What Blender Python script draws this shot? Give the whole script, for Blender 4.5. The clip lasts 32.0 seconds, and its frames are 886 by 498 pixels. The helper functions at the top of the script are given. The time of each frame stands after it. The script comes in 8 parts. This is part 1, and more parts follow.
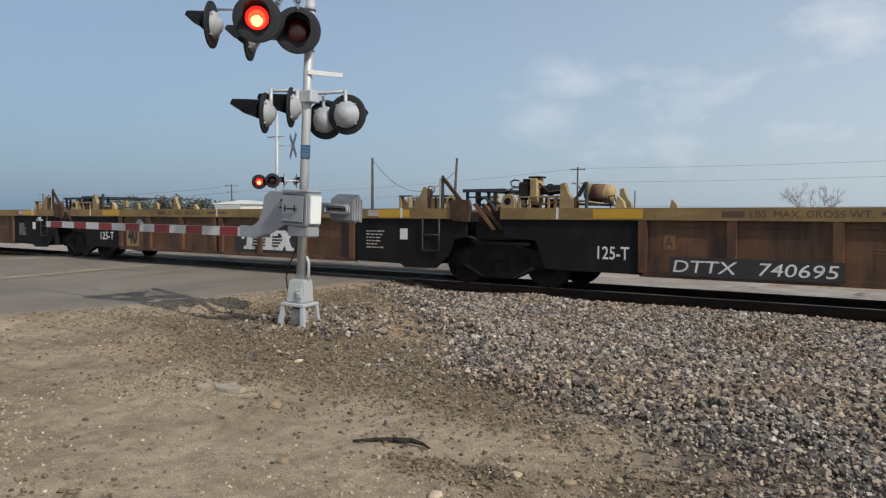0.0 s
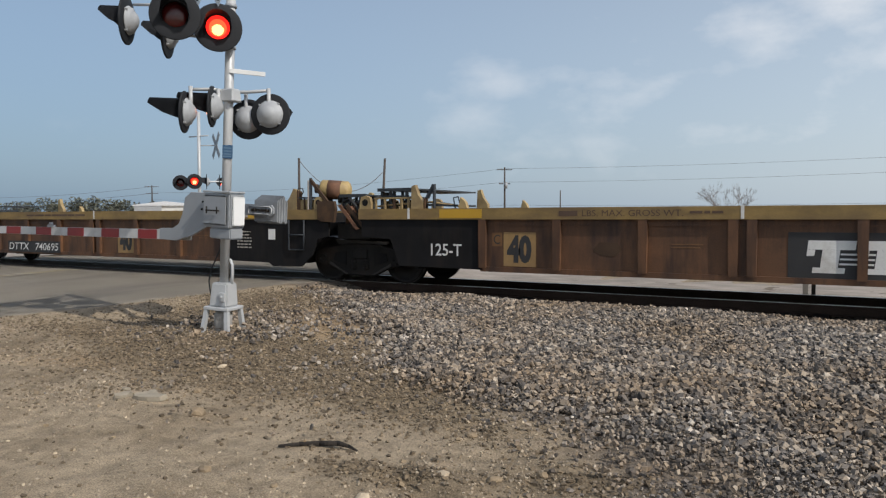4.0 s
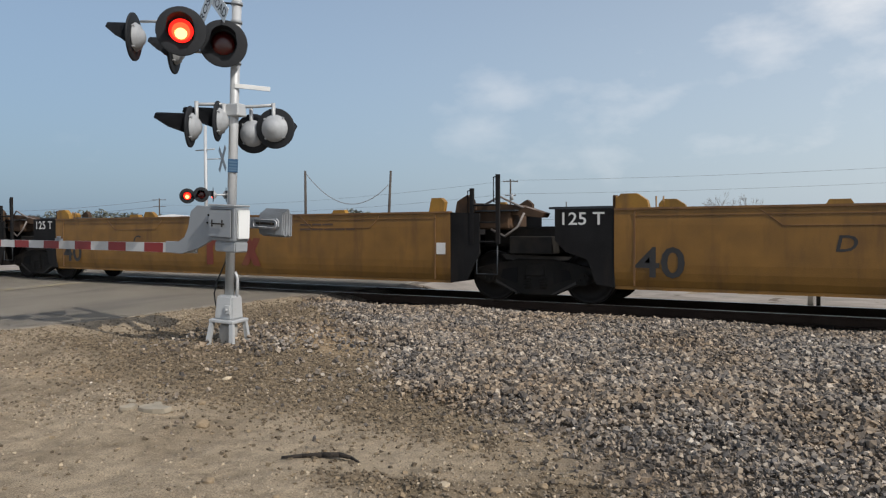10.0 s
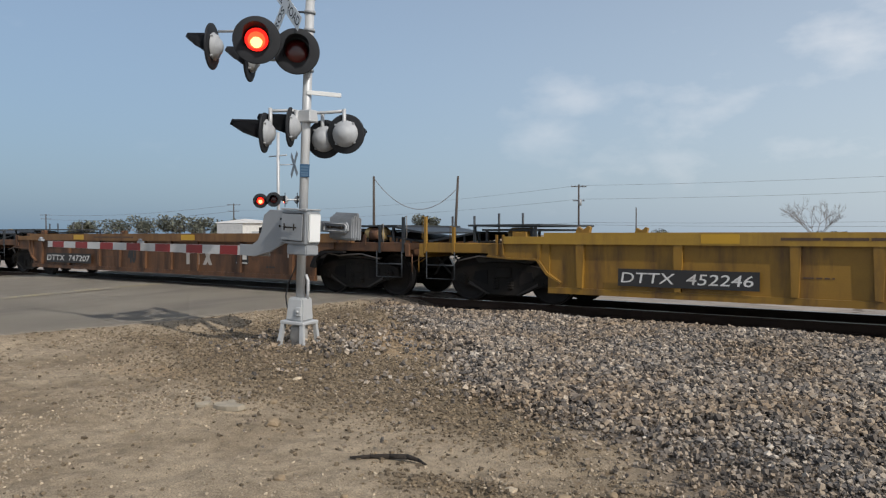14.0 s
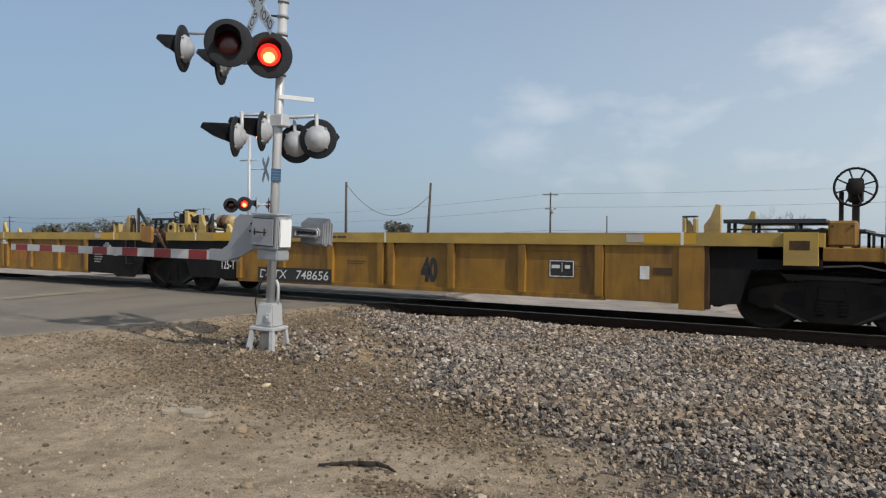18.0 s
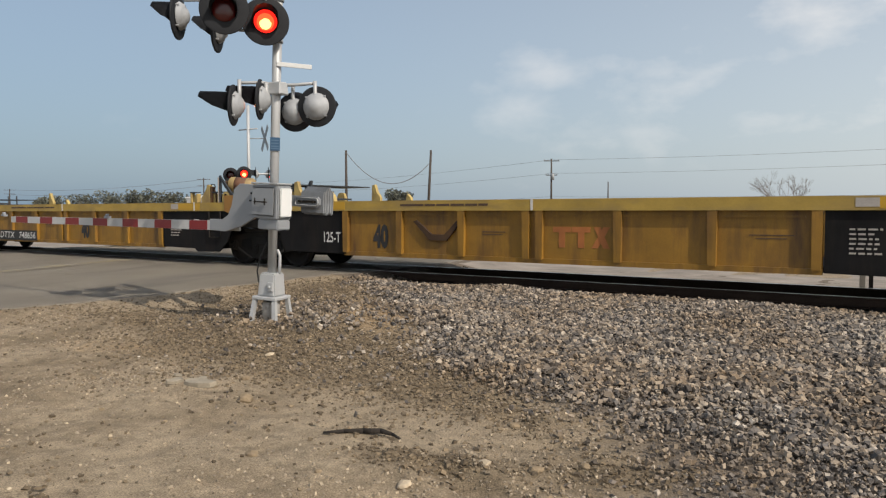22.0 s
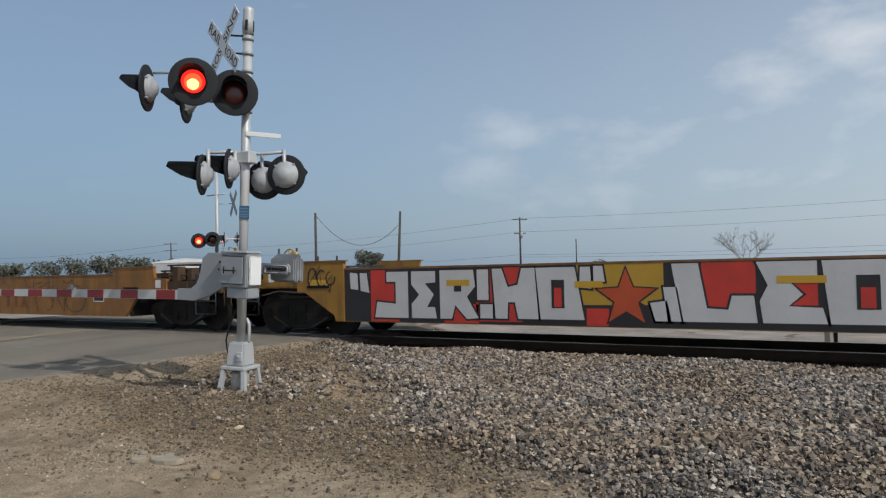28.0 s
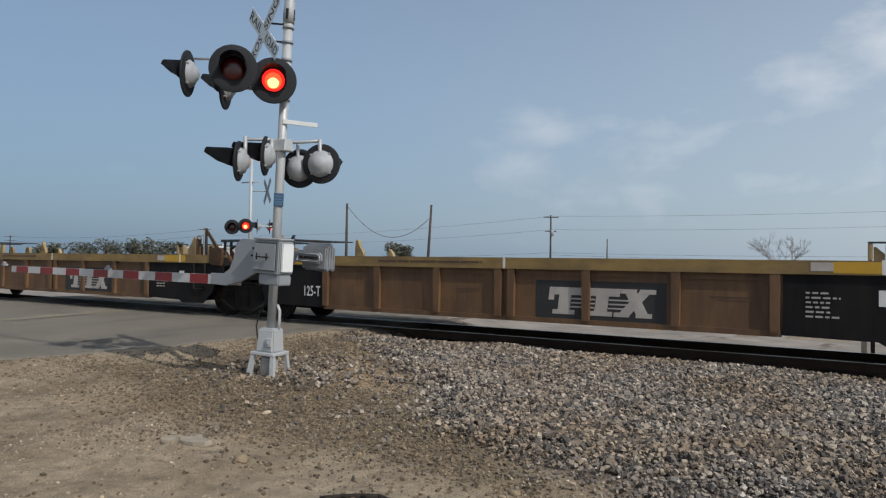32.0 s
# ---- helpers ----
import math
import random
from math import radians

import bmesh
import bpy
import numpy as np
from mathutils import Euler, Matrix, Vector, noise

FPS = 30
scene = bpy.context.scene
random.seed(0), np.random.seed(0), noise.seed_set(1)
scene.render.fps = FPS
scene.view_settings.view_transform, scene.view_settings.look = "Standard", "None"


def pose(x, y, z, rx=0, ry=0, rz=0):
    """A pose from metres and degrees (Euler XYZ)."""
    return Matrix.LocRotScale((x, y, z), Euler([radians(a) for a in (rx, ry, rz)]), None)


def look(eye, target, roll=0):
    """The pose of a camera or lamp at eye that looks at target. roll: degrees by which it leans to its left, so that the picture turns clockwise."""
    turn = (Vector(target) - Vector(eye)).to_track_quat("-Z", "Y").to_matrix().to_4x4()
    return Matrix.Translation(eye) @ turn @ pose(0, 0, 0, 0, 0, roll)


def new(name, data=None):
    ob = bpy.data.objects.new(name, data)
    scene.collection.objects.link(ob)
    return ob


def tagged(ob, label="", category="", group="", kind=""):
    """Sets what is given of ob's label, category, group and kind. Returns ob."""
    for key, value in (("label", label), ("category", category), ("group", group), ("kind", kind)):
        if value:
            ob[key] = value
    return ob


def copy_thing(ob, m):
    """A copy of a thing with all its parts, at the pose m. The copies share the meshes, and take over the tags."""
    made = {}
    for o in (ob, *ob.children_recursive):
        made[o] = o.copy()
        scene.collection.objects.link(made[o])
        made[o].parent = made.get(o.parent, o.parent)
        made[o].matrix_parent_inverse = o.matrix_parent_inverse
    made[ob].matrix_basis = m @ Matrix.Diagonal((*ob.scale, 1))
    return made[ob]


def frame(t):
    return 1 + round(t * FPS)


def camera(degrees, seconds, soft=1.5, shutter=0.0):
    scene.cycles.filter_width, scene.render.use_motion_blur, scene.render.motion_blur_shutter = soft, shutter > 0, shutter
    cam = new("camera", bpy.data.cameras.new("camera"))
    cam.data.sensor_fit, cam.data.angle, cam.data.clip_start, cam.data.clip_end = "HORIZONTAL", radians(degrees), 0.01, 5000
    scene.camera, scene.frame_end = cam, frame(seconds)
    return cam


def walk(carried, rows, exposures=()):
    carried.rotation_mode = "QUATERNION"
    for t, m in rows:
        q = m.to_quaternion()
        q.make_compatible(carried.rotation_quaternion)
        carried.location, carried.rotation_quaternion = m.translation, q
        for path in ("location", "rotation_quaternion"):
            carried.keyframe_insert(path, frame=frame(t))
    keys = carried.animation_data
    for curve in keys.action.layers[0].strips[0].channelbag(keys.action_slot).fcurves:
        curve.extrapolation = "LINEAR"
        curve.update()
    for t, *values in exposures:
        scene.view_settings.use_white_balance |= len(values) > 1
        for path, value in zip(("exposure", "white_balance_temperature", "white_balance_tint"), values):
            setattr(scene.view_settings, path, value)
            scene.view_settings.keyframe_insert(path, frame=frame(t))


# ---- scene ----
cam = camera(62.0, 32.0, soft=1.25)
# seconds, eye x y z, yaw, pitch, roll: x runs along the track, z = 0 is the top of the rail
PATH = [
    (0.0, 0.000, 0.000, 1.250, 35.50, -2.50, 0.30),
    (0.5, -0.003, 0.009, 1.255, 32.31, -2.63, 0.61),
    (1.0, 0.006, 0.013, 1.250, 28.91, -3.31, 0.30),
    (1.5, 0.021, 0.014, 1.261, 26.52, -2.34, 0.73),
    (2.0, 0.015, 0.017, 1.260, 24.80, -2.53, 0.97),
    (2.5, 0.030, 0.012, 1.243, 25.25, -2.13, 0.85),
    (3.0, 0.024, 0.021, 1.262, 26.85, -1.95, 0.73),
    (3.5, 0.016, -0.000, 1.255, 28.02, -2.31, 0.87),
    (4.0, 0.025, 0.011, 1.253, 30.00, -2.47, -0.10),
    (4.5, 0.035, -0.000, 1.268, 30.33, -1.83, 0.12),
    (6.5, 0.107, -0.040, 1.246, 31.57, -0.70, -0.17),
    (7.0, 0.083, -0.028, 1.258, 31.50, -0.70, 0.10),
    (7.5, 0.095, -0.040, 1.251, 31.79, -0.47, 0.20),
    (8.0, 0.084, -0.031, 1.240, 30.40, -1.14, -0.19),
    (8.5, 0.090, -0.024, 1.244, 29.96, -1.19, -0.31),
    (9.0, 0.094, -0.027, 1.237, 29.81, -1.40, -0.16),
    (9.5, 0.083, -0.025, 1.241, 30.12, -1.49, -0.02),
    (10.0, 0.087, -0.018, 1.261, 30.49, -1.55, -0.31),
    (10.5, 0.132, -0.054, 1.242, 29.01, -0.01, -0.01),
    (11.0, 0.114, -0.032, 1.248, 27.57, -1.13, -0.43),
    (11.5, 0.087, -0.013, 1.234, 31.23, -1.05, -1.36),
    (12.0, 0.076, -0.017, 1.239, 33.14, -0.72, -0.19),
    (12.5, 0.079, -0.025, 1.228, 34.79, -1.18, -0.32),
    (13.0, 0.065, -0.016, 1.236, 35.23, -1.10, -0.06),
    (13.5, 0.052, 0.004, 1.241, 34.94, -0.63, -0.27),
    (14.0, 0.073, -0.019, 1.248, 35.66, -1.12, -0.03),
    (14.5, 0.078, -0.024, 1.255, 34.72, -0.44, 0.05),
    (16.5, 0.070, -0.003, 1.245, 34.00, -1.22, 0.67),
    (17.0, 0.068, 0.007, 1.236, 33.47, -0.71, 0.37),
    (17.5, 0.058, -0.002, 1.231, 33.55, -0.39, 0.34),
    (18.0, 0.074, -0.012, 1.245, 33.50, -0.59, 0.50),
    (18.5, 0.067, -0.006, 1.249, 33.59, 0.00, 0.35),
    (19.0, 0.057, -0.003, 1.241, 33.60, -0.22, 0.65),
    (19.5, 0.052, -0.003, 1.241, 33.48, -0.33, 0.56),
    (20.0, 0.080, -0.016, 1.253, 33.42, -0.43, 0.18),
    (20.5, 0.084, -0.005, 1.241, 33.43, -0.59, -0.06),
    (21.0, 0.069, 0.003, 1.244, 33.66, -0.85, -0.04),
    (21.5, 0.093, -0.030, 1.232, 32.99, -4.01, 0.12),
    (22.0, 0.053, 0.011, 1.243, 33.58, -3.10, -0.16),
    (22.5, 0.049, 0.005, 1.311, 34.07, 3.39, -1.49),
    (23.0, 0.084, -0.023, 1.291, 35.19, 2.09, -1.56),
    (23.5, 0.093, -0.036, 1.313, 35.36, 3.03, -0.77),
    (24.0, 0.071, -0.071, 1.310, 34.68, 3.10, -0.53),
    (24.5, 0.049, -0.091, 1.305, 34.38, 2.97, -1.33),
    (26.5, 0.063, -0.014, 1.309, 32.03, 1.80, -0.86),
    (27.0, 0.065, -0.021, 1.308, 31.91, 1.62, -0.86),
    (27.5, 0.047, 0.017, 1.310, 31.20, 1.00, -0.70),
    (28.0, 0.066, -0.009, 1.311, 31.23, 1.49, -1.31),
    (28.5, 0.065, -0.024, 1.311, 32.47, 1.68, -0.83),
    (29.0, 0.068, -0.016, 1.316, 33.33, 1.89, -0.40),
    (29.5, 0.058, -0.018, 1.315, 33.71, 2.22, -0.42),
    (30.0, 0.063, -0.025, 1.325, 33.55, 2.14, 0.10),
    (30.5, 0.055, -0.016, 1.300, 33.51, 2.06, 0.37),
    (31.0, 0.040, -0.004, 1.302, 33.01, 1.14, 0.65),
    (31.5, 0.037, -0.005, 1.307, 32.94, 1.12, 0.74),
    (32.0, 0.028, -0.004, 1.301, 33.52, 1.08, 0.84),
]


def eye_pose(x, y, z, yaw, pitch, roll):
    return pose(x, y, z, 90 + pitch, 0, yaw) @ pose(0, 0, 0, 0, 0, roll)


walk(cam, [(t, eye_pose(*r)) for t, *r in PATH], [(0.0, 0.08, 6500, 10), (20.4, 0.08, 6540, 10), (21.3, 0.08, 6720, 10), (21.6, 0.18, 7000, 11),
                                                         (22.05, 0.17, 7050, 11), (22.6, -0.12, 6350, 9), (32.0, -0.12, 6330, 9)])

# ---- sky and sun ----
SUN_TO = Vector((1.0, -0.24, 0.86)).normalized()
world = bpy.data.worlds.new("world")
scene.world = world
world.use_nodes = True
wn, wl = world.node_tree.nodes, world.node_tree.links
wn.clear()


def wnode(kind, **values):
    n = wn.new(kind)
    for key, value in values.items():
        n.inputs[key].default_value = value
    return n


CLOUDS = ((26.0, 10.4, 0.12, 0.42), (27.8, 7.4, 0.15, 0.36), (6.4, 12.6, 0.14, 0.44), (1.5, 14.6, 0.16, 0.40), (-3.0, 11.5, 0.20, 0.34), (15.5, 9.4, 0.12, 0.28), (20.0, 5.5, 0.30, 0.22), (-2.0, 8.0, 0.26, 0.2))
sky = wn.new("ShaderNodeTexSky")
sky.sky_type, sky.sun_disc = "NISHITA", False
sky.sun_elevation = math.asin(SUN_TO.z)
sky.sun_rotation = math.atan2(SUN_TO.x, SUN_TO.y)
sky.altitude, sky.air_density, sky.dust_density, sky.ozone_density = 200, 1.0, 2.2, 2.0
way = wn.new("ShaderNodeTexCoord")
split = wn.new("ShaderNodeSeparateXYZ")
wl.new(way.outputs["Generated"], split.inputs[0])
# soft cloud puffs: noise that breaks through where the banks stand
flat = wn.new("ShaderNodeMapping")
flat.inputs["Scale"].default_value = (1.0, 1.0, 2.0)
wl.new(way.outputs["Generated"], flat.inputs[0])
puff = wnode("ShaderNodeTexNoise", Scale=12.0, Detail=8.0, Roughness=0.55, Distortion=0.0)
wl.new(flat.outputs[0], puff.inputs["Vector"])
wide = wnode("ShaderNodeTexNoise", Scale=2.2, Detail=4.0, Roughness=0.5)
wl.new(flat.outputs[0], wide.inputs["Vector"])
heap = None
# yaw from the track's normal, height, reach and weight of each bank
for yaw, height, reach, weight in CLOUDS:
    a, e = radians(yaw), radians(height)
    away = wn.new("ShaderNodeVectorMath")
    away.operation = "DISTANCE"
    away.inputs[1].default_value = (-math.sin(a) * math.cos(e), math.cos(a) * math.cos(e), 2.0 * math.sin(e))
    wl.new(flat.outputs[0], away.inputs[0])
    bank = wn.new("ShaderNodeMapRange")
    bank.interpolation_type = "SMOOTHSTEP"
    bank.inputs["From Min"].default_value, bank.inputs["From Max"].default_value = reach, 0.0
    bank.inputs["To Max"].default_value = weight
    wl.new(away.outputs["Value"], bank.inputs["Value"])
    if heap is None:
        heap = bank.outputs[0]
    else:
        more = wn.new("ShaderNodeMath")
        more.operation = "MAXIMUM"
        wl.new(heap, more.inputs[0])
        wl.new(bank.outputs[0], more.inputs[1])
        heap = more.outputs[0]
veil = wn.new("ShaderNodeMath")
veil.operation = "MULTIPLY_ADD"
veil.inputs[1].default_value = 0.22
wl.new(wide.outputs["Fac"], veil.inputs[0])
wl.new(heap, veil.inputs[2])
pile = wn.new("ShaderNodeMath")
pile.operation = "ADD"
wl.new(puff.outputs["Fac"], pile.inputs[0])
wl.new(veil.outputs[0], pile.inputs[1])
cover = wn.new("ShaderNodeMapRange")
cover.inputs["From Min"].default_value, cover.inputs["From Max"].default_value = 0.76, 1.24
cover.inputs["To Max"].default_value = 0.85
wl.new(pile.outputs[0], cover.inputs["Value"])
drift = wn.new("ShaderNodeMath")
drift.operation = "MULTIPLY"
wl.new(cover.outputs[0], drift.inputs[0])
haze = wn.new("ShaderNodeMapRange")
haze.inputs["From Min"].default_value, haze.inputs["From Max"].default_value = 0.0, 0.42
haze.inputs["To Min"].default_value, haze.inputs["To Max"].default_value = 0.80, 0.30
wl.new(split.outputs["Z"], haze.inputs["Value"])
# the haze is brighter towards the sun
sunward = wn.new("ShaderNodeVectorMath")
sunward.operation = "DOT_PRODUCT"
sunward.inputs[1].default_value = SUN_TO
wl.new(way.outputs["Generated"], sunward.inputs[0])
glare = wn.new("ShaderNodeMapRange")
glare.inputs["From Min"].default_value, glare.inputs["From Max"].default_value = -0.75, 0.24
wl.new(sunward.outputs["Value"], glare.inputs["Value"])
air = wn.new("ShaderNodeMix")
air.data_type = "RGBA"
air.inputs["A"].default_value, air.inputs["B"].default_value = (1.62, 2.58, 3.72, 1), (6.7, 7.3, 7.7, 1)
wl.new(glare.outputs[0], air.inputs["Factor"])
mist = wn.new("ShaderNodeMix")
mist.data_type = "RGBA"
wl.new(haze.outputs[0], mist.inputs["Factor"])
wl.new(air.outputs["Result"], mist.inputs["B"])
wl.new(sky.outputs[0], mist.inputs["A"])
banks = wn.new("ShaderNodeMix")
banks.data_type = "RGBA"
banks.inputs["B"].default_value = (7.6, 7.6, 7.7, 1)
wl.new(glare.outputs[0], drift.inputs[1])
wl.new(drift.outputs[0], banks.inputs["Factor"])
wl.new(mist.outputs["Result"], banks.inputs["A"])
back = wnode("ShaderNodeBackground", Strength=0.115)
wl.new(banks.outputs["Result"], back.inputs["Color"])
wout = wn.new("ShaderNodeOutputWorld")
wl.new(back.outputs[0], wout.inputs[0])

sun = new("sun", bpy.data.lights.new("sun", "SUN"))
sun.data.energy, sun.data.angle, sun.data.color = 3.3, radians(0.6), (1.0, 0.95, 0.88)
sun.matrix_world = look((0, 0, 0), -SUN_TO)
scene.view_settings.exposure = 0.0


# ---- materials ----
MATS = {}


def paint(name, base, rough=0.6, metal=0.0, vary=0.25, scale=2.0, dirt=None, dirt_at=(0.5, 0.75), dirt_scale=(1, 1, 1), bump=0.15,
          fine=60.0, coat=0.0, random_by="", spec=0.5, rough_detail=3, reach=0.02, mild=False, grain=0.45):
    """A surface with two scales of tone, an optional stain and fine relief."""
    m = bpy.data.materials.new(name)
    m.use_nodes = True
    nodes, links = m.node_tree.nodes, m.node_tree.links
    bsdf = nodes["Principled BSDF"]
    bsdf.inputs["Roughness"].default_value, bsdf.inputs["Metallic"].default_value = rough, metal
    bsdf.inputs["Specular IOR Level"].default_value = spec
    if coat:
        bsdf.inputs["Coat Weight"].default_value = coat
    where = nodes.new("ShaderNodeTexCoord")
    big = nodes.new("ShaderNodeTexNoise")
    big.inputs["Scale"].default_value, big.inputs["Detail"].default_value = scale, 6
    links.new(where.outputs["Object"], big.inputs["Vector"])
    small = nodes.new("ShaderNodeTexNoise")
    small.inputs["Scale"].default_value, small.inputs["Detail"].default_value = fine, rough_detail
    links.new(where.outputs["Object"], small.inputs["Vector"])
    tone = nodes.new("ShaderNodeMath")
    tone.operation = "MULTIPLY_ADD"
    links.new(small.outputs["Fac"], tone.inputs[0])
    tone.inputs[1].default_value = grain
    links.new(big.outputs["Fac"], tone.inputs[2])
    ramp = nodes.new("ShaderNodeMapRange")
    mid, half = 0.5 + 0.5 * grain, 0.3 + 0.25 * (grain - 0.45)
    ramp.inputs["From Min"].default_value, ramp.inputs["From Max"].default_value = mid - half, mid + half
    ramp.inputs["To Min"].default_value, ramp.inputs["To Max"].default_value = 1 - vary, 1 + vary
    links.new(tone.outputs[0], ramp.inputs["Value"])
    colour = nodes.new("ShaderNodeMix")
    colour.data_type, colour.blend_type = "RGBA", "MULTIPLY"
    colour.inputs["Factor"].default_value = 1
    colour.inputs["A"].default_value = (*base, 1)
    links.new(ramp.outputs[0], colour.inputs["B"])
    last = colour.outputs["Result"]
    if dirt:
        stretch = nodes.new("ShaderNodeMapping")
        stretch.inputs["Scale"].default_value = dirt_scale
        links.new(where.outputs["Object"], stretch.inputs[0])
        stain = nodes.new("ShaderNodeTexNoise")
        stain.inputs["Scale"].default_value, stain.inputs["Detail"].default_value, stain.inputs["Roughness"].default_value = 1.6, 9, 0.65
        links.new(stretch.outputs[0], stain.inputs["Vector"])
        edge = nodes.new("ShaderNodeMapRange")
        edge.inputs["From Min"].default_value, edge.inputs["From Max"].default_value = dirt_at
        links.new(stain.outputs["Fac"], edge.inputs["Value"])
        over = nodes.new("ShaderNodeMix")
        over.data_type = "RGBA"
        over.inputs["B"].default_value = (*dirt, 1)
        links.new(edge.outputs[0], over.inputs["Factor"])
        links.new(last, over.inputs["A"])
        last = over.outputs["Result"]
    if random_by:
        pick = nodes.new("ShaderNodeObjectInfo" if random_by == "object" else "ShaderNodeNewGeometry")
        tint = nodes.new("ShaderNodeValToRGB")
        tint.color_ramp.elements[0].color, tint.color_ramp.elements[1].color = (0.20, 0.195, 0.20, 1), (2.0, 1.95, 1.86, 1)
        e = tint.color_ramp.elements.new(0.42)
        e.color = (0.70, 0.69, 0.70, 1)
        e = tint.color_ramp.elements.new(0.66)
        e.color = (1.0, 0.90, 0.78, 1)
        e = tint.color_ramp.elements.new(0.92)
        e.color = (1.38, 1.30, 1.18, 1)
        if mild:
            for e, c in zip(tint.color_ramp.elements, ((0.48, 0.46, 0.44), (0.80, 0.78, 0.76), (1.0, 0.98, 0.95), (1.2, 1.16, 1.10), (1.7, 1.64, 1.54))):
                e.color = (*c, 1)
        links.new(pick.outputs["Random" if random_by == "object" else "Random Per Island"], tint.inputs[0])
        more = nodes.new("ShaderNodeMix")
        more.data_type, more.blend_type = "RGBA", "MULTIPLY"
        more.inputs["Factor"].default_value = 1
        links.new(last, more.inputs["A"])
        links.new(tint.outputs[0], more.inputs["B"])
        last = more.outputs["Result"]
    links.new(last, bsdf.inputs["Base Color"])
    if bump:
        lift = nodes.new("ShaderNodeBump")
        lift.inputs["Strength"].default_value, lift.inputs["Distance"].default_value = bump, reach
        links.new(tone.outputs[0], lift.inputs["Height"])
        links.new(lift.outputs[0], bsdf.inputs["Normal"])
    MATS[name] = m
    return m


def glow(name, colour, strength):
    m = bpy.data.materials.new(name)
    m.use_nodes = True
    b = m.node_tree.nodes["Principled BSDF"]
    b.inputs["Base Color"].default_value = (*colour, 1)
    b.inputs["Emission Color"].default_value = (*colour, 1)
    b.inputs["Emission Strength"].default_value = strength
    return m


def soil(name):
    """Dry sand, churned brown earth, grey stone fines darkened for shaded gaps, and ochre clay, mixed by the ground's
    soil attribute.
    """
    m = bpy.data.materials.new(name)
    m.use_nodes = True
    nodes, links = m.node_tree.nodes, m.node_tree.links
    bsdf = nodes["Principled BSDF"]
    bsdf.inputs["Roughness"].default_value, bsdf.inputs["Specular IOR Level"].default_value = 0.95, 0.2
    where = nodes.new("ShaderNodeTexCoord")

    def noise_at(scale, detail, rough=0.55):
        n = nodes.new("ShaderNodeTexNoise")
        n.inputs["Scale"].default_value, n.inputs["Detail"].default_value, n.inputs["Roughness"].default_value = scale, detail, rough
        links.new(where.outputs["Object"], n.inputs["Vector"])
        return n.outputs["Fac"]

    def mixed(a, b, factor, blend="MIX"):
        n = nodes.new("ShaderNodeMix")
        n.data_type, n.blend_type = "RGBA", blend
        for key, value in (("A", a), ("B", b)):
            if isinstance(value, tuple):
                n.inputs[key].default_value = (*value, 1)
            else:
                links.new(value, n.inputs[key])
        if isinstance(factor, float):
            n.inputs["Factor"].default_value = factor
        else:
            links.new(factor, n.inputs["Factor"])
        return n.outputs["Result"]

    def ranged(value, a, b, c=0.0, d=1.0):
        n = nodes.new("ShaderNodeMapRange")
        for key, v in (("From Min", a), ("From Max", b), ("To Min", c), ("To Max", d)):
            n.inputs[key].default_value = v
        links.new(value, n.inputs["Value"])
        return n.outputs[0]

    big, mid, fine = noise_at(0.9, 6), noise_at(7.0, 7, 0.62), noise_at(95.0, 5, 0.6)
    kinds = nodes.new("ShaderNodeAttribute")
    kinds.attribute_name = "soil"
    parts = nodes.new("ShaderNodeSeparateColor")
    links.new(kinds.outputs["Color"], parts.inputs[0])

    def broken(channel):
        add = nodes.new("ShaderNodeMath")
        add.operation = "MULTIPLY_ADD"
        links.new(mid, add.inputs[0])
        add.inputs[1].default_value = 0.9
        links.new(parts.outputs[channel], add.inputs[2])
        return ranged(add.outputs[0], 0.62, 1.08)

    colour = mixed((0.290, 0.230, 0.158), (0.200, 0.154, 0.102), ranged(big, 0.42, 0.62))
    colour = mixed(colour, (0.265, 0.188, 0.110), broken("Blue"))
    colour = mixed(colour, (0.166, 0.128, 0.084), broken("Green"))
    # stone fines; their dark colour also paints the shade between the stones
    colour = mixed(colour, (0.150, 0.122, 0.095), broken("Red"))
    tone = nodes.new("ShaderNodeMath")
    tone.operation = "MULTIPLY"
    links.new(ranged(fine, 0.30, 0.70, 0.50, 1.50), tone.inputs[0])
    links.new(ranged(mid, 0.30, 0.70, 0.70, 1.30), tone.inputs[1])
    links.new(mixed(colour, tone.outputs[0], 1.0, "MULTIPLY"), bsdf.inputs["Base Color"])
    relief = nodes.new("ShaderNodeMath")
    relief.operation = "MULTIPLY_ADD"
    links.new(fine, relief.inputs[0])
    relief.inputs[1].default_value = 0.35
    links.new(mid, relief.inputs[2])
    lift = nodes.new("ShaderNodeBump")
    lift.inputs["Strength"].default_value, lift.inputs["Distance"].default_value = 0.8, 0.035
    links.new(relief.outputs[0], lift.inputs["Height"])
    links.new(lift.outputs[0], bsdf.inputs["Normal"])
    return m


STREAK = (1.6, 1.6, 0.28)
YELLOW = paint("yellow car paint", (0.250, 0.134, 0.0165), 0.55, vary=0.16, dirt=(0.0834, 0.0414, 0.0156), dirt_at=(0.50, 0.72), dirt_scale=STREAK)
GOLD = paint("faded yellow paint", (0.268, 0.137, 0.0165), 0.6, vary=0.26, dirt=(0.0921, 0.0456, 0.0181), dirt_at=(0.48, 0.74), dirt_scale=STREAK)
ORANGE = paint("orange car paint", (0.196, 0.094, 0.0150), 0.5, vary=0.26, dirt=(0.085, 0.038, 0.011), dirt_at=(0.54, 0.82), dirt_scale=STREAK)
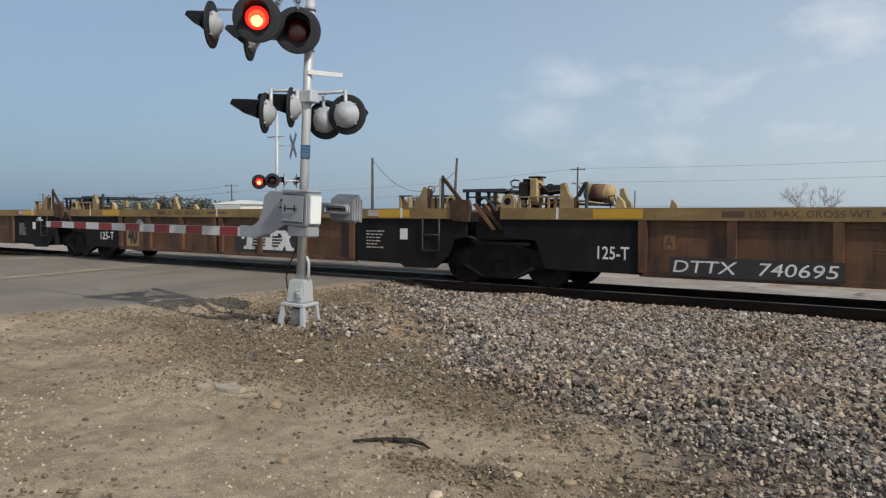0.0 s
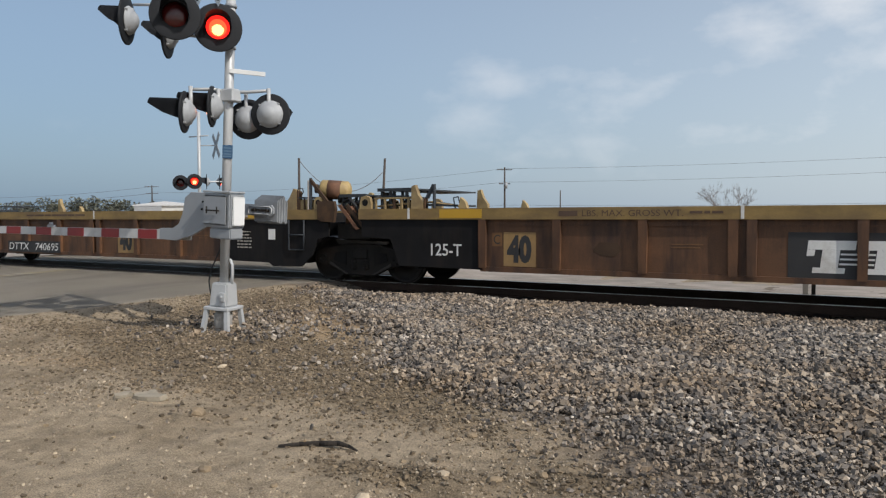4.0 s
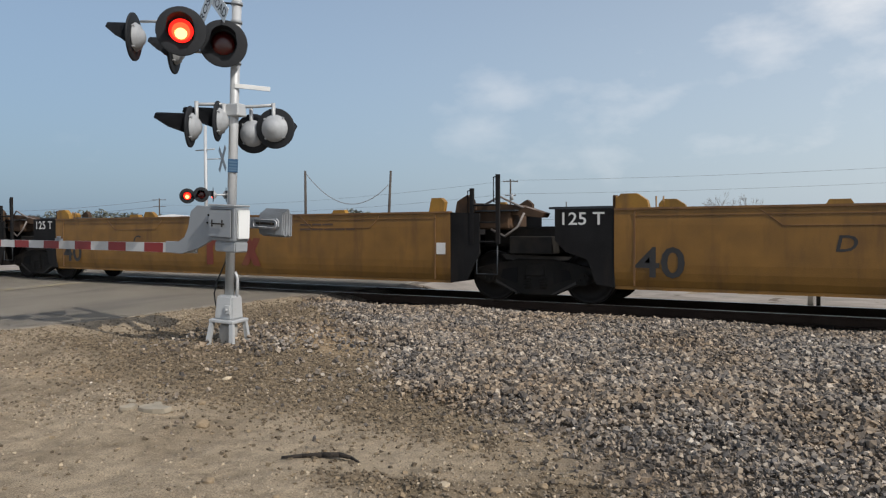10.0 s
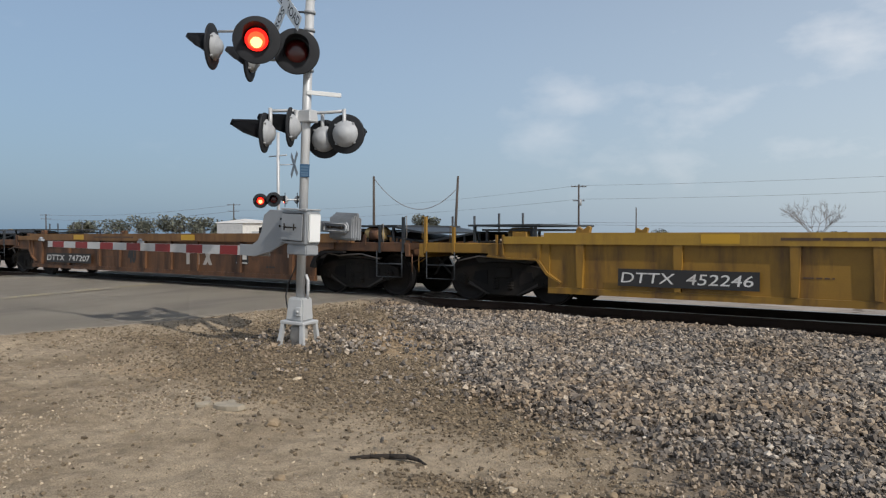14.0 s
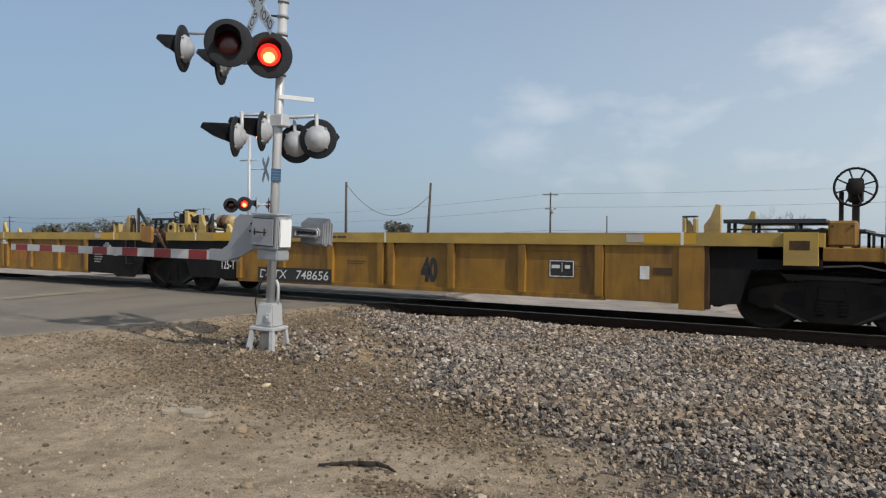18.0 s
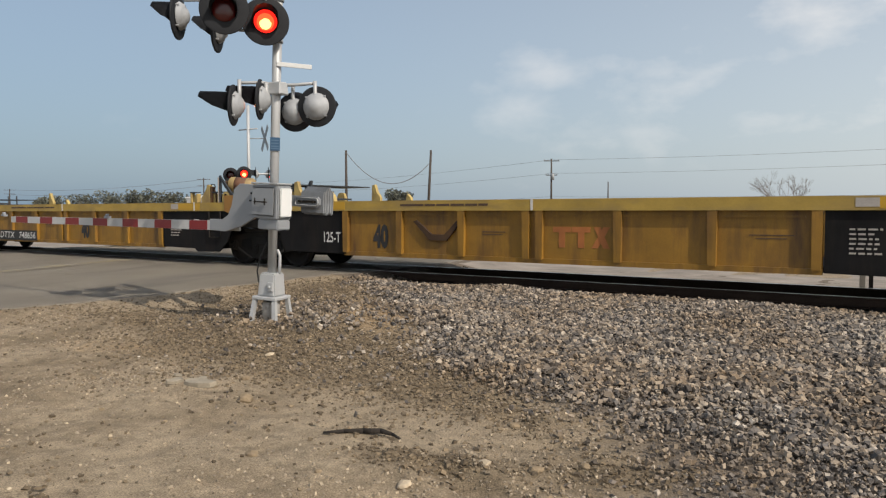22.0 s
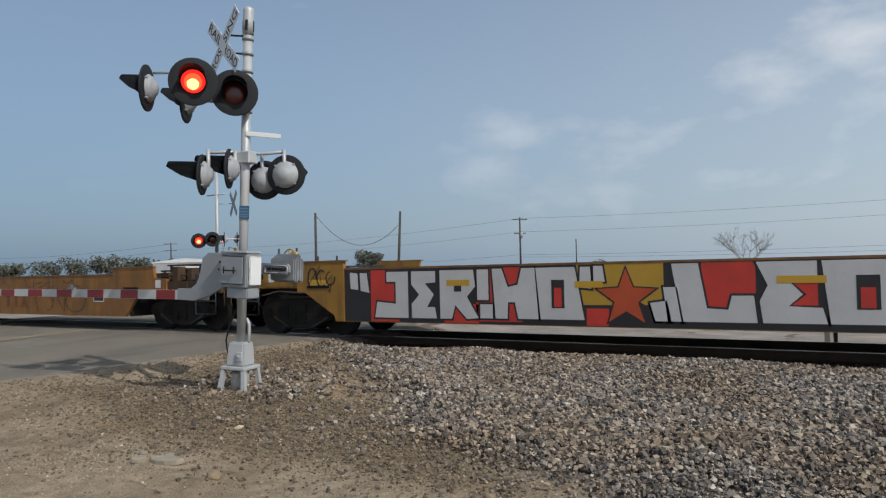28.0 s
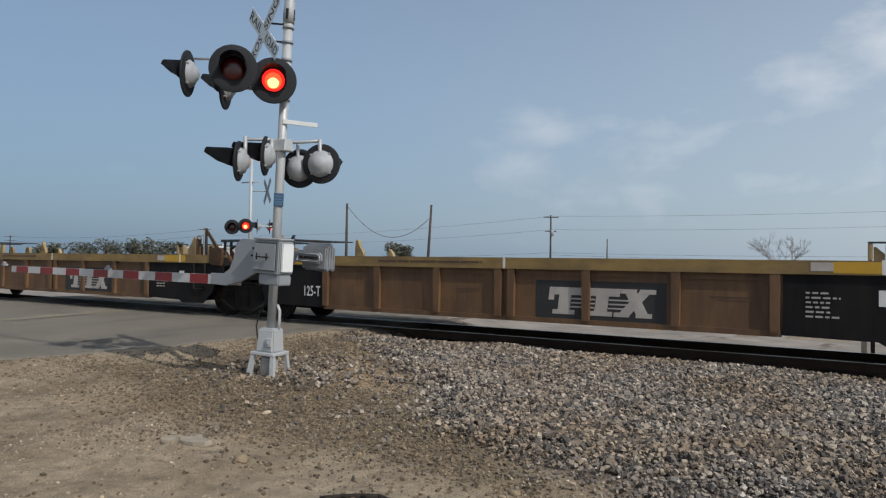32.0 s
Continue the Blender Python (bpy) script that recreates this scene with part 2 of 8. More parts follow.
BROWN = paint("grimy brown paint", (0.112, 0.0500, 0.0205), 0.65, vary=0.40, dirt=(0.040, 0.0190, 0.0105), dirt_at=(0.46, 0.66), dirt_scale=STREAK)
TAN = paint("rusty tan paint", (0.1836, 0.0918, 0.0306), 0.65, vary=0.25, dirt=(0.0816, 0.0374, 0.0179), dirt_at=(0.46, 0.74), dirt_scale=STREAK)
CHORD_OLD = paint("dusty yellow chord paint", (0.2473, 0.1610, 0.0528), 0.65, vary=0.28, dirt=(0.1276, 0.0818, 0.0414), dirt_at=(0.42, 0.72), dirt_scale=(0.6, 2, 2))
BLACK = paint("sooty black paint", (0.0117, 0.0113, 0.0117), 0.8, spec=0.15, vary=0.4, dirt=(0.0246, 0.0198, 0.0170), dirt_at=(0.5, 0.8), dirt_scale=STREAK)
STEEL_DARK = paint("greasy dark steel", (0.0182, 0.0167, 0.0152), 0.75, 0.0, spec=0.15, vary=0.45, dirt=(0.0395, 0.0304, 0.0228), dirt_at=(0.5, 0.8))
WHEEL = paint("brown-black wheel steel", (0.0196, 0.0168, 0.0154), 0.6, 0.0, vary=0.35, spec=0.2)
# paler truck steel that paints highlights on the side frames' edges
FRAME_HIGHLIGHT = paint("steel edge in highlight colour", (0.045, 0.040, 0.036), 0.6, vary=0.4, spec=0.3)
TREAD = paint("worn wheel tread", (0.16, 0.155, 0.15), 0.4, 0.8, vary=0.15, bump=0.03)
GEAR = paint("pale dusty yellow gear paint", (0.425, 0.315, 0.111), 0.65, vary=0.25, dirt=(0.204, 0.136, 0.060), dirt_at=(0.48, 0.74))
GEAR_OLD = paint("dusty tan gear paint", (0.323, 0.238, 0.111), 0.7, vary=0.28, dirt=(0.153, 0.102, 0.055), dirt_at=(0.45, 0.72))
CHORD_SINGLE = paint("bright yellow chord paint", (0.3519, 0.2070, 0.0270), 0.55, vary=0.16, dirt=(0.1683, 0.0918, 0.0270), dirt_at=(0.50, 0.78), dirt_scale=STREAK)
CHORD_NEW = paint("dusty bright yellow chord paint", (0.399, 0.264, 0.055), 0.6, vary=0.22, dirt=(0.255, 0.178, 0.076), dirt_at=(0.46, 0.74), dirt_scale=(0.6, 2, 2))
GRATING = paint("black steel grating", (0.035, 0.04, 0.045), 0.5, 0.3, vary=0.3)
RUSTY = paint("rusted steel", (0.16, 0.075, 0.04), 0.8, 0.0, vary=0.4, dirt=(0.06, 0.035, 0.025), dirt_at=(0.45, 0.7))
TANK_CREAM = paint("cream tank paint", (0.40, 0.29, 0.12), 0.6, vary=0.25, dirt=(0.17, 0.105, 0.055), dirt_at=(0.44, 0.70))
HOSE = paint("black rubber hose", (0.02, 0.02, 0.02), 0.7, vary=0.2)
GREY_HOSE = paint("grey weathered hose", (0.19, 0.165, 0.15), 0.7, vary=0.25)
WHITE_INK = paint("white stencil paint", (0.66, 0.65, 0.62), 0.7, vary=0.18, dirt=(0.3, 0.24, 0.18), dirt_at=(0.55, 0.85), bump=0)
GREY_INK = paint("worn white stencil paint", (0.40, 0.36, 0.32), 0.7, vary=0.3, bump=0)
BLACK_INK = paint("black stencil paint", (0.025, 0.024, 0.024), 0.65, vary=0.25, bump=0)
DARK_INK = paint("faded black stencil paint", (0.085, 0.05, 0.032), 0.7, vary=0.3, bump=0)
RED_INK = paint("dark red logo paint", (0.155, 0.030, 0.016), 0.65, vary=0.25, dirt=(0.16, 0.07, 0.025), dirt_at=(0.5, 0.8), bump=0)
RED_DULL = paint("dull dark red logo paint", (0.165, 0.048, 0.018), 0.65, vary=0.3, bump=0)
RED_FADED = paint("faded red logo paint", (0.38, 0.13, 0.035), 0.65, vary=0.25, bump=0)
PATCH_TAN = paint("tan paint patch", (0.30, 0.185, 0.07), 0.65, vary=0.25, dirt=(0.19, 0.11, 0.05), dirt_at=(0.5, 0.8), bump=0)
GREY_CHALK = paint("thin grey spray paint", (0.32, 0.28, 0.24), 0.75, vary=0.3, dirt=(0.24, 0.13, 0.06), dirt_at=(0.45, 0.7), bump=0)
WORN_WHITE = paint("thin white spray paint", (0.50, 0.45, 0.38), 0.7, vary=0.3, dirt=(0.36, 0.24, 0.11), dirt_at=(0.5, 0.75), bump=0)
GRAF_WHITE = paint("white graffiti paint", (0.496, 0.488, 0.480), 0.5, vary=0.1, dirt=(0.288, 0.264, 0.240), dirt_at=(0.6, 0.9), dirt_scale=STREAK, bump=0.05)
GRAF_RED = paint("red graffiti paint", (0.48, 0.035, 0.022), 0.5, vary=0.18, dirt=(0.24, 0.03, 0.02), dirt_at=(0.5, 0.9), bump=0.05)
GRAF_BLACK = paint("black graffiti paint", (0.018, 0.016, 0.018), 0.5, vary=0.2, bump=0.05)
GRAF_ORANGE = paint("orange-red graffiti paint", (0.408, 0.064, 0.017), 0.5, vary=0.2, bump=0.05)
GRAF_GOLD = paint("gold graffiti paint", (0.413, 0.240, 0.022), 0.5, vary=0.15, bump=0.05)
REFLECTOR = paint("yellow reflective tape", (0.50, 0.285, 0.02), 0.35, vary=0.06, bump=0)
GALV = paint("aluminium-painted steel", (0.42, 0.43, 0.435), 0.45, 0.15, vary=0.12, dirt=(0.30, 0.30, 0.30), dirt_at=(0.55, 0.85), bump=0.06)
GREY_BOX = paint("grey cabinet paint", (0.265, 0.280, 0.295), 0.45, 0.1, vary=0.10, dirt=(0.28, 0.28, 0.28), dirt_at=(0.55, 0.85), bump=0.05)
SIGNAL_BLACK = paint("matt black signal paint", (0.0165, 0.0180, 0.0210), 0.7, vary=0.3, spec=0.25, bump=0.05)
SIGN_WHITE = paint("white reflective sheeting", (0.68, 0.69, 0.68), 0.4, vary=0.06, bump=0)
SIGN_BLUE = paint("blue sign enamel", (0.0195, 0.0650, 0.1300), 0.4, vary=0.15, bump=0)
ARM_RED = paint("red gate sheeting", (0.215, 0.0165, 0.0165), 0.4, vary=0.15, bump=0)
ARM_WHITE = paint("white gate sheeting", (0.4756, 0.4756, 0.4674), 0.45, vary=0.12, dirt=(0.2952, 0.2870, 0.2706), dirt_at=(0.5, 0.8), bump=0.02)
LENS_OFF = paint("unlit dark red lens", (0.07, 0.006, 0.006), 0.18, vary=0.2, bump=0.1, fine=90)
LENS_RED = glow("lit red lens", (1.0, 0.018, 0.012), 1.7)
LENS_WARM = glow("red lamp glow", (1.0, 0.060, 0.020), 2.7)
LENS_HOT = glow("bright lamp centre", (1.0, 0.36, 0.11), 4.6)
PLATE_PRINT = paint("pale blue print", (0.0650, 0.1235, 0.1950), 0.5, vary=0.1, bump=0)
# weathered steel; its dark brown also paints the shaded edges of fins and posts
OLD_OR_SHADE_STEEL = paint("dark brown steel, weathered or edge shade", (0.060, 0.036, 0.022), 0.75, vary=0.45, spec=0.25, dirt=(0.120, 0.062, 0.028), dirt_at=(0.54, 0.70))
IRON_GREY = paint("worn grey grab iron", (0.17, 0.155, 0.14), 0.6, vary=0.3, bump=0.05)
WEIGHT_GREY = paint("weathered iron weight", (0.25, 0.265, 0.28), 0.6, 0.1, vary=0.2, dirt=(0.16, 0.16, 0.16), dirt_at=(0.5, 0.75), bump=0.1)
DIRT = soil("sandy dirt")
LOT = paint("pale dusty gravel lot", (0.262, 0.226, 0.190), 0.95, vary=0.42, scale=1.2, dirt=(0.185, 0.155, 0.125), dirt_at=(0.5, 0.7), dirt_scale=(0.3, 1.2, 1), bump=0.6, fine=40)
BOWL_GREY = paint("dull aluminium paint", (0.3496, 0.3634, 0.3772), 0.6, 0.1, vary=0.18, dirt=(0.1564, 0.1656, 0.1748), dirt_at=(0.5, 0.8), bump=0.05)
RUST_ORANGE = paint("sun-faded orange-brown paint", (0.228, 0.100, 0.018), 0.55, vary=0.32, dirt=(0.105, 0.050, 0.018), dirt_at=(0.46, 0.78), dirt_scale=STREAK)
PALE_ORANGE = paint("faded orange paint", (0.315, 0.152, 0.034), 0.6, vary=0.2, dirt=(0.20, 0.10, 0.035), dirt_at=(0.50, 0.78), dirt_scale=STREAK)
LAST_SKIN = paint("brown rusted car paint", (0.1369, 0.0722, 0.0312), 0.65, vary=0.25, dirt=(0.0631, 0.0312, 0.0164), dirt_at=(0.46, 0.74), dirt_scale=STREAK)
ASPHALT = paint("dusty worn asphalt", (0.335, 0.295, 0.240), 0.9, vary=0.13, scale=0.6, dirt=(0.24, 0.215, 0.185), dirt_at=(0.5, 0.75), dirt_scale=(0.5, 0.12, 1), bump=0.25, fine=80)
STONE = paint("crushed ballast stone", (0.250, 0.227, 0.201), 0.85, vary=0.36, scale=14, dirt=(0.212, 0.170, 0.126), dirt_at=(0.40, 0.60), dirt_scale=(0.35, 0.35, 0.35), bump=0.3, random_by="island")
STONE_OILY = paint("oil-stained ballast stone", (0.085, 0.072, 0.060), 0.8, vary=0.35, scale=14, bump=0.3, random_by="island")
STONE_TAN = paint("tan pebbles", (0.31, 0.260, 0.195), 0.9, vary=0.25, scale=14, bump=0.3, random_by="island", mild=True)
CLOD = paint("dry dirt clods", (0.162, 0.126, 0.084), 0.95, vary=0.25, scale=14, bump=0.4, random_by="island", mild=True)
RAIL_STEEL = paint("brown rusted rail steel", (0.046, 0.031, 0.024), 0.85, 0.0, spec=0.15, vary=0.35)
RAIL_HEAD = paint("polished rail head", (0.42, 0.41, 0.40), 0.28, 0.9, vary=0.1, bump=0.02)
TIE = paint("creosoted timber", (0.030, 0.024, 0.020), 0.9, spec=0.2, vary=0.4, scale=6, bump=0.5, random_by="object")
POLE_WOOD = paint("weathered pole timber", (0.0595, 0.0490, 0.0420), 0.9, vary=0.3, scale=1.5, dirt_scale=(3, 3, 0.2), dirt=(0.0350, 0.0294, 0.0259), bump=0.3)
WIRE = paint("dull grey wire", (0.16, 0.17, 0.185), 0.6, vary=0.1, bump=0)
BARK = paint("grey tree bark", (0.20, 0.185, 0.175), 0.95, vary=0.3, scale=5, bump=0.5)
# both foliage colours are paled and greyed to hold the distance haze
LEAF = paint("green foliage greyed for haze", (0.105, 0.118, 0.098), 0.8, vary=0.3, scale=0.8, bump=0, random_by="island")
HEDGE = paint("grey-green foliage paled for haze", (0.118, 0.132, 0.108), 0.8, vary=0.3, scale=0.8, bump=0, random_by="island")
ROOF = paint("white metal roofing", (0.62, 0.63, 0.64), 0.5, 0.2, vary=0.08)
WALL_GREY = paint("grey metal siding", (0.30, 0.31, 0.32), 0.6, vary=0.12)
WALL_WHITE = paint("off-white metal siding", (0.60, 0.59, 0.56), 0.6, vary=0.12)
CONCRETE = paint("weathered concrete", (0.36, 0.34, 0.31), 0.9, vary=0.2, bump=0.3)
CAR_BODY = paint("black car enamel", (0.02, 0.02, 0.022), 0.25, vary=0.05, coat=0.6, bump=0)
CAR_GLASS = paint("dark tinted car glass", (0.01, 0.012, 0.014), 0.05, vary=0.05, bump=0)
RIM = paint("silver alloy rim", (0.62, 0.62, 0.62), 0.3, 0.8, vary=0.05, bump=0)
ROAD_YELLOW = paint("worn yellow road paint", (0.38, 0.31, 0.17), 0.85, vary=0.25, dirt=(0.30, 0.265, 0.215), dirt_at=(0.42, 0.6), bump=0.2)
CHAR = paint("charred wood", (0.022, 0.017, 0.013), 0.95, vary=0.4, scale=20, bump=0.8)
SLATE = paint("pale broken concrete", (0.265, 0.230, 0.175), 0.9, vary=0.25, scale=10, bump=0.4)


# ---- mesh helpers ----
def box(bm, x0, x1, y0, y1, z0, z1, taper=0.0):
    t = taper
    vs = [bm.verts.new(p) for p in ((x0, y0, z0), (x1, y0, z0), (x1, y1, z0), (x0, y1, z0),
                                    (x0 + t, y0 + t, z1), (x1 - t, y0 + t, z1), (x1 - t, y1 - t, z1), (x0 + t, y1 - t, z1))]
    for f in ((3, 2, 1, 0), (4, 5, 6, 7), (0, 1, 5, 4), (1, 2, 6, 5), (2, 3, 7, 6), (3, 0, 4, 7)):
        bm.faces.new([vs[i] for i in f])
    return bm


def prism(bm, outline, y0, y1):
    """An outline in x and z, counter-clockwise as seen from -y, drawn out from y0 to y1."""
    a = [bm.verts.new((x, y0, z)) for x, z in outline]
    b = [bm.verts.new((x, y1, z)) for x, z in outline]
    bm.faces.new(a)
    bm.faces.new(b[::-1])
    for i in range(len(a)):
        j = (i + 1) % len(a)
        bm.faces.new((a[j], a[i], b[i], b[j]))
    return bm


def rod(bm, p, q, r, n=8, r2=None):
    p, q = Vector(p), Vector(q)
    turn = (q - p).to_track_quat("Z", "Y")
    r2 = r if r2 is None else r2
    rings = []
    for at, rad in ((p, r), (q, r2)):
        rings.append([bm.verts.new(at + turn @ Vector((rad * math.cos(2 * math.pi * i / n), rad * math.sin(2 * math.pi * i / n), 0))) for i in range(n)])
    for i in range(n):
        j = (i + 1) % n
        f = bm.faces.new((rings[0][i], rings[0][j], rings[1][j], rings[1][i]))
        f.smooth = n > 6
    bm.faces.new(rings[0][::-1])
    bm.faces.new(rings[1])
    return bm


def pipe(bm, points, r, n=6):
    """A bent tube in one piece."""
    pts = [Vector(p) for p in points]
    closed = (pts[0] - pts[-1]).length < 1e-4
    if closed:
        pts = pts[:-1]
    rings, last = [], None
    for i, p in enumerate(pts):
        before, after = pts[i - 1] if i or closed else p, pts[(i + 1) % len(pts)] if i < len(pts) - 1 or closed else p
        d = ((after - p).normalized() + (p - before).normalized()).normalized()
        side = (last - d * last.dot(d)).normalized() if last else d.orthogonal().normalized()
        last, up = side, d.cross(side)
        rings.append([bm.verts.new(p + r * (side * math.cos(2 * math.pi * k / n) + up * math.sin(2 * math.pi * k / n))) for k in range(n)])
    for i in range(len(rings) - (0 if closed else 1)):
        a, b = rings[i], rings[(i + 1) % len(rings)]
        for k in range(n):
            j = (k + 1) % n
            bm.faces.new((a[k], a[j], b[j], b[k])).smooth = True
    if not closed:
        bm.faces.new(rings[0][::-1])
        bm.faces.new(rings[-1])
    return bm


def lathe(bm, profile, axis="y", n=28, at=(0, 0, 0)):
    """Turns a profile of (radius, along) round an axis."""
    rings = []
    for rad, along in profile:
        ring = []
        for i in range(n):
            a = 2 * math.pi * i / n
            c, s = rad * math.cos(a), rad * math.sin(a)
            ring.append(bm.verts.new(Vector({"y": (c, along, s), "x": (along, c, s), "z": (c, s, along)}[axis]) + Vector(at)))
        rings.append(ring)
    for u, v in zip(rings, rings[1:]):
        for i in range(n):
            j = (i + 1) % n
            f = bm.faces.new((u[i], u[j], v[j], v[i]))
            f.smooth = True
    bm.faces.new(rings[0][::-1])
    bm.faces.new(rings[-1])
    return bm


def bevelled(bm, width=0.012, segments=1):
    bmesh.ops.bevel(bm, geom=bm.edges[:], offset=width, segments=segments, affect="EDGES", clamp_overlap=True)
    return bm


def mesh_of(name, bm, *materials):
    bmesh.ops.recalc_face_normals(bm, faces=bm.faces[:])
    me = bpy.data.meshes.new(name)
    bm.to_mesh(me)
    bm.free()
    for m in materials:
        me.materials.append(m)
    return me


def part(name, bm, material, parent, label="", at=None):
    """Links a bmesh, or shared mesh data, as one mesh object under a thing or a part."""
    me = bm if isinstance(bm, bpy.types.Mesh) else mesh_of(name, bm, material)
    ob = new(name, me)
    ob.parent = parent
    if at is not None:
        ob.matrix_basis = at if isinstance(at, Matrix) else Matrix.Translation(at)
    return tagged(ob, label)


def thing(name, label, category, at=None, group="", kind=""):
    ob = new(name)
    ob.empty_display_size = 0.3
    if at is not None:
        ob.matrix_basis = at if isinstance(at, Matrix) else Matrix.Translation(at)
    return tagged(ob, label, category, group, kind)


def solid(name, bm, material, label, category, group="", kind="", at=None):
    ob = new(name, mesh_of(name, bm, material))
    if at is not None:
        ob.matrix_basis = at if isinstance(at, Matrix) else Matrix.Translation(at)
    return tagged(ob, label, category, group, kind)


def lettering(words, x0, x1, z0, z1, y, material, parent, slant=0.0, bold=0.0, name="lettering", m=None):
    """Words in the built-in font, fitted to a rectangle on a wall that faces -y."""
    cu = bpy.data.curves.new("words", "FONT")
    cu.body, cu.offset, cu.resolution_u = words, bold, 3
    tmp = bpy.data.objects.new("words", cu)
    scene.collection.objects.link(tmp)
    bpy.context.view_layer.update()
    me = bpy.data.meshes.new_from_object(tmp.evaluated_get(bpy.context.evaluated_depsgraph_get()))
    bpy.data.objects.remove(tmp)
    bpy.data.curves.remove(cu)
    co = np.empty(len(me.vertices) * 3)
    me.vertices.foreach_get("co", co)
    co = co.reshape(-1, 3)
    lo, hi = co.min(0), co.max(0)
    u, v = (co[:, 0] - lo[0]) / (hi[0] - lo[0]), (co[:, 1] - lo[1]) / (hi[1] - lo[1])
    out = np.stack([x0 + u * (x1 - x0) + slant * v * (z1 - z0), np.full(len(u), y), z0 + v * (z1 - z0)], 1)
    if m is not None:
        out = np.array([(m @ Vector(p))[:] for p in out])
    me.vertices.foreach_set("co", out.ravel())
    # each letter is a part of its own
    faces = [tuple(p.vertices) for p in me.polygons]
    link = list(range(len(out)))

    def root(i):
        while link[i] != i:
            link[i] = link[link[i]]
            i = link[i]
        return i

    for f in faces:
        for v in f[1:]:
            link[root(v)] = root(f[0])
    groups = {}
    for f in faces:
        groups.setdefault(root(f[0]), []).append(f)
    bpy.data.meshes.remove(me)
    for fs in groups.values():
        used = sorted({v for f in fs for v in f})
        at = {v: i for i, v in enumerate(used)}
        letter = bpy.data.meshes.new("letter")
        letter.from_pydata([tuple(out[v]) for v in used], [], [tuple(at[v] for v in f) for f in fs])
        letter.materials.append(material)
        last = part("letter", letter, material, parent)
    return last




# ---- ground, road and track ----
RAIL_TOP = -0.12


def smooth(a, b, v):
    t = min(1.0, max(0.0, (v - a) / (b - a)))
    return t * t * (3 - 2 * t)


def road_edge(y):
    """x of the road's ragged edge beside the dirt."""
    return -10.3 - 0.24 * max(0.0, 12.0 - y) + 0.25 * noise.noise((0.0, y * 0.8, 3.0)) + 0.10 * noise.noise((0.0, y * 3.0, 7.0))


def road_height(y):
    return -0.13 - 0.14 * smooth(12.0, 6.0, y) - 0.10 * smooth(16.5, 26.0, y)


def ground_height(x, y):
    z = -0.37 + 0.095 * smooth(7.6, 11.6, y) - 0.045 * smooth(11.6, 12.3, y)
    z += 0.10 * math.exp(-((x + 7.4) ** 2 + (y - 7.2) ** 2) / 3.0)
    z += 0.13 * math.exp(-((x + 8.9) ** 2 / 1.0 + (y - 10.2) ** 2 / 1.6))
    if -13 < x < 3 and 2 < y < 12:
        z += 0.035 * churned(x, y) * noise.noise((x * 7.0, y * 7.0, 71.0)) + 0.03 * hump(x, y, -2.62, 3.76, 0.5, 0.2, 8)
    near = smooth(40.0, 15.0, math.hypot(x, y - 6))
    if 12.2 < y < 15.3:
        near *= 0.25
    z += near * (0.045 * noise.noise((x * 0.55, y * 0.55, 0.0)) + 0.024 * noise.noise((x * 1.9, y * 1.9, 2.0)) + 0.014 * noise.noise((x * 5.2, y * 5.2, 5.0)))
    # two old wheel ruts curving in from the road
    for x0, y0, x1, y1, bend, deep in ((-9.6, 6.4, -5.4, 4.55, 0.35, 0.045), (-8.6, 4.9, -4.2, 3.75, 0.25, 0.03), (-2.6, 3.75, -1.0, 3.2, 0.1, 0.05)):
        f = ((x - x0) * (x1 - x0) + (y - y0) * (y1 - y0)) / ((x1 - x0) ** 2 + (y1 - y0) ** 2)
        if -0.05 < f < 1.05 and y < 8:
            d = ((y - y0) * (x1 - x0) - (x - x0) * (y1 - y0)) / math.hypot(x1 - x0, y1 - y0) + bend * f * (1 - f) * 4 * 0.5 + 0.10 * noise.noise((x * 1.3, y * 1.3, 51.0))
            if abs(d) < 0.6:
                w = smooth(-0.05, 0.12, f) * smooth(1.05, 0.85, f)
                z += deep * w * (0.55 * math.exp(-((d - 0.20) / 0.10) ** 2) - math.exp(-(d / 0.12) ** 2) + 0.45 * math.exp(-((d + 0.21) / 0.11) ** 2))
    inside = road_edge(y) - x
    if inside > -1.2 and -27.5 < x:
        z += (road_height(y) - 0.005 - z) * smooth(-1.2, 0.0, inside)
        z -= 0.09 * smooth(0.0, 0.7, inside)
    return z


def hump(x, y, cx, cy, rx, ry, turn=0.0):
    """1 at a place on the lot, falling off over rx along a line turned by so many degrees and ry across it."""
    c, s = math.cos(radians(turn)), math.sin(radians(turn))
    u, v = (x - cx) * c + (y - cy) * s, (y - cy) * c - (x - cx) * s
    return math.exp(-(u / rx) ** 2 - (v / ry) ** 2)


def churned(x, y):
    """Dug-over brown earth with clods: the broad strip before the mast and the small heap beside the bark."""
    a = 0.95 * hump(x, y, -6.0, 6.1, 2.6, 1.15, -8) + 0.9 * hump(x, y, -2.62, 3.76, 0.50, 0.17, 8) + 0.75 * hump(x, y, -1.45, 4.25, 0.50, 0.22, 30)
    a += 0.8 * hump(x, y, -9.2, 9.6, 1.2, 1.8) + 0.5 * hump(x, y, -3.2, 5.2, 1.2, 0.35, -25) + 0.35 * hump(x, y, -9.8, 6.6, 1.2, 0.5)
    return min(1.0, a)


def clay(x, y):
    """The bare ochre patch between the mast and the bank."""
    return min(1.0, hump(x, y, -6.9, 8.6, 2.0, 0.75, -50) + 0.5 * hump(x, y, -7.6, 5.2, 1.3, 0.5, 10))


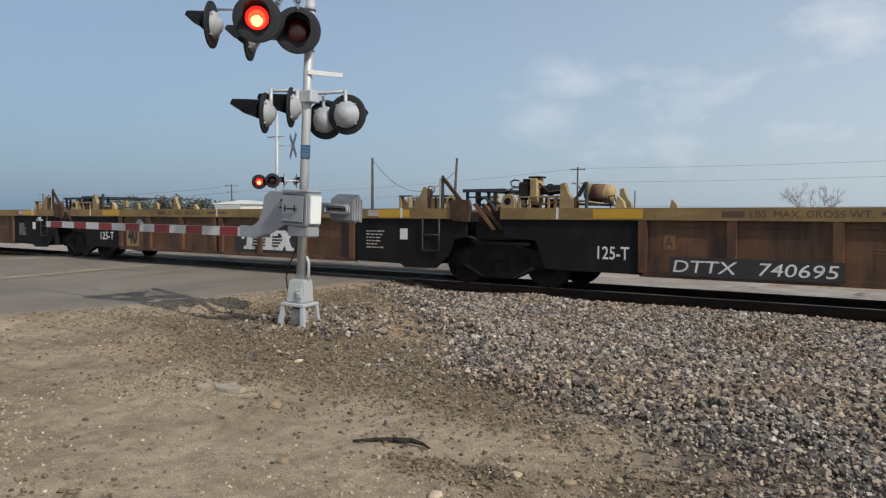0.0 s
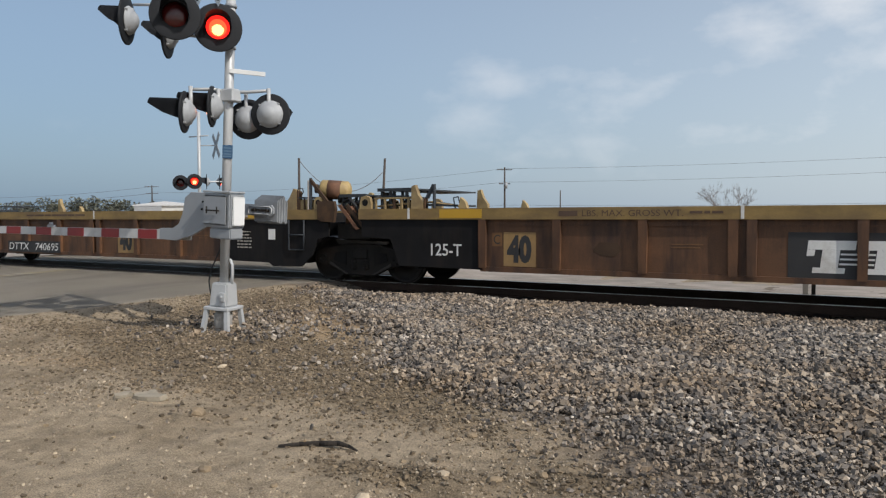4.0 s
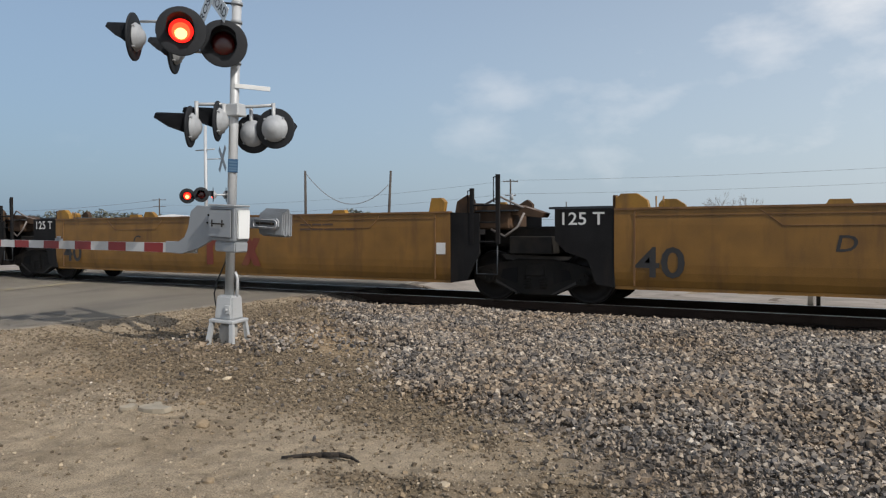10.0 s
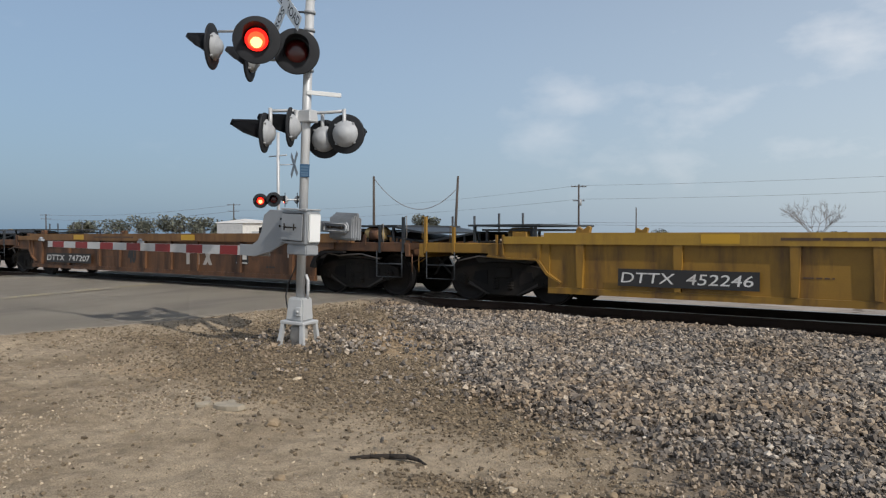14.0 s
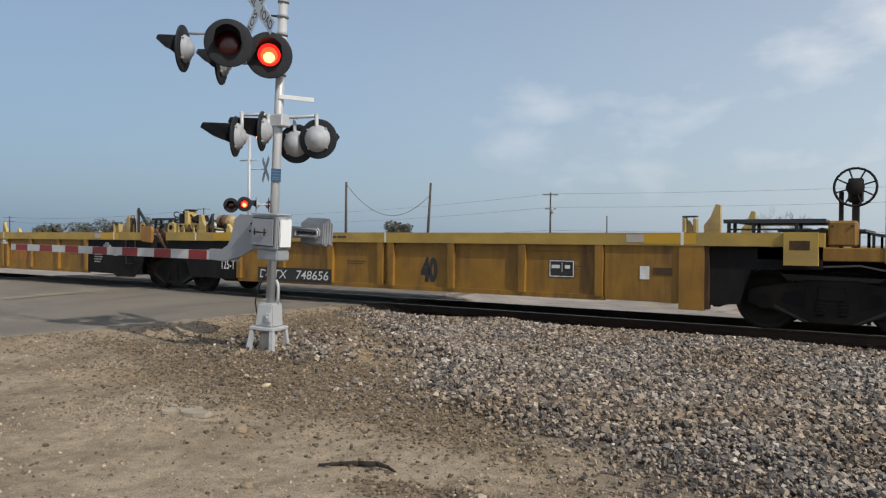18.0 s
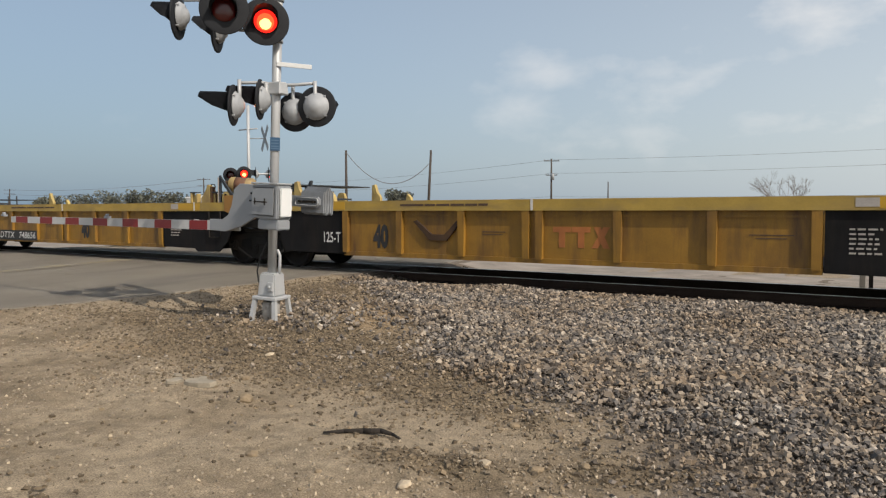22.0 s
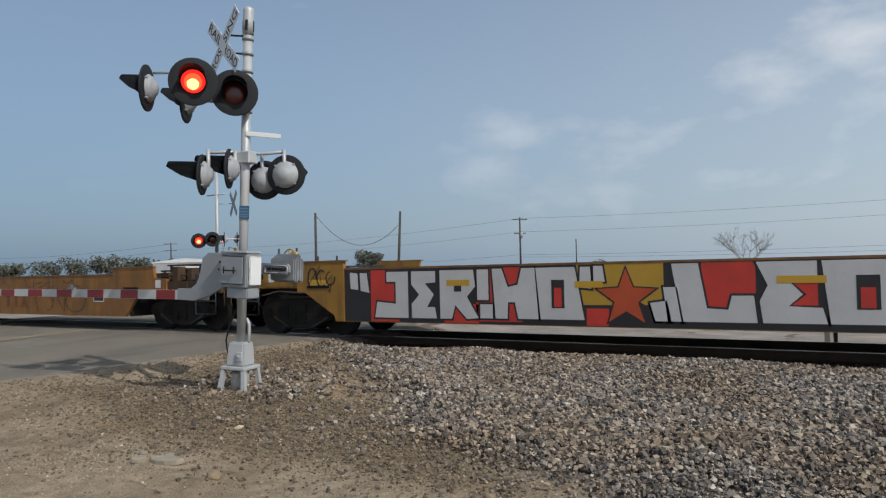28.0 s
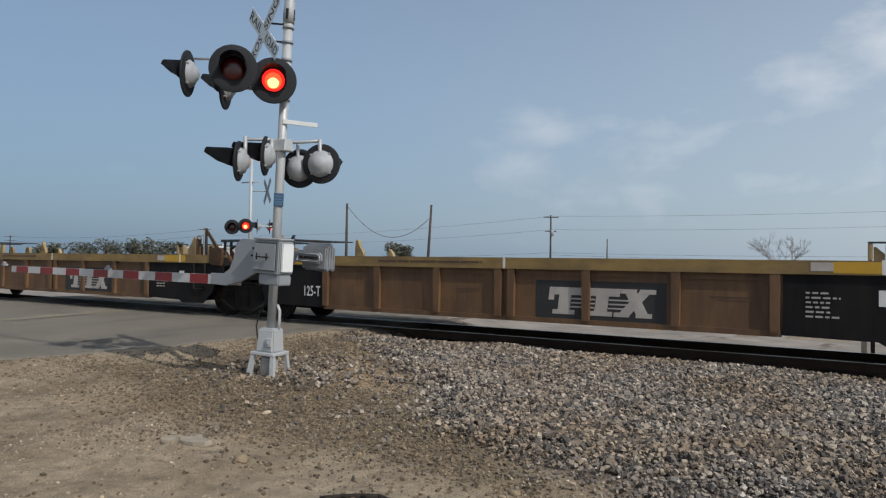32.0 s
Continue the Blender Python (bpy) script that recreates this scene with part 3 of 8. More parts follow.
def gravel_share(x, y):
    """How thickly the coarse gravel lies: 1 on the ballast bank, 0 out on the dirt."""
    line = np.interp(y, (2.0, 3.9, 4.6, 5.2, 5.8, 6.3, 8.3, 10.3, 12.0), (0.3, -0.45, -0.85, -1.3, -2.3, -3.5, -5.4, -7.7, -9.5))
    wob = 0.4 * noise.noise((x * 0.6, y * 0.6, 11.0)) + 0.3 * noise.noise((x * 2.2, y * 2.2, 13.0))
    strewn = 0.03 * hump(x, y, -5.2, 6.4, 2.4, 1.6) + 0.16 * hump(x, y, -7.0, 8.2, 1.3, 1.3)
    return max(strewn, smooth(-1.7, 0.5, x - line + wob) ** 1.5)


def axis_steps(spans):
    out = [spans[0][0]]
    for _, end, step in spans:
        n = max(1, round((end - out[-1]) / step))
        start = out[-1]
        out += [start + (end - start) * (i + 1) / n for i in range(n)]
    return out


def sheet(name, xs, ys, height, material):
    verts = [(x, y, height(x, y)) for y in ys for x in xs]
    w = len(xs)
    faces = [(j * w + i, j * w + i + 1, (j + 1) * w + i + 1, (j + 1) * w + i) for j in range(len(ys) - 1) for i in range(w - 1)]
    me = bpy.data.meshes.new(name)
    me.from_pydata(verts, [], faces)
    me.polygons.foreach_set("use_smooth", [True] * len(faces))
    me.materials.append(material)
    return new(name, me)


xs = axis_steps([(-1800, -400, 350), (0, -60, 60), (0, -28, 3), (0, -14, 0.5), (0, 3.5, 0.062), (0, 12, 0.4), (0, 60, 6), (0, 1800, 300)])
ys = axis_steps([(-400, -30, 90), (0, 0, 3), (0, 2.4, 0.5), (0, 12.5, 0.062), (0, 18, 0.3), (0, 60, 3), (0, 2500, 240)])
ground = sheet("ground", xs, ys, ground_height, DIRT)
kinds = ground.data.color_attributes.new("soil", "FLOAT_COLOR", "POINT")
flow = np.zeros((len(ground.data.vertices), 4), np.float32)
for k, v in enumerate(ground.data.vertices):
    x, y = v.co.x, v.co.y
    if -14 < x < 16 and 0 < y < 18:
        flow[k] = (max(gravel_share(x, y) if x < 3.5 else smooth(16, 8, x), smooth(11.4, 12.0, y)), churned(x, y), clay(x, y), 1)
kinds.data.foreach_set("color", flow.ravel())
tagged(ground, "tan sandy dirt lot with churned brown earth, ruts and grit", "ground", kind="structure")

ys_road = axis_steps([(-40, 2, 3), (0, 26, 0.25), (0, 80, 4)])
bm = bmesh.new()
rows = []
for y in ys_road:
    e = road_edge(y) if 2 < y < 26 else -12.5
    line = [-26.5, -24, -21, -18, -15.5, -13.5, e - 0.6, e - 0.25, e + 0.05, e + 0.25]
    rows.append([bm.verts.new((x, y, road_height(y) + 0.02 * noise.noise((x * 0.4, y * 0.4, 9.0)) - (0.10 if i == 9 else 0.0))) for i, x in enumerate(line)])
for a, b in zip(rows, rows[1:]):
    for i in range(len(a) - 1):
        bm.faces.new((a[i], a[i + 1], b[i + 1], b[i])).smooth = True
bmesh.ops.solidify(bm, geom=bm.faces[:], thickness=0.06)
road = tagged(new("road", mesh_of("road", bm, ASPHALT)), "dusty worn asphalt road over the level crossing", "road", kind="structure")
bm = bmesh.new()
for x0 in (-18.25, -18.0):
    y = 3.0
    while y < 11.6:
        vs = [bm.verts.new((x, yy, road_height(yy) + 0.026)) for x, yy in ((x0, y), (x0 + 0.11, y), (x0 + 0.11, y + 0.5), (x0, y + 0.5))]
        bm.faces.new(vs)
        y += 0.5
bmesh.ops.remove_doubles(bm, verts=bm.verts[:], dist=0.001)
tagged(new("road_marking", mesh_of("road_marking", bm, ROAD_YELLOW)), "worn yellow double line along the road", "road marking", kind="structure")
ys_lot = axis_steps([(15.5, 18, 0.25), (0, 30, 1), (0, 46, 4)])
lot = sheet("far_lot", axis_steps([(-60, -27, 3), (0, 6, 0.5), (0, 60, 3)]), ys_lot, lambda x, y: ground_height(x, y) + 0.012 + 0.01 * noise.noise((x * 2, y * 2, 4.0)) - 0.3 * smooth(16.0, 15.5, y) * 0.2, LOT)
tagged(lot, "pale dusty gravel lot beyond the track", "gravel lot", kind="structure")
track = thing("railway_track", "rusty railway track on dark timber ties in ballast", "railway track", (0, 13.65, RAIL_TOP), kind="structure")
RAIL_OUT = [(-0.07, -0.17), (0.07, -0.17), (0.07, -0.155), (0.012, -0.14), (0.010, -0.045), (0.036, -0.035), (0.036, -0.004), (-0.036, -0.004), (-0.036, -0.035), (-0.010, -0.045), (-0.012, -0.14), (-0.07, -0.155)]
for side in (-0.7525, 0.7525):
    bm = bmesh.new()
    a = [bm.verts.new((-420, side + u, v)) for u, v in RAIL_OUT]
    b = [bm.verts.new((90, side + u, v)) for u, v in RAIL_OUT]
    for i in range(len(a)):
        j = (i + 1) % len(a)
        bm.faces.new((a[i], a[j], b[j], b[i]))
    bm.faces.new(a[::-1]), bm.faces.new(b)
    rail = part("rail", bm, RAIL_STEEL, track)
    bm = bmesh.new()
    box(bm, -420, 90, side - 0.034, side + 0.034, -0.004, 0.0)
    part("running_surface", bm, RAIL_HEAD, rail, "polished steel running surface")
bm = bmesh.new()
box(bm, -0.115, 0.115, -1.3, 1.3, -0.34, -0.150)
tie_mesh = mesh_of("tie", bevelled(bm, 0.012), TIE)
rng = random.Random(4)
for i in range(90):
    x = -38.0 + i * 0.55
    if -26.6 < x < -10.2:
        continue
    part("tie", tie_mesh, TIE, track, at=pose(x + rng.uniform(-.03, .03), rng.uniform(-.05, .05), rng.uniform(-.012, .006), 0, 0, rng.uniform(-1.2, 1.2)))


# ---- stones ----
def stone_field(name, count, spot, size, material, label, category, seed, sink=0.25, rise=0.0, flat=1.0):
    """One mesh of many small broken stones; spot(rng) gives x, y or None."""
    rng = np.random.default_rng(seed)
    py = random.Random(seed)
    base = np.array([(x, y, z) for z in (-1, 1) for y in (-1, 1) for x in (-1, 1)], float)
    quad = np.array([(0, 2, 3, 1), (4, 5, 7, 6), (0, 1, 5, 4), (1, 3, 7, 5), (3, 2, 6, 7), (2, 0, 4, 6)])
    verts, faces, made = [], [], 0
    while made < count:
        p = spot(py)
        if p is None:
            continue
        s = size(py, p)
        v = base * rng.uniform(0.35, 1.0, (8, 3)) * rng.uniform(0.6, 1.0, 3) * s
        a, b, c = rng.uniform(0, 6.28, 3)
        ca, sa, cb, sb, cc, sc = math.cos(a), math.sin(a), math.cos(b), math.sin(b), math.cos(c), math.sin(c)
        turn = np.array([[ca, -sa, 0], [sa, ca, 0], [0, 0, 1]]) @ np.array([[cb, 0, sb], [0, 1, 0], [-sb, 0, cb]]) @ np.array([[1, 0, 0], [0, cc, -sc], [0, sc, cc]])
        v = v @ turn.T
        v[:, 2] *= flat
        v += (p[0], p[1], ground_height(*p) + s * (0.5 - sink) * 0.9 + rise * py.random())
        verts.append(v)
        faces.append(quad + 8 * made)
        made += 1
    me = bpy.data.meshes.new(name)
    me.from_pydata(np.concatenate(verts).tolist(), [], np.concatenate(faces).tolist())
    me.materials.append(material)
    return tagged(new(name, me), label, category, kind="stuff")


def bank_spot(rng):
    x, y = rng.uniform(-9.9, 2.5), 3.2 + 9.35 * rng.random()
    if x > 2.6 - 0.30 * (12.5 - y) and y < 4:
        return None
    d = gravel_share(x, y)
    bare = noise.noise((x * 0.45, y * 0.45, 21.0))
    if bare > 0.30:
        d *= 0.45
    d *= (1 - 0.75 * clay(x, y)) * smooth(12.25, 11.8, y + 0.25 * noise.noise((x * 1.5, y * 1.5, 81.0)))
    return (x, y) if rng.random() < d else None


def shoulder_spot(rng):
    """The ballast shoulder further along, and the fading edge of the bank."""
    if rng.random() < 0.3:
        x, y = rng.uniform(-42.0, -27.2), rng.uniform(10.0, 12.3)
        return (x, y) if rng.random() < smooth(9.8, 11.4, y) * smooth(-42, -36, x) else None
    x, y = rng.uniform(-0.5, 16.0), rng.uniform(1.0, 12.4)
    if x < 2.6 and y > 3.4:
        return None
    keep = smooth(16.0, 7.0, x) * smooth(0.5, 10.0, y + 0.6 * noise.noise((x * 0.7, y * 0.7, 61.0)))
    return (x, y) if rng.random() < keep else None


def cess_spot(rng):
    x, y = rng.uniform(-9.8, 5.5), 11.75 + 4.0 * rng.random() ** 1.3
    if rng.random() > smooth(11.65, 12.2, y + 0.25 * noise.noise((x * 1.5, y * 1.5, 81.0))):
        return None
    return (x, y)


def dirt_spot(rng):
    x, y = rng.uniform(-12.5, 3.0), -1.0 + 12.8 * rng.random()
    if x < road_edge(y) - 0.1 or rng.random() > smooth(-1.0, 3.0, y):
        return None
    d = 0.08 + 0.9 * smooth(0.0, 0.35, noise.noise((x * 0.7, y * 0.7, 31.0))) + 0.5 * hump(x, y, -3.0, 3.0, 1.2, 0.5) + 0.6 * hump(x, y, -6.2, 3.9, 0.9, 0.4)
    d *= 1 - 0.8 * hump(x, y, -3.4, 4.6, 1.3, 0.4)
    return (x, y) if rng.random() < d else None


def clod_spot(rng):
    x, y = rng.uniform(-12.5, 3.0), -1.0 + 12.3 * rng.random()
    if x < road_edge(y) + 0.1:
        return None
    d = 0.006 + 1.0 * churned(x, y) ** 1.3 + 0.05 * smooth(0.05, 0.4, noise.noise((x * 0.6, y * 0.6, 41.0)))
    return (x, y) if rng.random() < d * smooth(-1.0, 3.0, y) * smooth(3.0, 0.0, x) else None


def size_of(low, high, power=2.0):
    return lambda rng, p: low + (high - low) * rng.random() ** power


def bank_size(rng, p):
    """Coarse stones on the bank, finer where it runs out into the mud."""
    fine = smooth(7.0, 3.8, p[1])
    return (0.012 + 0.033 * rng.random() ** 1.7) * (1.0 - 0.48 * fine)


stone_field("ballast_gravel", 102000, bank_spot, bank_size, STONE, "crushed grey and tan ballast gravel banked beside the track", "gravel", 1, rise=0.075, flat=0.9)
stone_field("shoulder_gravel", 14000, shoulder_spot, size_of(0.016, 0.042, 1.6), STONE, "crushed ballast gravel thinning out along the track", "gravel", 8, rise=0.03)
stone_field("track_ballast", 13000, cess_spot, size_of(0.014, 0.036, 1.5), STONE_OILY, "oil-darkened crushed ballast between the ties", "gravel", 2, sink=0.5)
stone_field("pebbles", 50000, dirt_spot, size_of(0.003, 0.016, 2.6), STONE_TAN, "small tan pebbles strewn over the dirt", "pebbles", 3)
stone_field("dirt_clods", 52000, clod_spot, size_of(0.004, 0.026, 2.6), CLOD, "crumbly brown dirt clods on the lot", "dirt clods", 5, sink=0.2, flat=0.75)


# ---- crossing signals ----
LAMPS = []  # lamp, place when lit, place when dark, phase


def dish(radius):
    bm = bmesh.new()
    lathe(bm, [(0.01, 0.012), (radius * 0.96, 0.012), (radius, 0.006), (radius, -0.012), (radius * 0.97, -0.016), (0.165, -0.008), (0.01, -0.008)], "y", 40)
    return mesh_of("background_disc", bm, SIGNAL_BLACK)


def bowl(depth):
    bm = bmesh.new()
    lathe(bm, [(0.165, 0.012), (0.182, 0.02), (0.182, 0.032), (0.166, 0.036), (0.158, 0.075), (0.125, 0.60 * depth), (0.085, 0.86 * depth), (0.04, depth), (0.01, depth * 1.02)], "y", 32)
    for k in range(4):
        a = radians(40 + 90 * k)
        c, s = math.cos(a), math.sin(a)
        rod(bm, (0.183 * c, 0.014, 0.183 * s), (0.183 * c, 0.05, 0.183 * s), 0.014, 6)
    return mesh_of("housing", bm, BOWL_GREY)


def visor(length):
    bm = bmesh.new()
    n, rows = 22, []
    for k, (along, rad) in enumerate(((0.0, 0.175), (-length * 0.55, 0.172), (-length, 0.168))):
        cut = (0.0, 26, 64)[k]
        rows.append([bm.verts.new((rad * math.cos(a), along, rad * math.sin(a))) for a in (radians(-35 + cut + (250 - 2 * cut) * i / n) for i in range(n + 1))])
    for a, b in zip(rows, rows[1:]):
        for i in range(n):
            bm.faces.new((a[i], a[i + 1], b[i + 1], b[i])).smooth = True
    bmesh.ops.solidify(bm, geom=bm.faces[:], thickness=0.006)
    return mesh_of("hood", bm, SIGNAL_BLACK)


def lens_mesh():
    bm = bmesh.new()
    lathe(bm, [(0.152, 0.0), (0.150, -0.012), (0.11, -0.022), (0.05, -0.028), (0.005, -0.03)], "y", 32)
    return mesh_of("lens", bm, LENS_OFF)


def lit_mesh():
    bm = bmesh.new()
    lathe(bm, [(0.148, 0.0), (0.147, -0.010), (0.11, -0.022), (0.05, -0.030), (0.004, -0.032)], "y", 32)
    n = len(bm.faces)
    lathe(bm, [(0.112, -0.006), (0.110, -0.024), (0.06, -0.036), (0.004, -0.038)], "y", 24, (0, 0, -0.012))
    m = len(bm.faces)
    lathe(bm, [(0.076, -0.006), (0.074, -0.034), (0.04, -0.043), (0.004, -0.045)], "y", 24, (0, 0, -0.036))
    bm.faces.ensure_lookup_table()
    for k, f in enumerate(bm.faces):
        f.material_index = 0 if k < n else 1 if k < m else 2
    return mesh_of("lamp", bm, LENS_RED, LENS_WARM, LENS_HOT)


DISH, DISH_SMALL, BOWL, HOOD, HOOD_LONG, LENS, LIT = dish(0.305), dish(0.27), bowl(0.145), visor(0.30), visor(0.42), lens_mesh(), lit_mesh()


def light_head(parent, place, facing, phase=None, small=False, scale=1.0, tilt=0.0):
    turn = math.degrees(math.atan2(facing[0], -facing[1]))
    head = part("light_head", DISH_SMALL if small else DISH, None, parent, "round black signal background", at=pose(*place, tilt, 0, turn) @ Matrix.Scale(scale, 4))
    part("housing", BOWL, None, head, "silver-painted rear housing")
    part("hood", HOOD_LONG if small else HOOD, None, head, at=(0, -0.01, 0))
    part("lens", LENS, None, head, "dark red lens", at=(0, -0.012, 0))
    if phase is not None:
        lamp = part("lamp", LIT, None, head, "glowing red lamp", at=(0, -0.030, 0))
        LAMPS.append((lamp, phase))
    return head


MAST_AT, LEAN = Vector((-7.54, 7.14, -0.24)), 3.1
MAST = pose(*MAST_AT, 0, LEAN, 0)


def on_mast(x, y, z):
    """A place in the world, in the leaning mast's own space."""
    return tuple(MAST.inverted() @ Vector((x, y, z)))


signal = thing("crossing_signal", "silver-painted railway crossing signal mast with red flashing lights", "crossing signal", MAST)
bm = bmesh.new()
rod(bm, (0, 0, 0.55), (0, 0, 4.96), 0.062, 20)
part("mast", bm, GALV, signal)
bm = bmesh.new()
lathe(bm, [(0.075, 4.78), (0.075, 4.96), (0.070, 5.10), (0.066, 5.14), (0.03, 5.16), (0.01, 5.165)], "z", 20)
cap = part("mast_cap", bm, GALV, signal, "slotted silver cap")
for a in range(4):
    bm = bmesh.new()
    box(bm, 0.068, 0.078, -0.02, 0.02, 4.82, 4.97)
    part("slot", bevelled(bm, 0.006), SIGNAL_BLACK, cap, "dark slot", at=pose(0, 0, 0, 0, 0, 25 + 90 * a))
for z in (4.72, 4.52, 4.28, 3.74):
    bm = bmesh.new()
    lathe(bm, [(0.062, z - 0.02), (0.078, z - 0.02), (0.078, z + 0.02), (0.062, z + 0.02)], "z", 18)
    part("clamp", bm, GREY_BOX, signal)
# crossbuck
buck_at = Vector(on_mast(-7.55, 6.94, 4.39))
buck_turn = math.degrees(math.atan2(-0.30, 0.95))
buck = part("crossbuck", box(bmesh.new(), -0.05, 0.05, 0.004, 0.02, -0.05, 0.05), GREY_BOX, signal, "white crossbuck sign with black letters", at=pose(*buck_at, 0, -LEAN, buck_turn) @ Matrix.Scale(0.94, 4))
for tilt, words in ((-41, ("RAIL", "ROAD")), (41, ("CROS", "SING"))):
    y = -0.006 if tilt > 0 else 0.0
    m = pose(0, y, 0, 0, -tilt, 0)
    bm = bmesh.new()
    box(bm, -0.61, 0.61, -0.003, 0.003, -0.105, 0.105)
    for v in bm.verts:
        v.co = m @ v.co
    blade = part("blade", bm, SIGN_WHITE, buck)
    lettering(words[0], -0.585, -0.075, -0.065, 0.065, -0.0045, BLACK_INK, buck, m=m, bold=0.01)
    lettering(words[1], 0.075, 0.585, -0.065, 0.065, -0.0045, BLACK_INK, buck, m=m, bold=0.01)
for dz in (0.14, -0.10):
    part("sign_bracket", rod(bmesh.new(), (0, 0, buck_at.z + dz), tuple(buck_at + Vector((0, 0, dz))), 0.014, 8), SIGNAL_BLACK, signal)
# upper and lower light arms
FACE_US, FACE_LEFT, FACE_FAR = (0.73, -0.68), (-0.82, -0.57), (-0.36, 0.93)
for place, facing, phase, small in (((-7.43, 6.33, 3.75), FACE_US, "left", False), ((-7.27, 6.87, 3.69), FACE_US, "right", False),
                                    ((-8.23, 6.25, 3.77), FACE_LEFT, "right", False), ((-8.14, 6.81, 3.69), FACE_LEFT, "left", False),
                                    ((-7.69, 6.68, 2.62), FACE_LEFT, "left", True), ((-7.53, 7.00, 2.72), FACE_LEFT, "right", True),
                                    ((-7.28, 7.40, 2.58), FACE_FAR, "left", True), ((-6.88, 7.40, 2.62), FACE_FAR, "right", True)):
    light_head(signal, on_mast(*place), facing, phase, small)
bm = bmesh.new()
pipe(bm, [on_mast(-7.36, 7.15, 3.62), on_mast(-7.62, 6.70, 3.60), on_mast(-7.74, 6.45, 3.62)], 0.022, 8)
pipe(bm, [on_mast(-7.56, 6.50, 3.90), on_mast(-7.85, 6.40, 3.95), on_mast(-8.16, 6.30, 3.97)], 0.018, 8)
pipe(bm, [on_mast(-7.74, 6.45, 3.62), on_mast(-7.70, 6.54, 3.82)], 0.03, 8)
pipe(bm, [on_mast(-7.36, 7.15, 3.62), on_mast(-7.58, 7.06, 3.72)], 0.03, 8)
pipe(bm, [on_mast(-7.62, 6.70, 3.60), on_mast(-8.04, 6.84, 3.70)], 0.022, 8)
part("upper_arm", bm, GALV, signal, "bent silver conduit arm")
bm = bmesh.new()
pipe(bm, [on_mast(-7.66, 6.74, 2.92), on_mast(-7.52, 7.02, 2.95), on_mast(-7.39, 7.16, 2.92), on_mast(-7.20, 7.32, 2.93), on_mast(-6.90, 7.38, 2.93)], 0.022, 8)
part("lower_arm", bm, GALV, signal, "silver conduit arm")
for p in ((-7.62, 6.72), (-7.46, 7.04), (-7.28, 7.36), (-6.88, 7.37)):
    bm = bmesh.new()
    rod(bm, on_mast(*p, 2.60), on_mast(*p, 2.955), 0.026, 8)
    part("hanger", bm, GALV, signal)
bm = bmesh.new()
box(bm, -0.10, 0.16, -0.09, 0.09, 3.03, 3.20, 0.02)
part("arm_junction_box", bevelled(bm, 0.015), GALV, signal)
bm = bmesh.new()
box(bm, -0.17, 0.30, -0.075, -0.060, 3.40, 3.46)
part("name_bar", bevelled(bm, 0.004), SIGN_WHITE, signal, "narrow white bar plate", at=pose(0, 0, 0, 0, 3, 35))
bm = bmesh.new()
box(bm, -0.065, 0.065, -0.078, -0.070, 2.28, 2.46)
plate = part("number_plate", bevelled(bm, 0.003), SIGN_BLUE, signal, "small blue enamel plate", at=pose(0, 0, 0, 0, 0, 47))
bm = bmesh.new()
for z in (2.42, 2.38, 2.34, 2.31):
    box(bm, -0.05, 0.05, -0.081, -0.0785, z - 0.008, z + 0.008)
part("print", bm, PLATE_PRINT, plate)
# base
bm = bmesh.new()
box(bm, -0.14, 0.14, -0.14, 0.14, 0.30, 0.62, 0.02)
part("junction_base", bevelled(bm, 0.02, 2), GALV, signal, "cast silver junction box base", at=pose(0, 0, 0, 0, 0, 12))
bm = bmesh.new()
box(bm, 0.04, 0.12, -0.17, -0.138, 0.38, 0.50)
rod(bm, (0.08, -0.17, 0.44), (0.08, -0.195, 0.44), 0.02, 10)
part("hatch", bevelled(bm, 0.006), GALV, signal, at=pose(0, 0, 0, 0, 0, 12))
bm = bmesh.new()
box(bm, -0.19, 0.19, -0.19, 0.19, 0.255, 0.30)
part("base_plate", bevelled(bm, 0.008), GALV, signal, at=pose(0, 0, 0, 0, 0, 12))
for sx in (-1, 1):
    for sy in (-1, 1):
        bm = bmesh.new()
        vs = []
        for z, o, w in ((-0.10, 0.195, 0.030), (0.255, 0.155, 0.027)):
            vs.append([bm.verts.new((sx * o + dx * w, sy * o + dy * w, z)) for dx, dy in ((-1, -1), (1, -1), (1, 1), (-1, 1))])
        for i in range(4):
            j = (i + 1) % 4
            bm.faces.new((vs[0][i], vs[0][j], vs[1][j], vs[1][i]))
        bm.faces.new(vs[0][::-1]), bm.faces.new(vs[1])
        part("leg", bm, GALV, signal, at=pose(0, 0, 0, 0, 0, 12))
bm = bmesh.new()
lathe(bm, [(0.12, -0.1), (0.12, 0.18), (0.11, 0.22), (0.01, 0.22)], "z", 20)
part("foundation", bm, CONCRETE, signal, "round concrete foundation stub")
bm = bmesh.new()
pipe(bm, [(0.085, 0.05, 0.60), (0.095, 0.05, 0.72), (0.09, 0.05, 0.86), (0.06, 0.03, 0.94)], 0.022, 8)
part("conduit", bm, GALV, signal)
bm = bmesh.new()
pipe(bm, [(-0.16, -0.02, 0.35), (-0.22, -0.04, 0.48), (-0.24, -0.05, 0.62), (-0.20, -0.04, 0.80), (-0.08, -0.02, 1.05), (-0.05, 0, 1.25)], 0.010, 6)
part("cable", bm, HOSE, signal, "thin black cable")

# ---- crossing gate ----
gate = thing("crossing_gate", "grey crossing gate machine with lowered striped arm", "crossing gate", MAST)


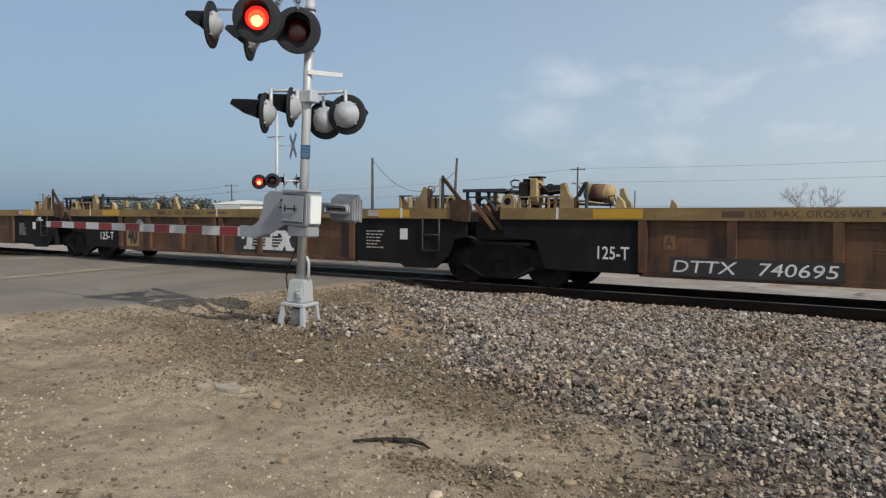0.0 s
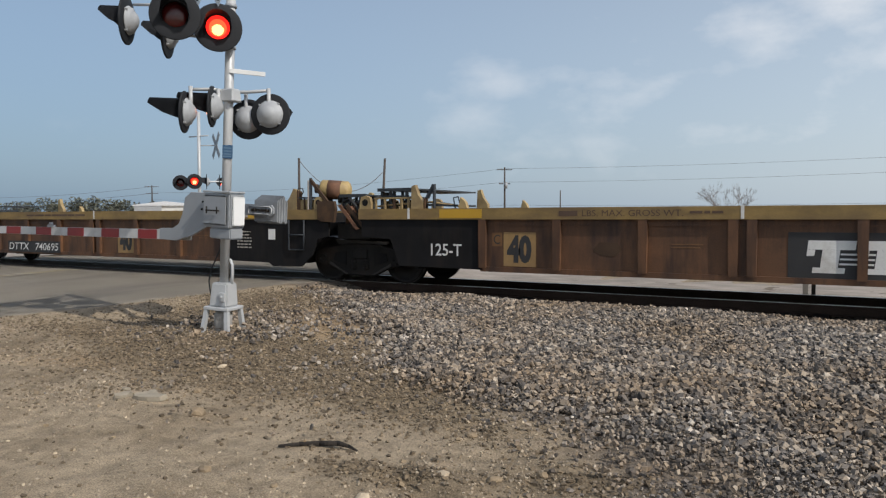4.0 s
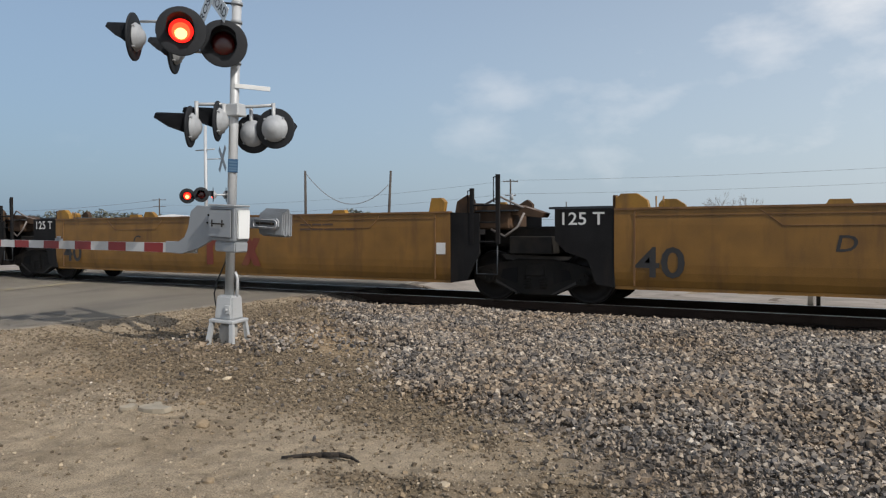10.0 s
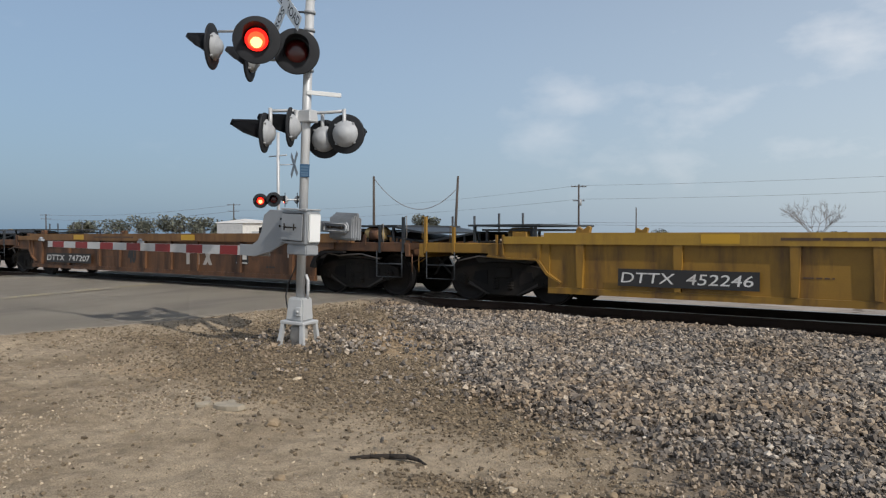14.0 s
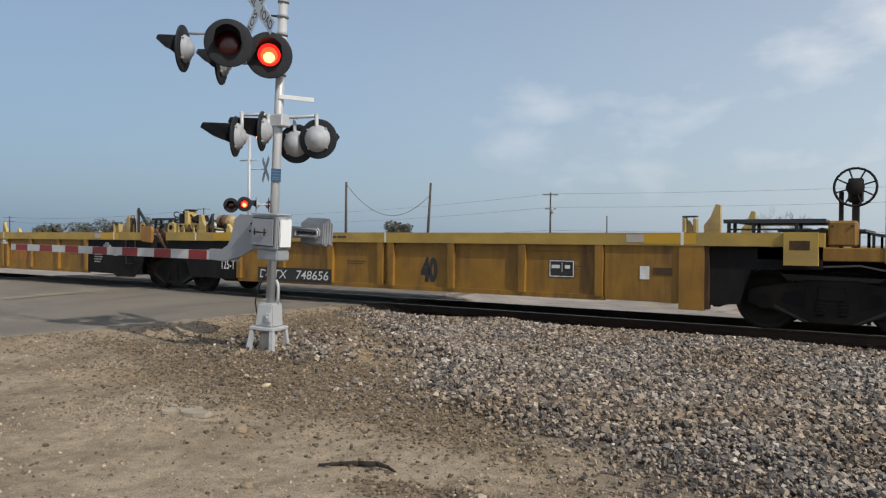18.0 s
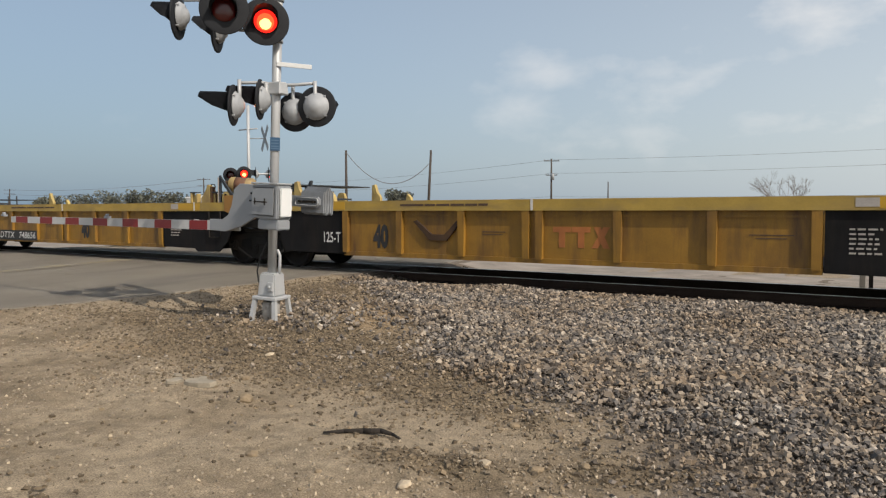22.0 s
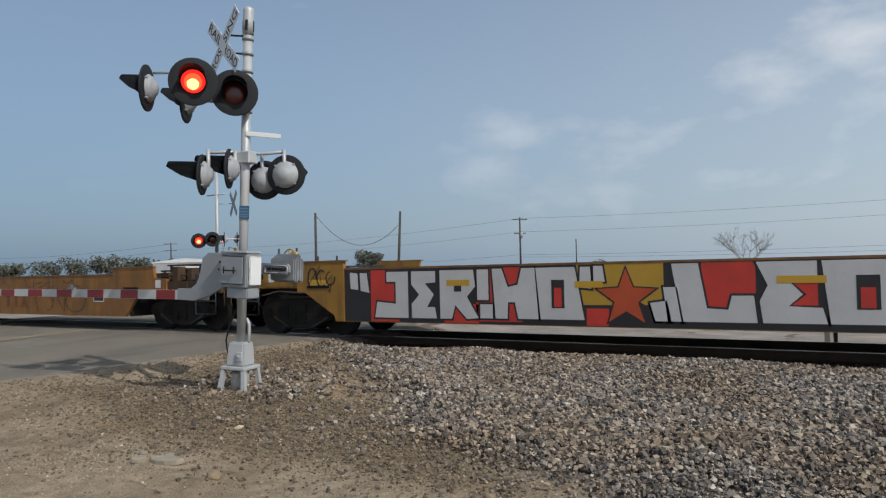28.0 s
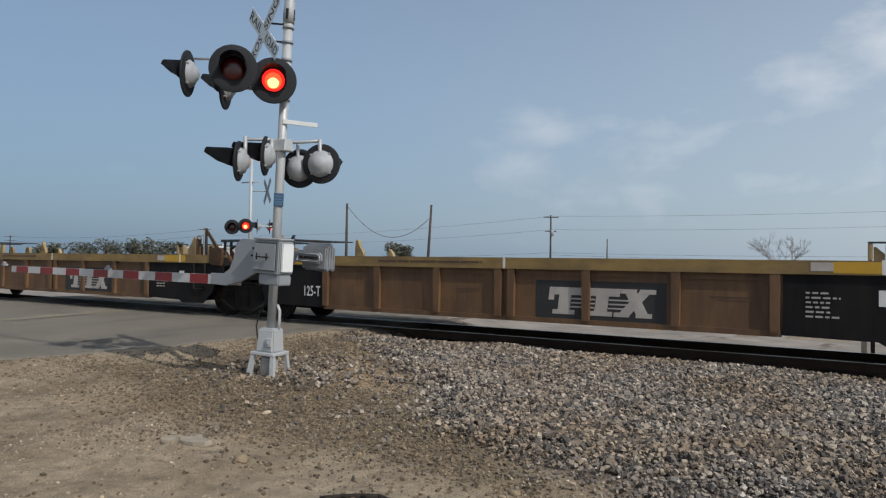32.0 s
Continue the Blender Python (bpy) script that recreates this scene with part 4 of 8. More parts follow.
def gate_box(name, x0, x1, y0, y1, z0, z1, material, label="", soft=0.015):
    bm = bmesh.new()
    dx = 0.055
    box(bm, x0 + 7.54 - dx, x1 + 7.54 - dx, y0 - 7.14, y1 - 7.14, z0 + 0.24, z1 + 0.24)
    return part(name, bevelled(bm, soft, 2), material, gate, label)


body = gate_box("machine_case", -7.46, -6.98, 6.72, 6.98, 1.14, 1.58, GREY_BOX, "grey gate machine case")
gate_box("case_cover", -7.43, -7.02, 6.695, 6.719, 1.18, 1.55, GREY_BOX, "bolted grey cover")
gate_box("case_rim", -7.47, -6.97, 6.70, 6.99, 1.585, 1.61, GALV)
gate_box("lower_case", -7.36, -6.985, 6.74, 6.97, 1.00, 1.135, GREY_BOX)
gate_box("side_cover", -6.975, -6.95, 6.75, 6.96, 1.17, 1.55, SIGN_WHITE, "bright silver side cover")
bm = bmesh.new()
rod(bm, (0.13, -0.47, 1.60), (0.36, -0.47, 1.60), 0.009, 8)
for x in (0.15, 0.33):
    rod(bm, (x, -0.475, 1.56), (x, -0.475, 1.65), 0.009, 8)
part("hasp", bm, STEEL_DARK, gate)
bm = bmesh.new()
prism(bm, [(-0.95, 1.15), (-0.62, 1.15), (-0.30, 1.24), (0.02, 1.40), (0.02, 1.82), (-0.34, 1.82), (-0.46, 1.74), (-0.49, 1.52), (-0.56, 1.38), (-0.68, 1.31), (-0.95, 1.305)], -0.30, -0.27)
part("arm_bracket", bevelled(bm, 0.006), GREY_BOX, gate, "curved grey arm bracket")
bm = bmesh.new()
prism(bm, [(-0.30, 1.20), (0.02, 1.42), (0.02, 1.72), (-0.12, 1.66), (-0.16, 1.50), (-0.30, 1.32)], 0.10, 0.13)
part("arm_bracket", bevelled(bm, 0.006), GREY_BOX, gate, "curved grey arm bracket")
for x, z in ((-0.10, 1.70), (-0.04, 1.70), (-0.12, 1.60), (-0.06, 1.60)):
    part("bolt", rod(bmesh.new(), (x, -0.305, z), (x, -0.318, z), 0.013, 8), STEEL_DARK, gate)
bm = bmesh.new()
prism(bm, [(0.05, 1.54), (0.62, 1.54), (0.66, 1.58), (0.66, 1.65), (0.62, 1.69), (0.05, 1.69)], 0.195, 0.225)
part("weight_arm", bm, GREY_BOX, gate)
for k in range(4):
    bm = bmesh.new()
    box(bm, 0.27, 0.71, 0.235 + 0.05 * k, 0.28 + 0.05 * k, 1.46 - 0.02 * (k % 2), 1.76 + 0.03 * (k % 3))
    part("counterweight", bevelled(bm, 0.015, 2), WEIGHT_GREY, gate, "slotted iron counterweight plate")
rim = [(0.22, 1.565), (0.60, 1.565), (0.635, 1.59), (0.635, 1.64), (0.60, 1.665), (0.22, 1.665)]
part("slot_rim", pipe(bmesh.new(), [(x, 0.192, z) for x, z in rim + rim[:1]], 0.010, 6), GALV, gate, "bright rim of the slotted arm")
for x in (0.33, 0.55):
    part("clamp_bolt", rod(bmesh.new(), (x, 0.194, 1.615), (x, 0.165, 1.615), 0.022, 8), STEEL_DARK, gate)
part("weight_slot", bevelled(box(bmesh.new(), 0.26, 0.60, 0.188, 0.194, 1.598, 1.632), 0.002), STEEL_DARK, gate, "dark slot in the arm")
# the arm: a thin tapered board with red and white bands
ARM_Y, ARM_X0, ARM_X1 = -0.20, -0.45, -6.62
bm = bmesh.new()
prism(bm, [(ARM_X1, 0.905), (ARM_X0, 1.165), (ARM_X0, 1.305), (ARM_X1, 1.015)], ARM_Y, ARM_Y + 0.03)
arm = part("gate_arm", bm, ARM_WHITE, gate, "white gate arm with red bands, lowered")


def arm_z(x, top):
    f = (x - ARM_X0) / (ARM_X1 - ARM_X0)
    return (1.305 + f * (1.015 - 1.305)) if top else (1.165 + f * (0.905 - 1.165))


for k in range(7):
    a = -1.12 - 0.82 * k
    b = a - 0.40
    bm = bmesh.new()
    prism(bm, [(b, arm_z(b, 0) + 0.002), (a, arm_z(a, 0) + 0.002), (a, arm_z(a, 1) - 0.002), (b, arm_z(b, 1) - 0.002)], ARM_Y - 0.004, ARM_Y - 0.0005)
    part("red_band", bm, ARM_RED, arm)
for a in (-0.62, -3.6, -6.9):
    bm = bmesh.new()
    box(bm, a - 0.05, a + 0.05, ARM_Y - 0.02, ARM_Y + 0.05, arm_z(a, 1), arm_z(a, 1) + 0.035)
    rod(bm, (a, ARM_Y + 0.01, arm_z(a, 1) + 0.03), (a, ARM_Y + 0.01, arm_z(a, 1) + 0.07), 0.03, 10)
    part("arm_lamp", bm, GREY_BOX, arm)

# ---- the signal across the track ----
far_signal = thing("crossing_signal", "slim far crossing signal mast with paired red lights", "crossing signal", (-21.8, 19.5, -0.2))
bm = bmesh.new()
rod(bm, (0, 0, 0), (0.02, 0, 5.4), 0.06, 14)
part("mast", bm, GALV, far_signal)
bm = bmesh.new()
box(bm, -0.2, 0.2, -0.2, 0.2, -0.12, 0.35, 0.03)
part("junction_base", bevelled(bm, 0.02), GALV, far_signal)
bm = bmesh.new()
pipe(bm, [(-0.75, -0.55, 2.80), (0, -0.05, 2.80), (0.75, 0.42, 2.80)], 0.03, 8)
part("light_arm", bm, GALV, far_signal)
part("upper_arm", pipe(bmesh.new(), [(-0.5, 0, 4.5), (0.5, 0, 4.5)], 0.025, 8), GALV, far_signal)
for place, facing, phase in (((-0.20, -0.70, 2.74), FACE_US, "left"), ((0.20, -0.40, 2.79), FACE_US, "right"), ((0.22, 0.16, 2.80), (-0.67, -0.74), "left"), ((0.52, 0.52, 2.80), (0.67, 0.74), "right")):
    light_head(far_signal, place, facing, phase, scale=0.92)
fb = part("crossbuck", box(bmesh.new(), -0.05, 0.05, -0.02, 0.02, -0.05, 0.05), GREY_BOX, far_signal, "weathered crossbuck seen edge-on", at=pose(0.62, 0.3, 4.15, 0, 0, -27))
for tilt in (-45, 45):
    bm = bmesh.new()
    box(bm, -0.61, 0.61, -0.03 + 0.004 * (tilt > 0), -0.022 + 0.004 * (tilt > 0), -0.11, 0.11)
    m = pose(0, 0, 0, 0, tilt, 0)
    for v in bm.verts:
        v.co = m @ v.co
    part("blade", bm, GREY_BOX, fb)
bm = bmesh.new()
rod(bm, (0, 0, 4.15), (0.62, 0.3, 4.15), 0.02, 8)
part("sign_bracket", bm, GALV, far_signal)
bm = bmesh.new()
box(bm, 0.08, 0.5, -0.22, 0.18, 1.1, 1.75)
part("machine_case", bevelled(bm, 0.03), GREY_BOX, far_signal)


# ---- trucks ----
WHEEL_R, AXLES = 0.48, (-0.95, 0.95)


def wheel_mesh():
    bm = bmesh.new()
    lathe(bm, [(0.09, -0.10), (0.15, -0.085), (0.17, -0.05), (0.33, -0.015), (0.385, -0.05), (0.40, -0.068), (0.455, -0.066), (0.46, -0.055),
               (0.463, 0.035), (0.485, 0.05), (0.488, 0.065), (0.478, 0.072), (0.39, 0.068), (0.36, 0.03), (0.17, 0.05), (0.14, 0.09), (0.09, 0.095)], "y", 36)
    for v in bm.verts:
        v.co.x, v.co.z = v.co.x * WHEEL_R / 0.46, v.co.z * WHEEL_R / 0.46
    for f in bm.faces:
        c = f.calc_center_median()
        r = math.hypot(c.x, c.z)
        f.material_index = 1 if len(f.verts) == 4 and r > 0.44 and -0.062 < c.y < 0.04 else 0
    return mesh_of("wheel", bm, WHEEL, TREAD)


WHEEL_MESH = wheel_mesh()


def build_truck():
    t = thing("rail_truck", "greasy black two-axle freight truck on steel wheels", "rail truck", group="trucks under the train")
    for s in (-1, 1):
        y0, y1 = sorted((s * 0.95, s * 1.07))
        bm = bmesh.new()
        prism(bm, [(-1.22, 0.43), (-1.05, 0.37), (-0.84, 0.37), (-0.36, 0.15), (0.36, 0.15), (0.84, 0.37), (1.05, 0.37), (1.22, 0.43), (1.20, 0.64), (1.00, 0.69),
                   (0.66, 0.75), (0.34, 0.82), (-0.34, 0.82), (-0.66, 0.75), (-1.00, 0.69), (-1.20, 0.64)], y0, y1)
        frame_ob = part("side_frame", bevelled(bm, 0.02), STEEL_DARK, t, "cast steel side frame")
        ya = s * 1.072
        for a in (-1, 1):
            # no recess is cut: a black plate paints the pocket's shade
            bm = bmesh.new()
            y2, y3 = sorted((ya, s * 1.085))
            prism(bm, [(a * 0.36, 0.36), (a * 0.70, 0.46), (a * 0.66, 0.62), (a * 0.36, 0.66)][:: a], y2, y3)
            part("frame_pocket", bm, BLACK, frame_ob, "black plate for the shade in a frame pocket")
            # the slanting lower edge's highlight, as a strip of paler colour
            bm = bmesh.new()
            y4, y5 = sorted((ya, s * 1.10))
            prism(bm, [(a * 0.30, 0.17), (a * 0.36, 0.17), (a * 0.80, 0.375), (a * 0.80, 0.43)][:: a], y4, y5)
            part("frame_rim", bm, FRAME_HIGHLIGHT, frame_ob, "lower rim of the frame in highlight colour")
            bm = bmesh.new()
            rod(bm, (a * 0.95, s * 0.93, 0.48), (a * 0.95, s * 1.12, 0.48), 0.13, 16)
            part("bearing", bm, STEEL_DARK, frame_ob, "round bearing housing")
            bm = bmesh.new()
            rod(bm, (a * 0.16, s * 1.02, 0.27), (a * 0.16, s * 1.02, 0.50), 0.075, 12)
            for z in (0.30, 0.35, 0.40, 0.45):
                rod(bm, (a * 0.16, s * 1.02, z), (a * 0.16, s * 1.02, z + 0.022), 0.095, 12)
            part("spring", bm, STEEL_DARK, frame_ob, "coil spring")
    bm = bmesh.new()
    box(bm, -0.19, 0.19, -1.10, 1.10, 0.50, 0.72)
    part("bolster", bevelled(bm, 0.02), STEEL_DARK, t)
    bm = bmesh.new()
    box(bm, -1.30, -0.20, -0.34, 0.34, 0.60, 0.90)
    box(bm, 0.20, 1.30, -0.34, 0.34, 0.60, 0.90)
    box(bm, -0.22, 0.22, -0.34, 0.34, 0.73, 0.90)
    part("brake_rigging", bm, STEEL_DARK, t, "greasy brake rigging over the axles")
    for s in (-1, 1):
        # bar added in the highlight colour for the light line atop the frame
        part("brake_lever", prism(bmesh.new(), [(-0.62, 0.80), (0.62, 0.80), (0.70, 0.86), (-0.72, 0.90)], *sorted((s * 0.98, s * 1.01))), FRAME_HIGHLIGHT, t, "pale bar for the light line atop the frame")
    bm = bmesh.new()
    lathe(bm, [(0.30, 0.70), (0.30, 0.80), (0.22, 0.80), (0.22, 0.70)], "z", 20)
    part("centre_plate", bm, STEEL_DARK, t)
    for a in (-1, 1):
        bm = bmesh.new()
        box(bm, a * 0.34 - 0.06, a * 0.34 + 0.06, -0.85, 0.85, 0.36, 0.46)
        for s in (-1, 1):
            box(bm, a * 0.40 - 0.04, a * 0.40 + 0.04, s * 0.75 - 0.06, s * 0.75 + 0.06, 0.34, 0.62)
        part("brake_beam", bm, STEEL_DARK, t)
    for a in AXLES:
        bm = bmesh.new()
        rod(bm, (0, -1.13, 0), (0, 1.13, 0), 0.08, 14)
        for s in (-1, 1):
            rod(bm, (0, s * 1.12, 0), (0, s * 1.15, 0), 0.105, 14)
            for k in range(3):
                q = 2.1 * k
                rod(bm, (0.06 * math.cos(q), s * 1.14, 0.06 * math.sin(q)), (0.06 * math.cos(q), s * 1.175, 0.06 * math.sin(q)), 0.02, 6)
        axle = part("wheelset", bm, STEEL_DARK, t, "steel axle with two wheels")
        axle.matrix_parent_inverse = Matrix.Translation((a, 0, WHEEL_R))
        part("wheel", WHEEL_MESH, None, axle, at=(0, -0.76, 0))
        part("wheel", WHEEL_MESH, None, axle, at=pose(0, 0.76, 0, 0, 0, 180))
    return t


# ---- well cars ----
NEAR = -1.50
TRAIN = []  # thing, place along the train at the start
TRUCKS_AT = []


def both(name, outline, thick, material, car, label="", out=1.50, far=True):
    """A plate on the near side of the car and its twin on the far side."""
    obs = []
    for s in ((-1, 1) if far else (-1,)):
        y0, y1 = sorted((s * out, s * (out - thick)))
        obs.append(part(name, prism(bmesh.new(), outline, y0, y1), material, car, label))
    return obs[0]


def rect(x0, x1, z0, z1):
    return [(x0, z0), (x1, z0), (x1, z1), (x0, z1)]


def block(name, x0, x1, y0, y1, z0, z1, material, car, label="", soft=0.012):
    bm = box(bmesh.new(), min(x0, x1), max(x0, x1), min(y0, y1), max(y0, y1), z0, z1)
    return part(name, bevelled(bm, soft) if soft else bm, material, car, label)


def bars(name, rows, y, material, car):
    """Rows of (x0, x1, z0, z1): painted rectangles, or print too small to read."""
    if len(rows) < 9:
        for x0, x1, z0, z1 in rows:
            ob = part(name, box(bmesh.new(), x0, x1, y - 0.003, y, z0, z1), material, car)
        return ob
    bm = bmesh.new()
    for x0, x1, z0, z1 in rows:
        box(bm, x0, x1, y - 0.003, y, z0, z1)
    return tagged(part(name, bm, material, car), "", kind="stuff")


def small_print(x0, x1, z0, z1, lines, y, material, car, seed=0):
    rng = random.Random(seed)
    rows, h = [], (z1 - z0) / lines
    for k in range(lines):
        x, z = x0, z1 - (k + 1) * h
        end = x0 + (x1 - x0) * rng.uniform(0.6, 1.0)
        while x < end - 0.02:
            w = rng.uniform(0.05, 0.15) * (x1 - x0) / 0.6
            rows.append((x, min(x + w, end), z + 0.32 * h, z + 0.70 * h))
            x += w + 0.03
    return bars("small_print", rows, y, material, car)


def logo(x0, x1, z0, z1, y, material, car, slant=0.12):
    """The owner's mark as plain bars: two uprights with crossbars and a saltire."""
    h = z1 - z0
    sh = lambda x, z: (x + slant * (z - z0), z)

    def bar(outline, y0, y1):
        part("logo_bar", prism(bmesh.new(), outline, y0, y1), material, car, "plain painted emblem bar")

    W = x1 - x0
    at = lambda f, g: sh(x0 + f * W, z0 + g * h)
    quad = lambda f0, f1, g0, g1: [at(f0, g0), at(f1, g0), at(f1, g1), at(f0, g1)]
    if slant:
        for a in (0.0, 0.36):
            bar(quad(a + 0.01, a + 0.335, 0.72, 1.0), y - 0.004, y)
            bar(quad(a + 0.01, a + 0.065, 0.52, 0.718), y - 0.004, y)
            bar(quad(a + 0.115, a + 0.235, 0.17, 0.718), y - 0.004, y)
            bar(quad(a + 0.065, a + 0.285, 0.0, 0.168), y - 0.004, y)
        for k in range(3):
            g = 0.26 + 0.15 * k
            bar(quad(0.24, 0.47, g, g + 0.055), y - 0.0035, y)
            bar(quad(0.60, 0.79, g, g + 0.055), y - 0.0035, y)
        for f, g in ((0.66, 0.0), (0.86, 0.0), (0.70, 0.84), (0.87, 0.84)):
            bar(quad(f, f + 0.145, g, g + 0.16), y - 0.007, y - 0.0057)
    else:
        for a in (0.0, 0.34):
            bar(quad(a, a + 0.32, 0.74, 1.0), y - 0.004, y)
            bar(quad(a + 0.105, a + 0.215, 0.0, 0.738), y - 0.004, y)
    bar([at(0.68, 0.0), at(0.79, 0.0), at(0.99, 1.0), at(0.88, 1.0)], y - 0.004, y)
    bar([at(0.88, 0.0), at(0.99, 0.0), at(0.83, 1.0), at(0.72, 1.0)], y - 0.0055, y - 0.0042)


def hoop(car, x0, x1, z0, z1, y, material, r=0.016, name="ladder", rungs=1):
    bm = bmesh.new()
    pipe(bm, [(x0, y, z1), (x0, y, z0), (x1, y, z0), (x1, y, z1)], r, 8)
    for k in range(rungs):
        z = z0 + (z1 - z0) * (k + 1) / (rungs + 1)
        rod(bm, (x0, y, z), (x1, y, z), r, 8)
    return part(name, bm, material, car)


def hand_wheel(car, x, y, z, r, material, turn=0):
    m = pose(x, y, z, 0, 0, turn)
    bm = bmesh.new()
    n = 22
    ring = [m @ Vector((r * math.cos(2 * math.pi * k / n), 0, r * math.sin(2 * math.pi * k / n))) for k in range(n + 1)]
    pipe(bm, ring, 0.018, 6)
    w = part("hand_wheel", bm, material, car, "spoked brake hand wheel")
    bm = bmesh.new()
    lathe(bm, [(0.01, -0.02), (r * 0.42, -0.012), (r * 0.45, 0.0), (r * 0.42, 0.02), (0.06, 0.05), (0.05, 0.12), (0.01, 0.12)], "y", 18)
    part("hub_plate", bm, material, w, "dished hub of the wheel", at=m)
    for k in range(8):
        q = 2 * math.pi * k / 8 + 0.3
        c, sn = math.cos(q), math.sin(q)
        part("spoke", rod(bmesh.new(), (0.40 * r * c, 0.0, 0.40 * r * sn), (0.98 * r * c, 0, 0.98 * r * sn), 0.013, 6), material, w, at=m)
    bm = bmesh.new()
    box(bm, x - 0.10, x + 0.10, y + 0.06, y + 0.20, z - 0.22, z + 0.14)
    part("gear_case", bevelled(bm, 0.02), material, car)
    return w


def grating(car, x0, x1, z0, z1, y0=-1.15, y1=1.15, legs=True):
    bm = bmesh.new()
    prism(bm, [(x0, z0 - 0.03), (x1, z1 - 0.03), (x1, z1 + 0.01), (x0, z0 + 0.01)], y0, y1)
    for f in (0.08, 0.92):
        x, z = x0 + f * (x1 - x0), z0 + f * (z1 - z0)
        if legs:
            for y in (y0 + 0.05, y1 - 0.05):
                box(bm, x - 0.025, x + 0.025, y - 0.025, y + 0.025, z - 0.34, z - 0.03)
    return part("walkway", bm, GRATING, car, "black steel grating walkway")


def end_platform(car, at, sgn, deck, steel, wheel=None, post_to=(1.45, 1.80), rail=True, dark=BLACK, wheel_paint=None, tall=None, posts=(0.95, 1.66)):
    """The open end over an outer truck: side sills, deck, walkway, grab posts, coupler and hoses. at: the truck's centre."""
    X = lambda d: at + sgn * d
    for s in (-1, 1):
        block("side_sill", X(-1.0), X(1.72), s * 1.44, s * 1.33, deck - 0.20, deck, steel, car)
    block("deck_plate", X(-1.0), X(1.70), -1.32, 1.32, deck - 0.09, deck - 0.05, dark, car, soft=0)
    block("end_sill", X(1.70), X(1.82), -1.45, 1.45, deck - 0.30, deck - 0.02, steel, car)
    block("centre_sill", X(-1.6), X(1.70), -0.34, 0.34, 0.80, deck - 0.10, dark, car)
    bm = bmesh.new()
    box(bm, min(X(1.6), X(2.12)), max(X(1.6), X(2.12)), -0.09, 0.09, 0.78, 0.95)
    c = part("coupler", bevelled(bm, 0.02), RUSTY, car, "rusty knuckle coupler")
    bm = bmesh.new()
    box(bm, min(X(2.08), X(2.42)), max(X(2.08), X(2.42)), -0.16, 0.17, 0.74, 1.0)
    part("knuckle", bevelled(bm, 0.05, 2), STEEL_DARK, c)
    bm = bmesh.new()
    pipe(bm, [(X(1.75), -0.42, 0.82), (X(1.98), -0.44, 0.62), (X(2.12), -0.40, 0.42), (X(2.25), -0.32, 0.36)], 0.028, 7)
    part("air_hose", bm, HOSE, car, "hanging black air hose")
    part("air_hose", pipe(bmesh.new(), [(X(1.70), 0.30, 0.85), (X(1.95), 0.30, 0.55), (X(2.20), 0.24, 0.50)], 0.022, 7), HOSE, car)
    bm = bmesh.new()
    pipe(bm, [(X(1.86), -1.40, deck - 0.42), (X(1.90), -1.0, deck - 0.30), (X(1.90), -0.15, deck - 0.28), (X(2.05), -0.12, deck - 0.2)], 0.014, 6)
    pipe(bm, [(X(1.86), -1.40, deck - 0.25), (X(1.86), -1.40, deck - 0.62)], 0.014, 6)
    part("uncoupling_lever", bm, steel, car)
    hoop(car, X(0.92), X(1.62), 0.34, deck - 0.18, -1.45, GRATING, 0.013, "stirrup_ladder")
    for d, h in zip(posts, post_to):
        bm = bmesh.new()
        box(bm, min(X(d - 0.03), X(d + 0.03)), max(X(d - 0.03), X(d + 0.03)), -1.455, -1.40, deck - 0.22, h)
        p = part("grab_post", bm, steel if steel in (YELLOW, GOLD) else GRATING, car)
        bm = bmesh.new()
        g = 0.22 if h > 1.8 else 0.09
        pipe(bm, [(X(d), -1.43, h - 0.02), (X(d + g), -1.43, h + 0.02), (X(d + g), -1.43, h - 0.44), (X(d), -1.43, h - 0.46)], 0.011, 6)
        part("grab_iron", bm, steel if steel in (YELLOW, GOLD) else IRON_GREY, p)
    if tall:
        for d, y in ((1.60, 1.40), (0.95, 1.40)):
            bm = bmesh.new()
            rod(bm, (X(d), y, deck), (X(d), y, tall), 0.028, 8)
            part("grab_post", bm, GRATING, car)
    grating(car, min(X(-0.75), X(0.45)), max(X(-0.75), X(0.45)), deck + 0.27, deck + 0.27)
    a, b = (0.5, 1.78)
    z0, z1 = (deck + 0.22, deck + 0.04)
    if sgn > 0:
        grating(car, X(a), X(b), z0, z1, legs=False)
    else:
        grating(car, X(b), X(a), z1, z0, legs=False)
    for d in (0.55, 0.9, 1.25, 1.6):
        for y in (-1.1, 1.1):
            part("walkway_post", box(bmesh.new(), X(d) - 0.02, X(d) + 0.02, y - 0.02, y + 0.02, deck - 0.04, deck + 0.21 - 0.17 * (d - 0.5) / 1.28), GRATING, car)
    block("valve_box", X(-0.30), X(-0.62), -1.25, -1.0, deck, deck + 0.22, steel, car)
    bm = bmesh.new()
    rod(bm, (X(-0.15), -0.9, deck + 0.16), (X(-0.15), -0.2, deck + 0.16), 0.15, 16)
    part("air_reservoir", bm, TANK_CREAM if steel in (YELLOW, GOLD) else RUSTY, car, "small air reservoir")
    bm = bmesh.new()
    pipe(bm, [(X(-0.9), -1.34, deck - 0.24), (X(-0.3), -1.36, deck - 0.30), (X(0.4), -1.36, deck - 0.26), (X(0.9), -1.34, deck - 0.36)], 0.015, 6)
    part("brake_pipe", bm, GREY_HOSE, car)
    if wheel:
        d, z, r = wheel
        hand_wheel(car, X(d), -1.22, z, r, wheel_paint or RUSTY)
